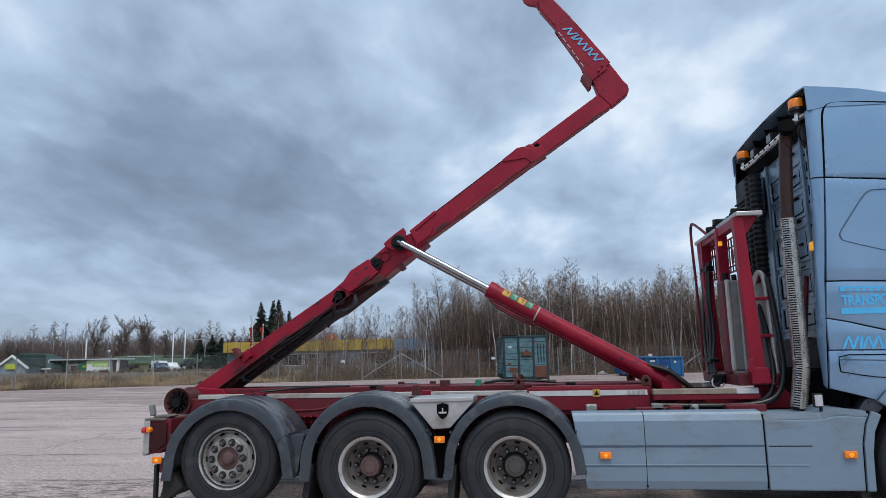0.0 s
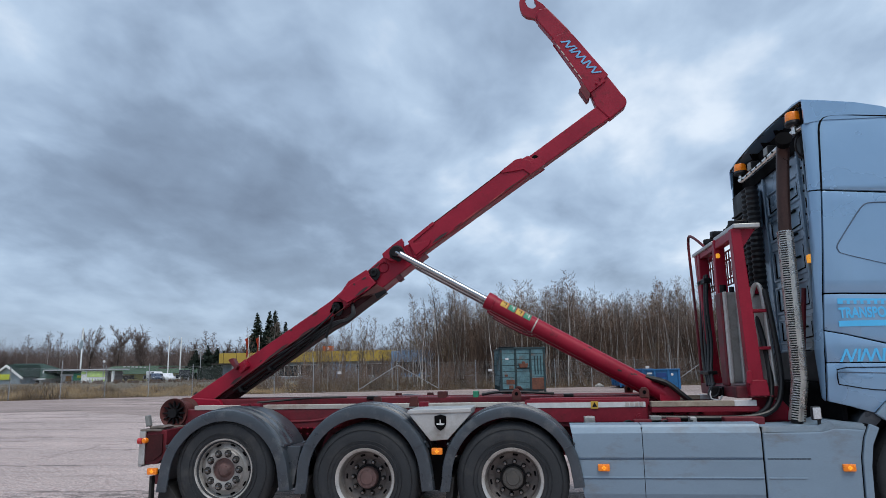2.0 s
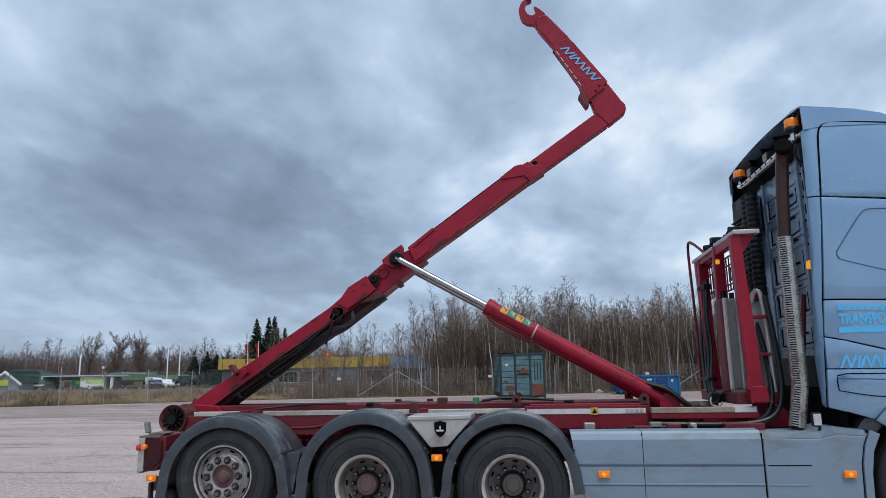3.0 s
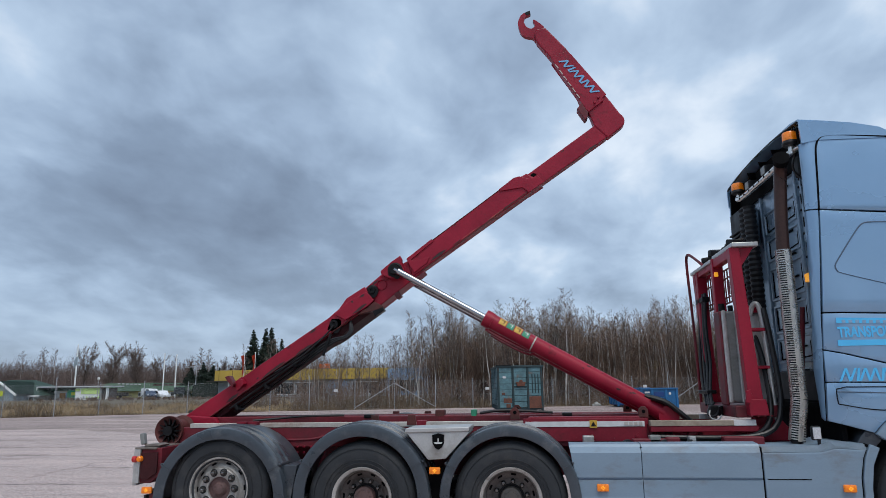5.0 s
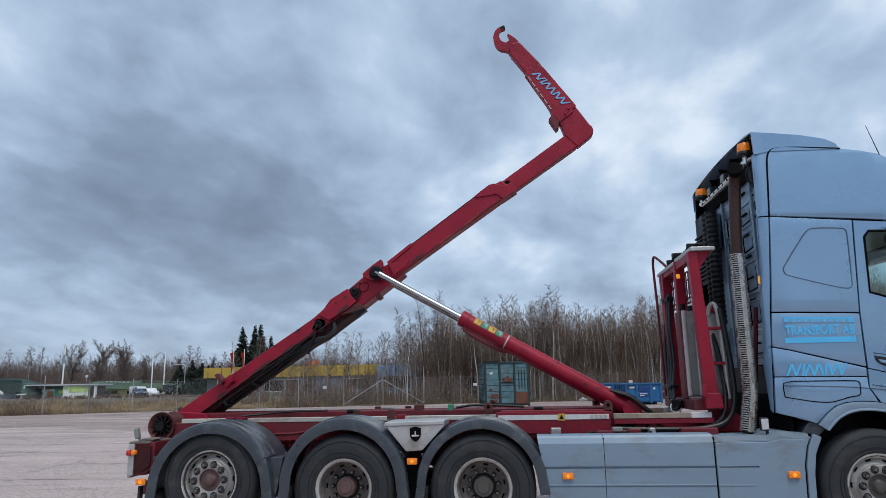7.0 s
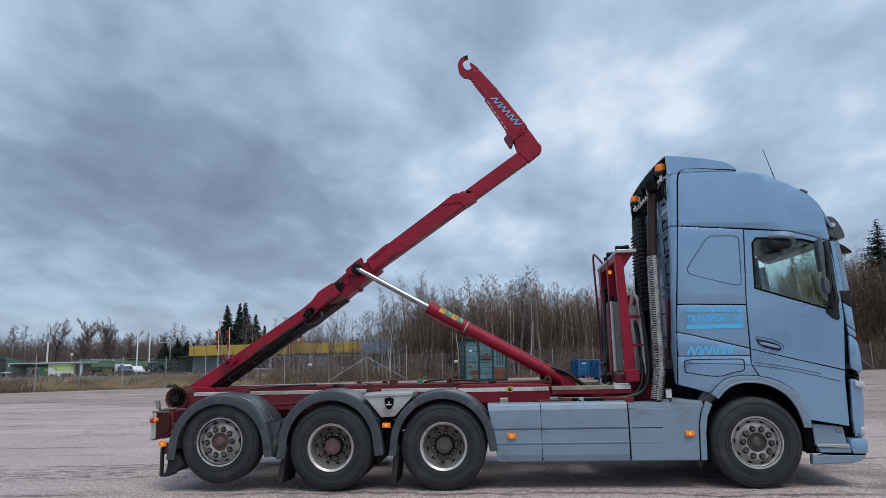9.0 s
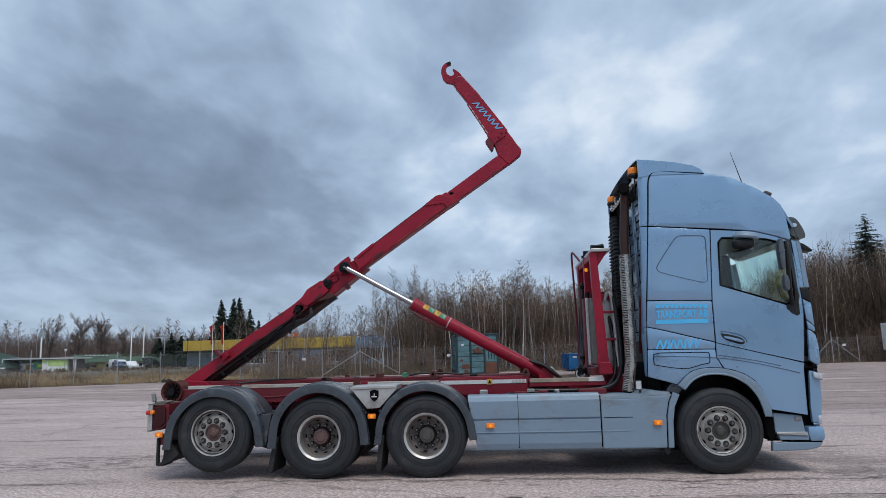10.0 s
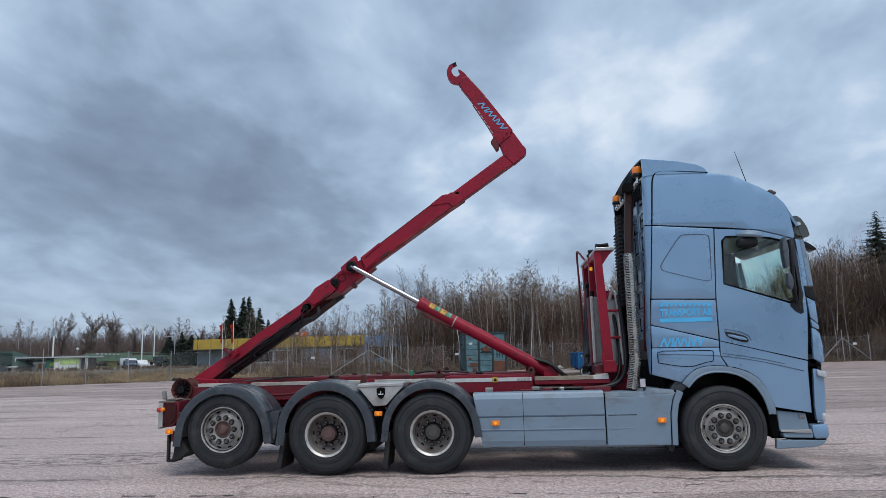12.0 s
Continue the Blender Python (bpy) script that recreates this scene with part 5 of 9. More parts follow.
for mir in (False, True):
    P = lambda name, pts, mat=BLUE, label="", holes=(), thick=0.03, lift=0.0: part(name, panel(pts, thick, lift, holes, 0.03 if name == "corner_fairing" else 0.14, mir), mat, cab, label, True)
    P("corner_fairing", [(4.18, 3.685), (4.165, 3.045), (4.243, 3.035), (4.285, 3.58), (4.30, 3.655), (4.33, 3.695)])
    P("corner_fairing", [(4.16, 3.033), (4.14, 2.3), (4.11, 1.6), (4.12, 1.18), (4.132, 1.155), (4.15, 1.6), (4.172, 2.09), (4.242, 3.022)])
    P("high_roof_side", HOOD[:-1] + [(5.985, 2.82), (5.965, 2.79), (5.80, 2.845), (5.54, 2.92), (5.13, 2.965), (4.257, 3.035), (4.305, 3.61)])
    P("sleeper_panel", [(4.255, 3.022), (5.005, 2.957), (4.957, 2.07), (4.187, 2.098)])
    P("locker_panel", [(4.185, 2.085), (4.955, 2.057), (4.952, 1.565), (4.165, 1.772)], BLUE)
    P("locker_wedge", [(4.163, 1.762), (4.952, 1.553), (4.948, 1.478), (4.160, 1.49)])
    P("arch_panel", [(4.158, 1.482), (4.948, 1.470), (4.952, 1.37), (5.02, 1.243)] + [(4.98, 1.25), (4.85, 1.255), (4.74, 1.246), (4.64, 1.216), (4.55, 1.147), (4.465, 1.06), (4.143, 1.155)])
    P("door", [(5.017, 2.952), (5.54, 2.908), (5.80, 2.832), (5.955, 2.78), (6.0, 2.55), (6.035, 2.2), (6.045, 1.9), (6.02, 1.6), (5.985, 1.295), (5.5, 1.415), (4.967, 1.555), (4.967, 2.06)], BLUE, "light blue cab door with pull handle", [WINDOW])
    P("front_wing", [(4.965, 1.545), (5.5, 1.404), (5.985, 1.28), (5.972, 1.20), (5.962, 0.67), (5.545, 0.745)] + [(5.50, 0.87), (5.45, 0.99), (5.38, 1.095), (5.26, 1.178), (5.12, 1.228), (5.04, 1.24), (4.96, 1.375)])
    # wheel-arch lip, standing proud
    inner_arch = [(4.535, 1.0), (4.62, 1.095), (4.71, 1.15), (4.80, 1.175), (4.88, 1.182), (5.0, 1.175), (5.11, 1.15), (5.21, 1.10), (5.31, 1.025), (5.38, 0.93), (5.43, 0.82), (5.465, 0.665)]
    P("arch_lip", smooth_line(ARCH, 1) + [(5.54, 0.66)] + smooth_line(inner_arch, 1)[::-1], SKIRT, "blue-grey wheel-arch lip", (), 0.05, 0.03)
    part("arch_bead", line_on(inner_arch, 0.014, mir, 0.028, 2), SKIRT, cab, "", True)
    ext = prism([(4.30, 0.93), (4.36, 1.03), (4.40, 1.075), (4.50, 1.07), (4.53, 1.0), (4.46, 0.93)], 0.09, 0.42, 0.012)
    if mir:
        ext.transform(Matrix.Translation((0, W, 0)) @ Matrix.Diagonal((1, -1, 1, 1)))
    part("mudguard_end", ext, FENDER, cab, "grey mudguard end behind the front wheel")
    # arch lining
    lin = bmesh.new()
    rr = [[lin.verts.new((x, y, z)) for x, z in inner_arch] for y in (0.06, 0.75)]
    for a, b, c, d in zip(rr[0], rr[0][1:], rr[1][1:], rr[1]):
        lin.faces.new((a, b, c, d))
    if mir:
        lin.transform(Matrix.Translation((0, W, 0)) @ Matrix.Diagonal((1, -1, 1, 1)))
    part("arch_lining", lin, PITCHBLACK, cab, "", True)
    # glass and its frame
    g = prism(WINDOW, 0.082, 0.087)
    if mir:
        g.transform(Matrix.Translation((0, W, 0)) @ Matrix.Diagonal((1, -1, 1, 1)))
    gl = part("side_window", g, GLASS, cab, "green-tinted side window glass")
    gl.visible_shadow = False
    part("window_seal", line_on(WINDOW + WINDOW[:1], 0.013, mir, -0.004), PITCHBLACK, cab, "", True)
    part("quarter_trim", panel([(5.84, 1.995), (5.94, 2.0), (5.955, 2.17), (5.965, 2.30), (6.0, 2.1), (6.0, 1.87), (5.96, 1.85), (5.90, 1.88), (5.84, 1.945)], 0.02, 0.006, (), 0.2, mir), BLACK, cab, "black plastic mirror-foot trim")
    part("front_post", panel([(5.85, 2.765), (5.93, 2.79), (5.972, 2.765), (5.992, 2.5), (6.005, 2.2), (6.02, 2.09), (5.955, 1.86), (5.94, 2.0), (5.95, 2.17), (5.94, 2.42), (5.905, 2.68)], 0.02, 0.006, (), 0.2, mir), GLOSSBLACK, cab, "glossy black door window post")
    part("a_pillar", panel([(5.985, 2.785), (6.04, 2.775), (6.065, 2.5), (6.085, 2.20), (6.03, 2.20), (6.01, 2.5)], 0.03, 0.004, (), 0.1, mir), BLUE, cab, "", True)
    # pale panel paints the sky's reflection along the windscreen's side
    part("screen_edge", panel([(6.048, 2.775), (6.098, 2.785), (6.138, 2.5), (6.166, 2.2), (6.095, 2.2), (6.073, 2.5)], 0.02, -0.004, (), 0.1, mir), CABBACK, cab, "pale strip for sky mirrored in the windscreen edge", True)
    # embossed blind window of the sleeper: dark strips paint its edge shade
    blind = smooth_line([(4.34, 2.45), (4.315, 2.50), (4.36, 2.57), (4.55, 2.84), (4.60, 2.885), (4.66, 2.895), (4.89, 2.885), (4.935, 2.87), (4.945, 2.82), (4.93, 2.36), (4.925, 2.31), (4.89, 2.295), (4.80, 2.31), (4.42, 2.42), (4.34, 2.45)], 2)
    part("blind_window", line_on(blind[:int(len(blind) * 0.62)], 0.006, mir, 0.001), CREASE, cab, "", True)
    part("blind_window", line_on(blind[int(len(blind) * 0.6):], 0.004, mir, 0.001), CREASE, cab, "", True)
    hatch = smooth_line([(4.21, 1.30), (4.205, 1.37), (4.21, 1.445), (4.5, 1.442), (4.83, 1.44), (4.875, 1.43), (4.875, 1.37), (4.87, 1.305), (4.78, 1.295), (4.70, 1.27), (4.60, 1.245), (4.45, 1.255), (4.21, 1.30)], 1)
    part("hatch_seam", line_on(hatch, 0.005, mir), PITCHBLACK, cab, "", True)
    part("crease", line_on([(4.21, 1.405), (4.5, 1.395), (4.95, 1.375), (5.4, 1.30), (5.92, 1.165)], 0.005, mir, 0.0, 2), CREASE, cab, "", True)
    part("crease", line_on([(4.98, 1.40), (5.4, 1.33), (5.7, 1.255)], 0.005, mir, 0.0, 2), CREASE, cab, "", True)
    # door handle in its cup
    cup = panel(smooth_line([(5.03, 1.665), (5.04, 1.61), (5.10, 1.57), (5.22, 1.53), (5.295, 1.52), (5.31, 1.555), (5.28, 1.60), (5.18, 1.635), (5.10, 1.655), (5.03, 1.665)], 1)[:-1], 0.012, 0.004, (), 0.3, mir)
    hd = part("door_handle", cup, BLACK, cab, "black handle cup with blue pull", True)
    part("pull", panel([(5.055, 1.63), (5.075, 1.60), (5.22, 1.555), (5.28, 1.545), (5.285, 1.565), (5.24, 1.59), (5.12, 1.62)], 0.02, 0.022, (), 0.3, mir), BLUE, hd, "", True)
    part("handle_crease", line_on([(5.03, 1.69), (5.15, 1.67), (5.24, 1.645), (5.32, 1.60), (5.33, 1.55)], 0.005, mir, 0.0, 2), CREASE, hd, "", True)
    # front corner: deflector, lamp, black gap
    P("corner_panel", [(6.055, 2.055), (6.165, 2.005), (6.18, 1.73), (6.078, 1.81)])
    P("corner_panel", [(6.075, 1.795), (6.178, 1.715), (6.185, 1.66), (6.09, 1.69)])
    P("corner_trim", [(6.03, 2.195), (6.155, 2.175), (6.168, 2.015), (6.05, 2.07)], BLACK, "", (), 0.03, 0.012)
    P("air_deflector", [(6.06, 1.68), (6.10, 1.665), (6.155, 1.61), (6.178, 1.47), (6.18, 1.275), (6.145, 1.25), (6.04, 1.31)], BLUE, "", (), 0.04, 0.05)
    P("corner_gap", [(5.985, 1.29), (6.04, 1.25), (6.16, 1.235), (6.165, 1.215), (5.985, 1.215), (5.95, 0.70), (5.93, 0.70), (5.935, 1.2)], PITCHBLACK, "", (), 0.04, -0.01)
    P("front_corner", [(6.04, 1.19), (6.10, 1.18), (6.175, 1.15), (6.172, 0.87), (6.145, 0.66), (6.10, 0.57), (6.02, 0.58), (6.012, 0.75)], BLUE, "", (), 0.05, 0.0)
    hl = bmesh.new()
    prism([(6.075, 1.175), (6.185, 1.15), (6.185, 1.07), (6.08, 1.105)], 0.075, 0.3, 0.015, hl)
    lf = prism([(6.0, 1.23), (6.08, 1.19), (6.10, 1.17), (6.0, 1.18)], 0.1, 0.2, 0.01)
    step_ = prism([(5.57, 0.70), (5.90, 0.66), (5.93, 0.44), (5.58, 0.46)], 0.10, 0.4, 0.01)
    stepm = prism([(5.58, 0.475), (5.93, 0.475), (5.94, 0.43), (5.58, 0.45)], 0.06, 0.3, 0.006)
    # black block added for the dark well between tyre and step
    well = prism([(5.44, 0.80), (5.57, 0.74), (5.60, 0.42), (5.54, 0.36), (5.49, 0.42)], 0.12, 0.5, 0.01)
    bump = prism([(5.95, 0.53), (6.105, 0.535), (6.132, 0.515), (6.137, 0.41), (6.115, 0.365), (5.97, 0.365), (5.95, 0.43)], 0.07, W / 2 + 0.01, 0.018)
    lip = prism([(5.53, 0.365), (5.60, 0.35), (5.66, 0.36), (6.08, 0.352), (6.11, 0.345), (6.05, 0.29), (5.95, 0.265), (5.52, 0.25)], 0.08, 0.16, 0.012)
    prism([(5.98, 0.352), (6.11, 0.345), (6.05, 0.29), (5.98, 0.272)], 0.15, W / 2 + 0.01, 0.012, lip)
    gap = box(5.7, 6.10, 0.085, 0.3, 0.35, 0.366)
    part("fog_lamp", moved(box(-0.038, 0.038, -0.02, 0.1, -0.028, 0.028, 0.012), Matrix.Translation((5.85, W - 0.17 if mir else 0.11, 0.625))), material("grey_lamp_lens", (0.22, 0.21, 0.21), 0.25, 0.1, 0.2, 20, 90), cab, "", True)
    lamp2 = box(6.09, 6.14, 0.105, 0.3, 0.555, 0.66, 0.02)
    for b in (hl, lf, step_, stepm, well, bump, lip, gap, lamp2):
        if mir:
            b.transform(Matrix.Translation((0, W, 0)) @ Matrix.Diagonal((1, -1, 1, 1)))
    part("headlamp", hl, CLEARLENS, cab, "clear headlamp at front corner", True)
    part("fog_lamp", lamp2, CLEARLENS, cab, "", True)
    part("step_well", step_, SKIRT, cab)
    part("step_tread", stepm, ALU, cab, "worn aluminium step edge")
    part("splash_guard", well, PITCHBLACK, cab)
    part("bumper", bump, BLUE, cab, "light blue front bumper", True)
    part("bumper_lip", lip, SKIRT, cab, "scraped lower bumper lip")
    part("bumper_gap", gap, PITCHBLACK, cab)
    # added black sheet closes the step gap and paints it dark
    bk = box(5.52, 6.07, 0.20, 0.23, 0.36, 1.15)
    sf = prism([(5.60, 0.44), (5.95, 0.435), (5.95, 0.375), (5.62, 0.385)], 0.075, 0.2, 0.008)
    if mir:
        bk.transform(Matrix.Translation((0, W, 0)) @ Matrix.Diagonal((1, -1, 1, 1)))
        sf.transform(Matrix.Translation((0, W, 0)) @ Matrix.Diagonal((1, -1, 1, 1)))
    part("step_face", sf, SKIRT, cab)
    part("step_backing", bk, PITCHBLACK, cab)
    # main mirror arm and housings
    mirr = prism(smooth_line([(5.735, 2.50), (5.725, 2.65), (5.745, 2.775), (5.785, 2.79), (5.795, 2.66), (5.785, 2.41), (5.745, 2.40)], 1), -0.17, -0.06, 0.02)
    mirr2 = prism(smooth_line([(5.75, 2.335), (5.79, 2.335), (5.815, 2.23), (5.785, 2.12), (5.74, 2.19)], 1), -0.19, -0.09, 0.02)
    ar = tube([(5.96, 0.12, 2.76), (5.90, -0.02, 2.76), (5.85, -0.10, 2.70), (5.835, -0.11, 2.4), (5.85, -0.06, 2.12), (5.93, 0.10, 1.98)], 0.026)
    kerb = lathe([(0.0, -0.09), (0.06, -0.085), (0.11, -0.06), (0.13, -0.02), (0.12, 0.0), (0.0, 0.005)], 24)
    kerb.transform(Matrix.Translation((5.39, -0.06, 2.805)) @ Matrix.Rotation(radians(7), 4, "Y") @ Matrix.Rotation(radians(-90), 4, "X") @ Matrix.Diagonal((1.2, 1, 0.9, 1)))
    kbl = box(5.235, 5.475, -0.13, 0.03, 2.685, 2.80, 0.045, seg=4)
    for b in (mirr, mirr2, ar, kerb, kbl):
        if mir:
            b.transform(Matrix.Translation((0, W, 0)) @ Matrix.Diagonal((1, -1, 1, 1)))
    mr = part("mirror", mirr, MIRRORGREY, cab, "tall dark grey door mirror", True)
    part("mirror", mirr2, MIRRORGREY, cab, "small wide-angle mirror", True)
    part("mirror_arm", ar, BLACK, mr, "", True)
    km = part("kerb_mirror", kerb, SKIRT, cab, "blue kerb-view mirror above door window", True)
    part("mirror_glass", kbl, BLACK, km, "", True)

# unseen plain blocks and a black sheet, added to darken the underside
part("engine", box(4.3, 5.85, 0.62, W - 0.62, 0.42, 1.3, 0.05), GREASE, truck, "", True)
part("gearbox", box(3.3, 4.3, 0.95, 1.6, 0.45, 0.9, 0.08), GREASE, truck, "", True)
part("cab_underbody", box(4.2, 5.5, 0.12, W - 0.12, 1.24, 1.30), PITCHBLACK, truck)
# decals on the near side
Y0 = 0.058
dec = part("name_decal", box(4.262, 4.895, Y0 - 0.003, Y0 + 0.001, 1.795, 1.845), SIGNBLUE, cab, "bright blue haulier's lettering and bars")
part("name_bar", prism([(4.272, 2.042), (4.90, 2.022), (4.897, 1.975), (4.27, 1.993)], Y0 - 0.003, Y0 + 0.001), SIGNBLUE, dec)
for k in range(10):
    x = 4.315 + k * 0.056
    part("name_bar", box(x, x + 0.030, Y0 - 0.0045, Y0 - 0.0025, 1.993 - k * 0.0018, 2.022 - k * 0.0018), BLUE, cab)
lettering("TRANSPORT AB", 0.125, SIGNBLUE, dec, Matrix.Translation((4.272, Y0 - 0.001, 1.872)) @ SIDE, "lettering", 0.001, 0.622, 0.004)
for stroke in slanted_mark(13, 0.52, 0.11, 0.02, 0.12):
    part("maker_mark", moved(stroke, Matrix.Translation((4.245, Y0 - 0.001, 1.492))), SIGNBLUE, cab)


# roof, back wall, front and inside
def span(name, pts, mat, label="", thick=0.03, y_in=0.0, smooth=True):
    """A sheet that runs across the cab along (x, z) points, its edges meeting the drawn-in sides."""
    bm = bmesh.new()
    n = 12
    rows = []
    for x, z in pts:
        a = cab_in(x, z) + y_in
        rows.append([bm.verts.new((x, a + (W - 2 * a) * j / n, z + 0.05 * math.sin(math.pi * j / n) ** 0.6 * (1 if z > 3.0 else 0))) for j in range(n + 1)])
    for a, b in zip(rows, rows[1:]):
        for j in range(n):
            bm.faces.new((a[j], a[j + 1], b[j + 1], b[j]))
    bmesh.ops.recalc_face_normals(bm, faces=bm.faces[:])
    bmesh.ops.solidify(bm, geom=bm.faces[:], thickness=thick)
    return part(name, bm, mat, cab, label, smooth)


span("roof", HOOD[2:7] + [(5.70, 3.41)], BLUE, "light blue curved high roof")
span("roof_front", [(5.70, 3.41), (5.80, 3.345), (5.89, 3.25), (5.98, 3.08), (6.05, 2.96)], BLUE)
# rear spoiler cap on the roof
cap = [(4.18, 3.92), (4.40, 3.895), (4.65, 3.86), (4.88, 3.805), (4.97, 3.755), (5.005, 3.70)]
capb = bmesh.new()
for yy, top in ((0.105, 0), (0.30, 0.03), (1.275, 0.06), (2.25, 0.03), (2.445, 0)):
    for x, z in cap:
        capb.verts.new((x, yy, z + top))
    for x, z in ((4.18, 3.675), (4.34, 3.70), (5.0, 3.685)):
        capb.verts.new((x, yy, z))
vs = list(capb.verts)
nn = 9
loopi = [0, 1, 2, 3, 4, 5, 8, 7, 6]
for r_ in range(4):        # open towards the back and below
    for a, b in zip(loopi[:6], loopi[1:7]):
        capb.faces.new((vs[r_ * nn + a], vs[r_ * nn + b], vs[(r_ + 1) * nn + b], vs[(r_ + 1) * nn + a]))
capb.faces.new([vs[i] for i in loopi])
capb.faces.new([vs[4 * nn + i] for i in loopi][::-1])
bevel(capb, 0.02, 2, 35)
bmesh.ops.solidify(capb, geom=capb.faces[:], thickness=0.022)
part("roof_spoiler", capb, BLUE, cab, "light blue roof spoiler", True)
part("spoiler_seam", line_on([(4.249, 3.03), (4.272, 3.32), (4.295, 3.60), (4.312, 3.672), (4.345, 3.718), (4.40, 3.738), (4.5, 3.738), (4.75, 3.716), (5.0, 3.692)], 0.008, False, 0.004, 1), PITCHBLACK, cab, "", True)
part("roof_sign_lamp", box(4.215, 4.235, 0.16, 0.175, 3.80, 3.86, 0.004), CLEARLENS, cab)

# back wall with pressed frames, seen behind the hook gear
back = bmesh.new()
box(4.32, 4.36, 0.12, 2.43, 1.20, 3.80, bm=back)
bw = part("back_wall", back, CABBACK, cab, "blue-grey pressed cab back wall")
for y0, y1 in ((0.20, 0.44), (0.72, 1.12), (1.20, 1.62)):
    for z0, z1 in ((1.35, 1.62), (1.70, 1.95), (2.02, 2.30), (2.38, 2.72), (2.82, 3.05), (3.12, 3.36)):
        b = bmesh.new()
        r = 0.017
        for seg in (((y0, z0), (y1, z0)), ((y1, z0), (y1, z1)), ((y1, z1), (y0, z1)), ((y0, z1), (y0, z0))):
            (ya, za), (yb, zb) = seg
            rod((4.317, ya, za), (4.317, yb, zb), r, seg=6, bm=b)
        part("pressed_frame", b, CABBACK, bw)
        # black rods paint the shade inside the pressed frame
        b = bmesh.new()
        for (ya, za), (yb, zb) in (((y0 + 0.05, z0 + 0.045), (y1 - 0.05, z0 + 0.03)), ((y1 - 0.05, z0 + 0.03), (y1 - 0.05, z1 - 0.03)), ((y0 + 0.05, z0 + 0.045), (y0 + 0.05, z1 - 0.06))):
            rod((4.318, ya, za), (4.318, yb, zb), 0.008, seg=6, bm=b)
        part("pressed_edge", b, PITCHBLACK, bw)
for y in (0.15, 0.5, 0.64, 1.16, 1.66):
    part("pressed_rib", box(4.29, 4.322, y, y + 0.03, 1.3, 3.6, 0.008), CABBACK, bw)
for k in range(7):
    z = 1.45 + k * 0.34
    part("hinge", box(4.20, 4.235, 0.17, 0.20, z, z + 0.05, 0.008), CABBACK, bw)
for k in range(5):
    part("step_recess", box(4.30, 4.322, 0.16, 0.36, 1.55 + 0.42 * k, 1.60 + 0.42 * k, 0.005), PITCHBLACK, bw)
for k in range(9):
    z = 1.50 + 0.235 * k
    part("slot", box(4.300, 4.318, 0.46, 0.60, z, z + 0.022, 0.004), PITCHBLACK, bw)
    part("slot", box(4.285, 4.292, 0.505, 0.525, z + 0.06, z + 0.16, 0.004), PITCHBLACK, bw)
    part("slot", box(4.300, 4.318, 0.86, 1.02, z + 0.1, z + 0.118, 0.004), PITCHBLACK, bw)
# added black sheet stands in for the dark depth behind the tower
part("lower_cover", box(4.262, 4.282, 0.19, W - 0.19, 1.18, 1.60, 0.008), BLACK, bw, "flat black sheet over the lower back wall")
part("amber_lamp", box(4.27, 4.31, 0.52, 0.62, 2.44, 2.52, 0.008), ORANGELIT, bw, "amber repeater lamp")
# black sheet paints the shade in the hollow under the spoiler; lamp boxes
part("spoiler_hollow", box(4.29, 4.31, 0.14, 2.40, 3.58, 3.90), PITCHBLACK, cab)
for y in (0.5, 0.9, 1.3, 1.7, 2.1):
    part("spoiler_rib", prism([(4.20, 3.90), (4.29, 3.90), (4.29, 3.70), (4.27, 3.70)], y, y + 0.012), PITCHBLACK, cab)
for y in (0.95, 1.5):
    part("work_lamp", box(4.14, 4.24, y, y + 0.13, 3.66, 3.76, 0.012), BLACK, cab)
    part("lamp_face", box(4.132, 4.142, y + 0.012, y + 0.118, 3.67, 3.75), TANKGREY, cab)
part("spoiler_edge", tube([(4.182, 0.13, 3.905), (4.182, 0.8, 3.965), (4.182, 1.75, 3.965), (4.182, 2.42, 3.905)], 0.010), BLACK, cab, "", True)
bar = part("beacon_bar", tube([(4.24, 0.22, 3.70), (4.16, 0.32, 3.67), (4.13, 0.5, 3.61), (4.13, 1.8, 3.61), (4.15, 1.97, 3.66)], 0.03, 12), STAINLESS, cab, "scratched steel beacon bar", True)
for k in range(8):
    y = 0.56 + k * 0.17
    part("clamp_hole", rod((4.096, y, 3.61), (4.104, y, 3.61), 0.012, seg=10), PITCHBLACK, bar)
for y in (0.28, 1.97):
    m = Matrix.Translation((4.16, y, 3.72)) @ Matrix.Rotation(radians(90), 4, "X")
    bc = part("beacon", moved(lathe([(0.0, 0.0), (0.068, 0.0), (0.078, 0.02), (0.07, 0.045), (0.066, 0.05)], 28), m), BLACK, cab, "amber flashing beacon on black foot", True)
    part("lens", moved(lathe([(0.066, 0.045), (0.07, 0.06), (0.066, 0.12), (0.058, 0.135), (0.0, 0.138)], 28), m), ORANGE, bc, "", True)
    part("beacon_foot", rod((4.16, y, 3.64), (4.16, y, 3.73), 0.025), STAINLESS, bc, "", True)
part("wiring_box", box(4.20, 4.30, 0.26, 0.38, 3.42, 3.62, 0.02), BLACK, cab)
part("cable", tube([(4.2, 0.3, 3.64), (4.15, 0.27, 3.55), (4.18, 0.32, 3.46), (4.24, 0.25, 3.36), (4.27, 0.23, 3.1)], 0.01), HOSE, cab, "", True)

# windscreen, sun visor, front face
scr = span("windscreen", [(6.05, 2.96), (6.10, 2.80), (6.14, 2.50), (6.17, 2.19), (6.175, 2.04)], GLASS, "raked windscreen glass", 0.008, 0.03)
scr.visible_shadow = False
span("front_face", [(6.16, 2.04), (6.14, 1.7), (6.16, 1.25), (6.165, 0.75)], BLACK, "dark radiator grille front", 0.05, 0.02)
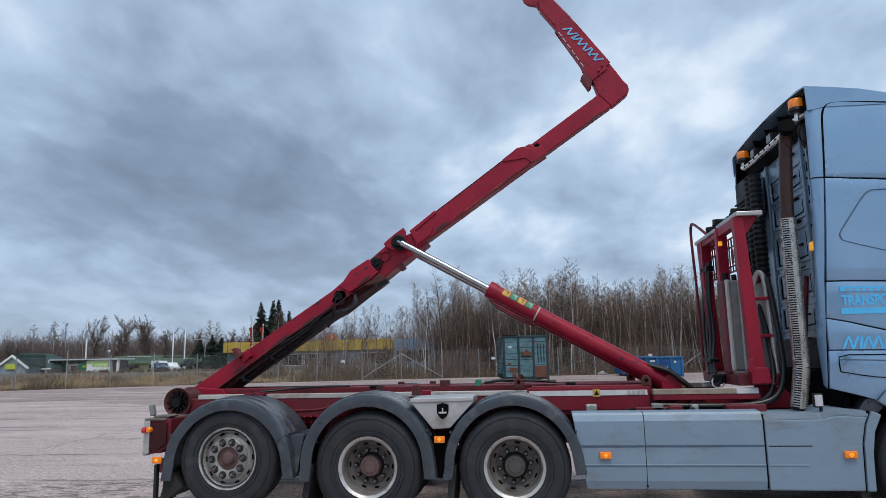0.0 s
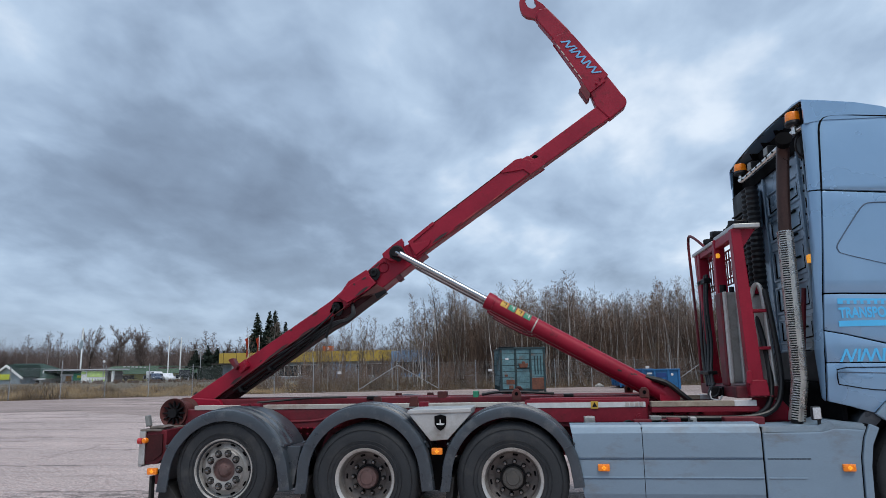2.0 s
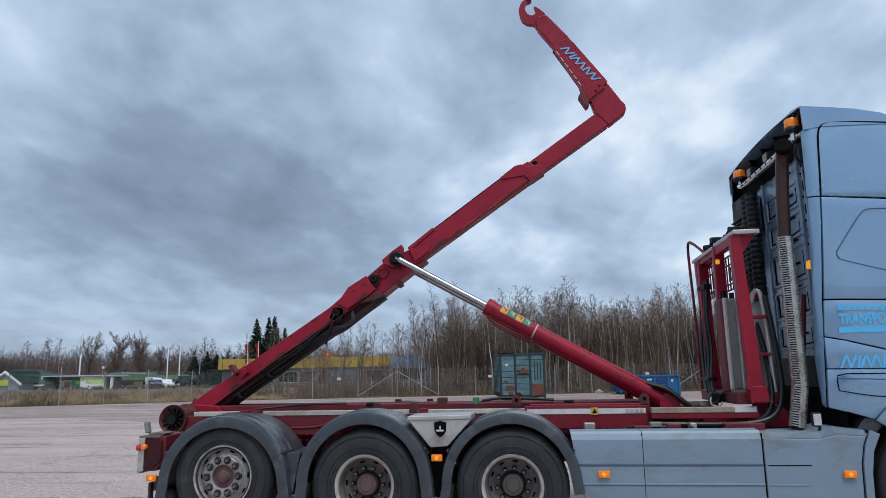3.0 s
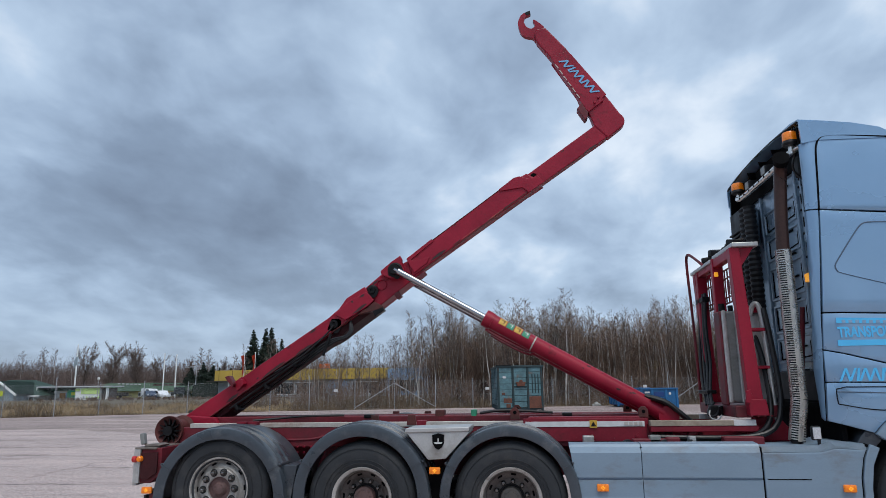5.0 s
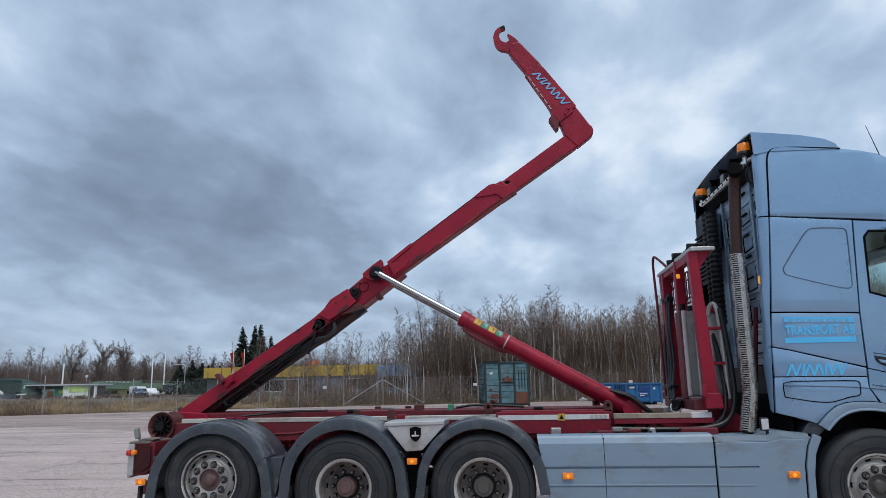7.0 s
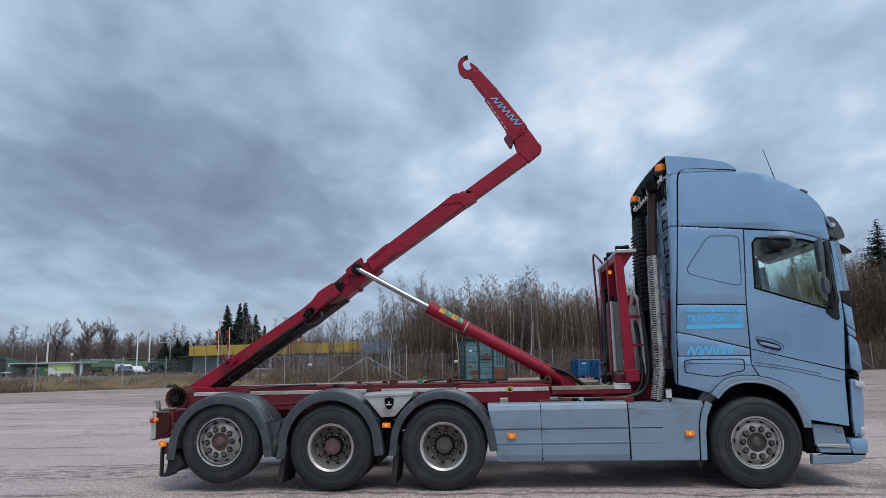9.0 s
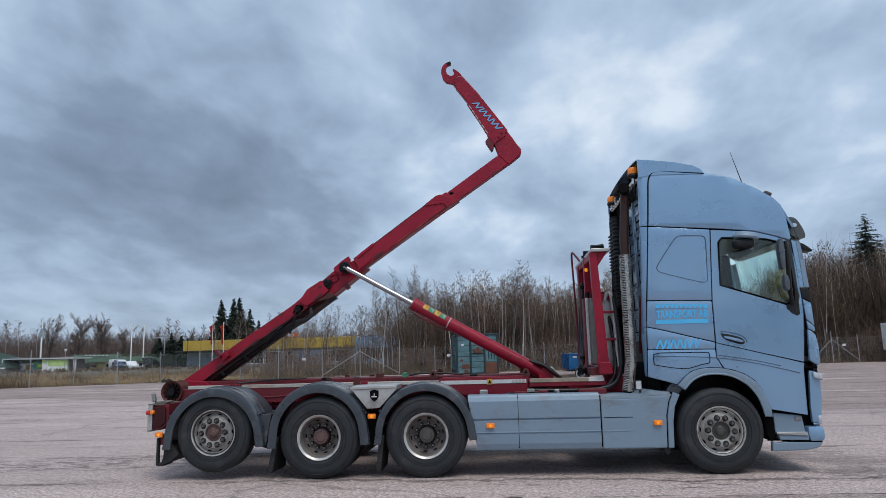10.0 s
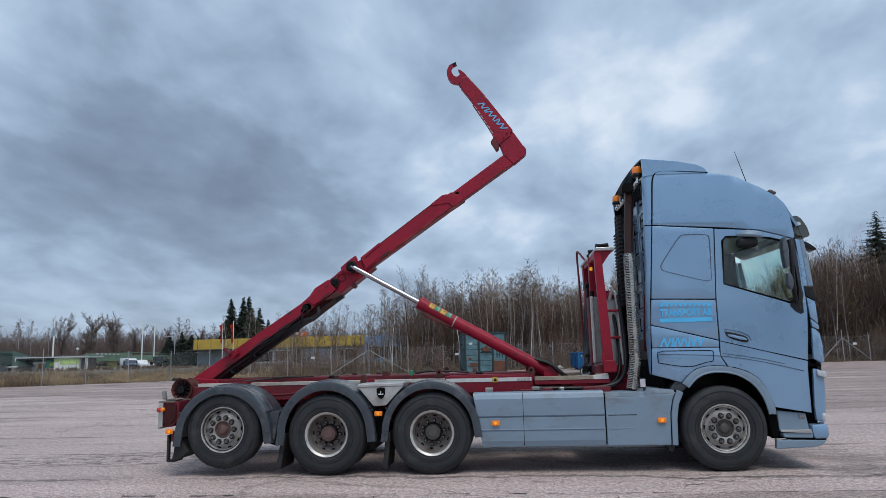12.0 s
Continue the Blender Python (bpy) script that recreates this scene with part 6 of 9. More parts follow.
span("front_bumper", [(6.13, 0.55), (6.15, 0.48), (6.13, 0.36)], BLUE, "", 0.05, 0.05)
vis = bmesh.new()
rows = []
ring = [(5.955, 3.05), (6.02, 3.10), (6.10, 3.085), (6.16, 2.99), (6.195, 2.90), (6.205, 2.83), (6.15, 2.815), (6.06, 2.84), (5.985, 2.90)]
for x, z in smooth_line(ring + ring[:1], 1)[:-1]:
    rows.append([vis.verts.new((x + 0.05 * math.sin(math.pi * t_), 0.17 + (W - 0.34) * t_, z)) for t_ in (i / 10 for i in range(11))])
for a, b in zip(rows, rows[1:] + rows[:1]):
    for j in range(10):
        vis.faces.new((a[j], a[j + 1], b[j + 1], b[j]))
vis.faces.new([r[0] for r in rows])
vis.faces.new([r[-1] for r in rows][::-1])
bevel(vis, 0.012, 2, 40)
sv = part("sun_visor", vis, material("grey_smoked_plastic", (0.08, 0.088, 0.086), 0.2, 0, 0.1, 5, 60), cab, "grey smoked sun visor", True)
part("visor_lamp", moved(lathe([(0, -0.01), (0.025, -0.008), (0.03, 0.01)], 16), Matrix.Translation((6.08, 0.166, 2.99))), CLEARLENS, sv, "", True)
part("front_mirror", prism(smooth_line([(6.12, 2.79), (6.19, 2.775), (6.28, 2.71), (6.32, 2.66), (6.27, 2.665), (6.18, 2.71)], 1), 0.26, 0.45, 0.015), BLACK, cab, "black front-view mirror", True)
part("antenna", rod((5.63, 0.55, 3.66), (5.525, 0.58, 4.09), 0.006, 0.003, 8), BLACK, cab)
part("antenna_foot", rod((5.60, 0.55, 3.60), (5.70, 0.55, 3.56), 0.03, 0.018), BLACK, cab, "", True)
part("roof_lamp", moved(box(-0.05, 0.05, -0.05, 0.05, -0.02, 0.022, 0.016), Matrix.Translation((5.90, 0.45, 3.47)) @ pose(0, 0, 0, 0, 28, 0)), material("smoked_amber_lamp", (0.11, 0.075, 0.065), 0.3), cab, "small smoked roof lamp", True)
part("antenna", rod((4.78, 1.6, 3.9), (4.75, 1.6, 4.06), 0.004, seg=6), BLACK, cab)
# inside
part("cab_floor", box(4.4, 6.1, 0.15, W - 0.15, 1.30, 1.36), SEATCLOTH, cab)
part("headlining", box(4.4, 5.95, 0.14, W - 0.14, 2.93, 2.96), CREAM, cab, "light headlining")
for yy in (W - 0.13, ):
    part("far_pillar_trim", box(5.04, 5.27, yy, yy + 0.025, 1.9, 2.93, 0.01), CREAM, cab)
    part("far_post_trim", box(5.72, 6.02, yy, yy + 0.025, 1.9, 2.93, 0.01), BLACK, cab)
    part("sun_blind", box(5.45, 5.9, yy - 0.02, yy, 2.72, 2.93, 0.01), SEATCLOTH, cab)
part("rear_trim", box(4.38, 4.95, 0.12, W - 0.12, 1.36, 2.93, 0.02), CREAM, cab, "light sleeper trim")
part("dashboard", prism([(5.72, 1.36), (6.1, 1.36), (6.14, 2.02), (5.98, 2.06), (5.82, 1.98)], 0.18, W - 0.18, 0.03), BLACK, cab, "dark dashboard")
for y in (0.30, 1.72):
    st_ = part("seat", prism([(4.98, 1.80), (5.5, 1.82), (5.52, 1.70), (4.98, 1.62)], y, y + 0.52, 0.05), SEATCLOTH, cab, "dark grey cab seat", True)
    part("backrest", prism([(4.96, 1.75), (5.08, 1.78), (5.06, 2.42), (4.97, 2.46)], y + 0.02, y + 0.5, 0.04), SEATCLOTH, st_, "", True)
    part("headrest", prism([(4.98, 2.46), (5.05, 2.46), (5.05, 2.66), (4.98, 2.66)], y + 0.13, y + 0.39, 0.03), SEATCLOTH, st_, "", True)
ring = bmesh.new()
tube([(0.21 * math.cos(a), 0.21 * math.sin(a), 0) for a in (2 * math.pi * k / 28 for k in range(29))], 0.014, 8, ring, 0)
rod((0, -0.2, 0), (0, 0.2, 0), 0.015, bm=ring)
ring.transform(Matrix.Translation((5.66, 1.98, 2.12)) @ pose(0, 0, 0, 0, -62, 0))
part("steering_wheel", ring, BLACK, cab, "", True)

# ---- exhaust stack ---------------------------------------------------------
ex = part("exhaust_pipe", tube([(3.975, 0.27, 2.66), (3.99, 0.27, 3.0), (4.02, 0.26, 3.38), (4.022, 0.235, 3.46), (4.01, 0.18, 3.515), (3.995, 0.12, 3.54)], 0.058, 24, None, 2), EXHAUST, truck, "heat-browned exhaust pipe with perforated steel shield", True)
part("exhaust_mouth", rod((4.008, 0.17, 3.518), (3.99, 0.095, 3.55), 0.062, 0.074, seg=24), PITCHBLACK, ex, "", True)


def shield(p0, p1, r, rows_, name="heat_shield"):
    """A half-open perforated sleeve: rows of slots in real sheet."""
    bm = bmesh.new()
    p0, p1 = Vector(p0), Vector(p1)
    d = (p1 - p0)
    q = d.to_track_quat("Z", "Y").to_matrix()
    n = 28
    grid = []
    for i in range(rows_ * 2 + 1):
        c = p0 + d * i / (rows_ * 2)
        grid.append([bm.verts.new(c + q @ Vector((r * math.cos(2 * math.pi * k / n), r * math.sin(2 * math.pi * k / n), 0))) for k in range(n)])
    for i, (a, b) in enumerate(zip(grid, grid[1:])):
        for k in range(n):
            slot = i % 2 == 1 and k % 7 in (1, 2, 3, 4)
            if not slot:
                bm.faces.new((a[k], a[(k + 1) % n], b[(k + 1) % n], b[k]))
    bmesh.ops.solidify(bm, geom=bm.faces[:], thickness=0.004)
    part(name, bm, STAINLESS, ex, "perforated stainless heat shield", True)


shield((3.975, 0.27, 2.70), (3.965, 0.27, 1.34), 0.072, 64)
shield((3.965, 0.27, 1.34), (3.905, 0.27, 0.98), 0.072, 17)
part("exhaust_core", tube([(3.975, 0.27, 2.70), (3.965, 0.27, 1.34), (3.905, 0.27, 0.96)], 0.05, 16, None, 0), GREASE, ex, "", True)
wl = part("work_lamp", box(3.96, 4.04, 0.06, 0.11, 1.0, 1.12, 0.015), BLACK, truck, "square work lamp behind cab")
part("lamp_face", box(3.968, 4.032, 0.053, 0.062, 1.012, 1.108, 0.006), CLEARLENS, wl)
part("lamp_foot", rod((4.02, 0.085, 0.95), (4.02, 0.085, 1.01), 0.014), BLACK, wl)

# ---- tank tower behind the cab -----------------------------------------------
tower = part("tank_tower", box(3.50, 3.92, 0.58, W - 0.58, 1.17, 1.28, 0.01), REDDARK, truck, "red steel tower carrying hydraulic oil tank")
for y in (0.50, W - 0.60):
    part("tower_post", prism([(3.56, 2.79), (3.655, 2.79), (3.735, 1.30), (3.605, 1.30)], y, y + 0.10, 0.006), RED, tower)
    part("post_foot", prism([(3.595, 1.34), (3.755, 1.34), (3.775, 1.19), (3.60, 1.19)], y - 0.012, y + 0.11, 0.008), RED, tower)
    bm = bmesh.new()
    for k in range(4):
        rod((3.61 + 0.06 * k, y - 0.02, 1.19), (3.61 + 0.06 * k, y, 1.19), 0.009, seg=8, bm=bm)
    part("bolt", bm, REDDARK, tower)
    part("gusset", prism([(3.64, 2.79), (3.80, 2.79), (3.665, 2.60)], y + 0.03, y + 0.06, 0.004), RED, tower)
    part("eye_plate", prism([(3.58, 1.42), (3.62, 1.43), (3.63, 1.36), (3.61, 1.30), (3.57, 1.31)], y - 0.03, y, 0.006), RED, tower)
for y, z0 in ((1.15, 2.2), (W - 0.72, 1.3)):
    part("tower_post", box(3.56, 3.67, y, y + 0.09, z0, 2.80, 0.008), RED, tower)
part("tower_rail", box(3.572, 3.652, 0.56, W - 0.56, 2.70, 2.788, 0.008), RED, tower)
tank = part("oil_tank", box(3.52, 3.90, 0.785, 1.02, 1.30, 2.20, 0.03, seg=3), TANKGREY, tower, "grey oil tank with aluminium edges", True)
for x0, x1 in ((3.505, 3.55), (3.625, 3.675)):
    part("tank_edge", box(x0, x1, 0.765, 0.80, 1.30, 2.205, 0.012), ALU, tower)
part("tank_side", box(3.72, 3.89, 0.765, 0.80, 1.30, 2.16, 0.012), ALU, tower)
part("tank_end", box(3.485, 3.52, 0.80, 1.0, 1.28, 2.20, 0.012), REDDARK, tower, "faded dark red side plate")
part("tower_top", box(3.58, 3.83, 0.47, 1.22, 2.79, 2.835, 0.008), ALU, tower, "aluminium walkway plate on top")
part("tower_top", box(3.55, 3.70, 1.20, W - 0.45, 2.76, 2.80, 0.008), ALU, tower)
for k in range(16):
    b = box(-0.075, 0.075, -0.06, 0.06, -0.03, 0.035, 0.016)
    m = Matrix.Translation((random.uniform(3.63, 3.78), 0.75 + 0.072 * k, 2.865 + random.uniform(0, 0.03))) @ pose(0, 0, 0, random.uniform(-14, 14), random.uniform(-14, 14), random.uniform(0, 90))
    part("rubber_pad", moved(b, m), GREASE, tower, "", True)
part("grab_rail", tube([(3.53, 2.02, 1.25), (3.52, 2.02, 2.2), (3.50, 2.02, 2.75), (3.49, 1.98, 3.0), (3.50, 1.8, 2.97), (3.60, 1.4, 2.70)], 0.016, 10, None, 2), REDDARK, tower, "dark red grab rail", True)
for k, (y, r) in enumerate(((1.95, 0.018), (1.86, 0.016), (1.78, 0.02), (1.70, 0.016))):
    part("hydraulic_hose", tube([(3.60, y, 2.5), (3.57, y, 2.1), (3.54 + 0.02 * k, y, 1.7), (3.52, y - 0.15, 1.42), (3.5, y - 0.3, 1.26)], r, 10), HOSE, tower, "", True)
part("clamp", box(3.56, 3.64, 1.68, 2.0, 2.40, 2.46, 0.01), GREASE, tower)
part("clamp", box(3.48, 3.58, 1.5, 1.9, 1.38, 1.42, 0.01), GREASE, tower)
part("hose_loop", tube([(3.44, 1.1, 1.3), (3.36, 1.05, 1.22), (3.36, 1.02, 1.16), (3.44, 1.0, 1.18), (3.46, 0.98, 1.26)], 0.014), HOSE, tower, "", True)
part("valve_block", box(3.38, 3.50, 1.0, 1.14, 1.17, 1.27, 0.012), GREASE, tower)
part("fitting", rod((3.56, 0.95, 2.2), (3.56, 0.95, 2.29), 0.032), GREASE, tower, "", True)
part("fitting", rod((3.62, 0.86, 2.2), (3.62, 0.86, 2.26), 0.026), GREASE, tower, "", True)
part("filler_cap", rod((3.74, 0.9, 2.2), (3.74, 0.9, 2.28), 0.05), RED, tower, "", True)
part("tank_bracket", box(3.70, 3.86, 0.72, 0.84, 2.17, 2.24, 0.01), RED, tower)
part("return_pipe", tube([(3.76, 0.72, 2.14), (3.785, 0.70, 2.25), (3.83, 0.68, 2.26), (3.85, 0.66, 2.12), (3.86, 0.64, 1.7), (3.875, 0.62, 1.15)], 0.024, 12, None, 2), ALU, tower, "grey steel return pipe", True)
for z in (1.62, 1.98):
    part("clamp", box(3.68, 3.86, 0.60, 0.70, z, z + 0.03, 0.006), RED, tower)
part("beacon", moved(lathe([(0, 0.12), (0.05, 0.11), (0.06, 0.02), (0.06, 0.0), (0, 0)], 20), Matrix.Translation((3.63, 1.90, 2.56)) @ Matrix.Rotation(radians(90), 4, "X")), ORANGE, tower, "amber lamp on tower", True)
part("marker_lamp", box(3.57, 3.61, 1.12, 1.15, 2.60, 2.65, 0.01), ORANGELIT, tower)
# lattice name board in the tower
gr = bmesh.new()
for k in range(12):
    box(3.66, 3.672, 0.72 + k * 0.095, 0.732 + k * 0.095, 2.30, 2.66, bm=gr)
for z in (2.30, 2.36, 2.56, 2.65):
    box(3.66, 3.672, 0.66, W - 0.66, z, z + 0.014, bm=gr)
part("lattice", gr, REDDARK, tower, "open lattice panel")
for k in range(5):
    part("lattice_plate", box(3.656, 3.664, 0.74 + 0.2 * k, 0.82 + 0.2 * k, 2.39, 2.54, 0.004), REDDARK, tower)
for y in (1.52, 1.68):
    prof = [(0.072 if k % 2 else 0.060, 2.1 + k * 0.03) for k in range(46)]
    ls = lathe(prof, 20)
    ls.transform(Matrix.Translation((4.12, y, 0)) @ Matrix(((1, 0, 0, 0), (0, 0, 1, 0), (0, 1, 0, 0), (0, 0, 0, 1))))
    part("ribbed_air_duct", ls, BLACK, truck, "black corrugated air intake duct", True)
part("air_intake", prism([(4.12, 3.05), (4.30, 3.05), (4.31, 3.5), (4.18, 3.5)], 1.78, 2.02, 0.02), CABBACK, truck, "", True)
for k in range(12):
    z = 2.72 + k * 0.05
    part("intake_slat", box(4.13, 4.17, 1.95, 2.38, z, z + 0.02, 0.004), BLACK, truck)
part("intake_frame", box(4.17, 4.2, 1.92, 2.42, 2.66, 3.55, 0.01), BLACK, truck)
part("strut", rod((4.20, 0.80, 1.45), (4.22, 0.62, 2.2), 0.022), REDDARK, truck, "", True)
# added black sheet stands for the shade low behind the cab
part("lower_screen", box(4.24, 4.28, 0.14, W - 0.14, 0.95, 1.32), PITCHBLACK, truck)

part("supply_hose", tube([(3.86, 0.62, 2.2), (3.88, 0.58, 1.9), (3.90, 0.56, 1.6), (3.90, 0.52, 1.3), (3.82, 0.46, 1.08), (3.62, 0.44, 1.0), (3.2, 0.50, 0.99), (2.7, 0.55, 1.0)], 0.026, 10, None, 2), HOSE, truck, "thick black hydraulic hose", True)
part("hook_strap", tube([(3.40, 1.05, 1.24), (3.36, 1.02, 1.20), (3.37, 1.0, 1.14), (3.44, 0.98, 1.13), (3.47, 0.97, 1.18)], 0.008), SIGNWHITE, truck, "white rope loop", True)


# ---- ground -----------------------------------------------------------
FENCE = [(-62.0, 15.5), (-45.0, 25.2), (-19.5, 39.8), (-7.9, 43.0), (10.0, 47.0), (40.0, 48.5), (75.0, 50.0)]


def fence_y(x):
    for (xa, ya), (xb, yb) in zip(FENCE, FENCE[1:]):
        if x <= xb:
            return ya + (yb - ya) * (x - xa) / (xb - xa)
    return FENCE[-1][1]


def ground_z(x, y):
    """Level in the yard; behind the fence a low bank rises to the plots beyond."""
    d = y - fence_y(x) - 0.4
    if d <= 0:
        return -0.02
    t = min(d / 16.0, 1.0)
    return -0.02 + 0.17 * t * t * (3 - 2 * t) + (0.06 * noise.noise((x * 0.35, y * 0.35, 0)) if d < 40 else 0)


def make_ground():
    xs = sorted({-900, -400, -200, *range(-120, 121, 2), 200, 400, 900})
    ys = sorted({-600, -300, -100, -50, 0, *range(14, 110, 2), 130, 200, 400, 800, 1400})
    bm = bmesh.new()
    vs = [[bm.verts.new((x, y, ground_z(x, y))) for x in xs] for y in ys]
    for a, b in zip(vs, vs[1:]):
        for j in range(len(xs) - 1):
            bm.faces.new((a[j], a[j + 1], b[j + 1], b[j]))
    tagged(part("ground", bm, SOIL, None, "", True), "dry grass and bare soil behind the yard", "ground", "", "structure")


make_ground()
bm = bmesh.new()
edge = [(x, fence_y(x) - 0.25 + 0.25 * noise.noise((x * 0.3, 1, 0)) + 0.1 * noise.noise((x * 1.7, 4, 0))) for x in (-62 + 0.5 * k for k in range(272))]
lo = [bm.verts.new((x, -60, 0.0)) for x, y in edge]
hi = [bm.verts.new((x, y, 0.0)) for x, y in edge]
for k in range(len(edge) - 1):
    bm.faces.new((lo[k], lo[k + 1], hi[k + 1], hi[k]))
tagged(part("yard", bm, ASPHALT), "worn reddish-grey asphalt yard with cracks and stains", "ground", "", "structure")


bm = bmesh.new()
rows = [(x, min(19.5 - 0.42 * max(x + 18, 0) if x < 10 else 7.9, fence_y(x) - 4.0) + 1.8 * noise.noise((x * 0.09, 3, 0)) + 0.5 * noise.noise((x * 0.6, 7, 0)), fence_y(x) - 0.45 + 0.2 * noise.noise((x * 0.8, 2, 0))) for x in (-60 + 0.5 * k for k in range(250))]
near_ = [bm.verts.new((x, a, 0.004)) for x, a, b in rows]
far_ = [bm.verts.new((x, b, 0.004)) for x, a, b in rows]
for k in range(len(rows) - 1):
    bm.faces.new((near_[k], near_[k + 1], far_[k + 1], far_[k]))
tagged(part("road", bm, OLDASPHALT), "older brownish asphalt across the far yard", "ground", "", "structure")


# darker worn patches and short cracks beside the truck
def worn_patch(x0, x1, y0, y1, seed, label):
    bm = bmesh.new()
    cx, cy = (x0 + x1) / 2, (y0 + y1) / 2
    ring = []
    for k in range(64):
        a = 2 * math.pi * k / 64
        q = 1 + 0.35 * noise.noise((math.cos(a) * 1.6, math.sin(a) * 1.6, seed)) + 0.22 * noise.noise((math.cos(a) * 6, math.sin(a) * 6, seed + 9))
        sx, sy = abs(math.cos(a)) ** 0.6 * math.copysign(1, math.cos(a)), abs(math.sin(a)) ** 0.6 * math.copysign(1, math.sin(a))
        ring.append(bm.verts.new((cx + sx * q * (x1 - x0) / 2, min(cy + sy * q * (y1 - y0) / 2, y1), 0.004)))
    bm.faces.new(ring)
    tagged(part("asphalt_patch", bm, OLDASPHALT), label, "ground", "", "structure")


worn_patch(3.4, 12.0, -3.2, -1.12, 2.0, "darker worn asphalt beside a paving joint")
worn_patch(-1.0, 0.9, -2.4, -1.15, 5.0, "darker worn asphalt beside a paving joint")
worn_patch(6.6, 8.6, -0.75, -0.25, 8.0, "small damp asphalt patch before the truck")
CRACK = material("dark_open_crack", (0.085, 0.072, 0.068), 0.95, 0, 0.3, 8, 60)
for k, (x, y, run, turn, w) in enumerate(((2.85, -0.62, 0.32, 55, 0.03), (0.85, -1.35, 0.5, 62, 0.03), (3.45, -1.4, 0.3, -60, 0.035), (4.3, -0.72, 0.5, 8, 0.05), (4.75, -0.55, 0.35, -12, 0.05), (4.5, -0.4, 0.4, 5, 0.04), (2.2, -1.32, 0.3, 50, 0.02), (6.2, 0.1, 0.5, 2, 0.03))):
    bm = bmesh.new()
    near, far = [], []
    for j in range(9):
        t = j / 8
        d = 0.45 * w * (0.25 + math.sin(math.pi * t)) * (0.3 + 1.6 * abs(noise.noise((k * 3.1, j * 0.9, 1))))
        off = 0.09 * noise.noise((k * 2.3, j * 0.9, 4))
        near.append(bm.verts.new((run * (t - 0.5), off - d / 2, 0)))
        far.append(bm.verts.new((run * (t - 0.5), off + d / 2, 0)))
    for j in range(8):
        bm.faces.new((near[j], near[j + 1], far[j + 1], far[j]))
    bm.transform(Matrix.Translation((x, y, 0.006)) @ Matrix.Rotation(radians(turn), 4, "Z"))
    tagged(part("asphalt_crack", bm, CRACK), "short dark crack in the asphalt", "crack", "", "structure")
bm = bmesh.new()
near, far = [], []
for k in range(270):
    x = -13.8 + 0.1 * k
    y = -1.13 + 0.05 * noise.noise((x * 0.8, 2, 0)) + 0.035 * noise.noise((x * 4.1, 3, 0))
    w = 0.004 + 0.03 * abs(noise.noise((x * 2.2, 6, 0)))
    near.append(bm.verts.new((x, y - w, 0.0065)))
    far.append(bm.verts.new((x, y + w, 0.0065)))
for j in range(269):
    if noise.noise((j * 0.23, 9, 0)) < -0.05:
        continue
    bm.faces.new((near[j], near[j + 1], far[j + 1], far[j]))
tagged(part("paving_joint", bm, CRACK), "dark ragged joint between two paved lanes", "crack", "", "structure")

FAR = 1.7
EYE = Vector((2.0, -7.0, 1.49))


def away(x, y, z=0.0):
    """Places measured on a near plan, moved out to the true distance."""
    return tuple(EYE + (Vector((x, y, z)) - EYE) * FAR)


def move_away(first):
    """Moves every thing made since the object count first out to its true distance and size."""
    m = Matrix.Translation(EYE) @ Matrix.Scale(FAR, 4) @ Matrix.Translation(-EYE)
    for ob in list(scene.collection.objects)[first:]:
        if ob.parent is None:
            ob.matrix_basis = m @ ob.matrix_basis


# ---- fast mesh from arrays -------------------------------------------------
def mesh_from(name, verts, quads, mat, mat_index=None):
    me = bpy.data.meshes.new(name)
    v = np.asarray(verts, np.float32).reshape(-1, 3)
    q = np.asarray(quads, np.int32)
    k = q.shape[1]
    me.vertices.add(len(v))
    me.vertices.foreach_set("co", v.ravel())
    me.loops.add(q.size)
    me.loops.foreach_set("vertex_index", q.ravel())
    me.polygons.add(len(q))
    me.polygons.foreach_set("loop_start", np.arange(0, q.size, k, dtype=np.int32))
    for m in mat:
        me.materials.append(m)
    if mat_index is not None:
        me.polygons.foreach_set("material_index", np.asarray(mat_index, np.int32))
    me.update(calc_edges=True)
    return me


def sticks(segs, sides=3):
    """Tapered sticks from rows p0 (3), p1 (3), r0, r1."""
    s = np.asarray(segs, float)
    p0, p1, r0, r1 = s[:, :3], s[:, 3:6], s[:, 6], s[:, 7]
    d = p1 - p0
    d /= np.linalg.norm(d, axis=1, keepdims=True) + 1e-9
    ref = np.where(np.abs(d[:, 2:3]) > 0.9, np.array([[1.0, 0, 0]]), np.array([[0, 0, 1.0]]))
    u = np.cross(d, ref)
    u /= np.linalg.norm(u, axis=1, keepdims=True) + 1e-9
    w = np.cross(d, u)
    rings = []
    for p, r in ((p0, r0), (p1, r1)):
        rings.append(np.stack([p + r[:, None] * (math.cos(a) * u + math.sin(a) * w) for a in (2 * math.pi * k / sides for k in range(sides))], 1))
    if sides == 1:      # far twigs: one flat sliver each, turned at random
        a = np.random.default_rng(len(s)).uniform(0, math.pi, len(s))[:, None]
        f = np.cos(a) * u + np.sin(a) * w
        v = np.stack([p0 - f * r0[:, None] * 1.4, p0 + f * r0[:, None] * 1.4, p1], 1).reshape(-1, 3)
        return v, np.arange(3 * len(s)).reshape(-1, 3)
    v = np.concatenate(rings, 1).reshape(-1, 3)
    base = np.arange(len(s))[:, None] * (2 * sides)
    q = np.concatenate([base + np.array([[k, (k + 1) % sides, sides + (k + 1) % sides, sides + k]]) for k in range(sides)], 0)
    return v, q


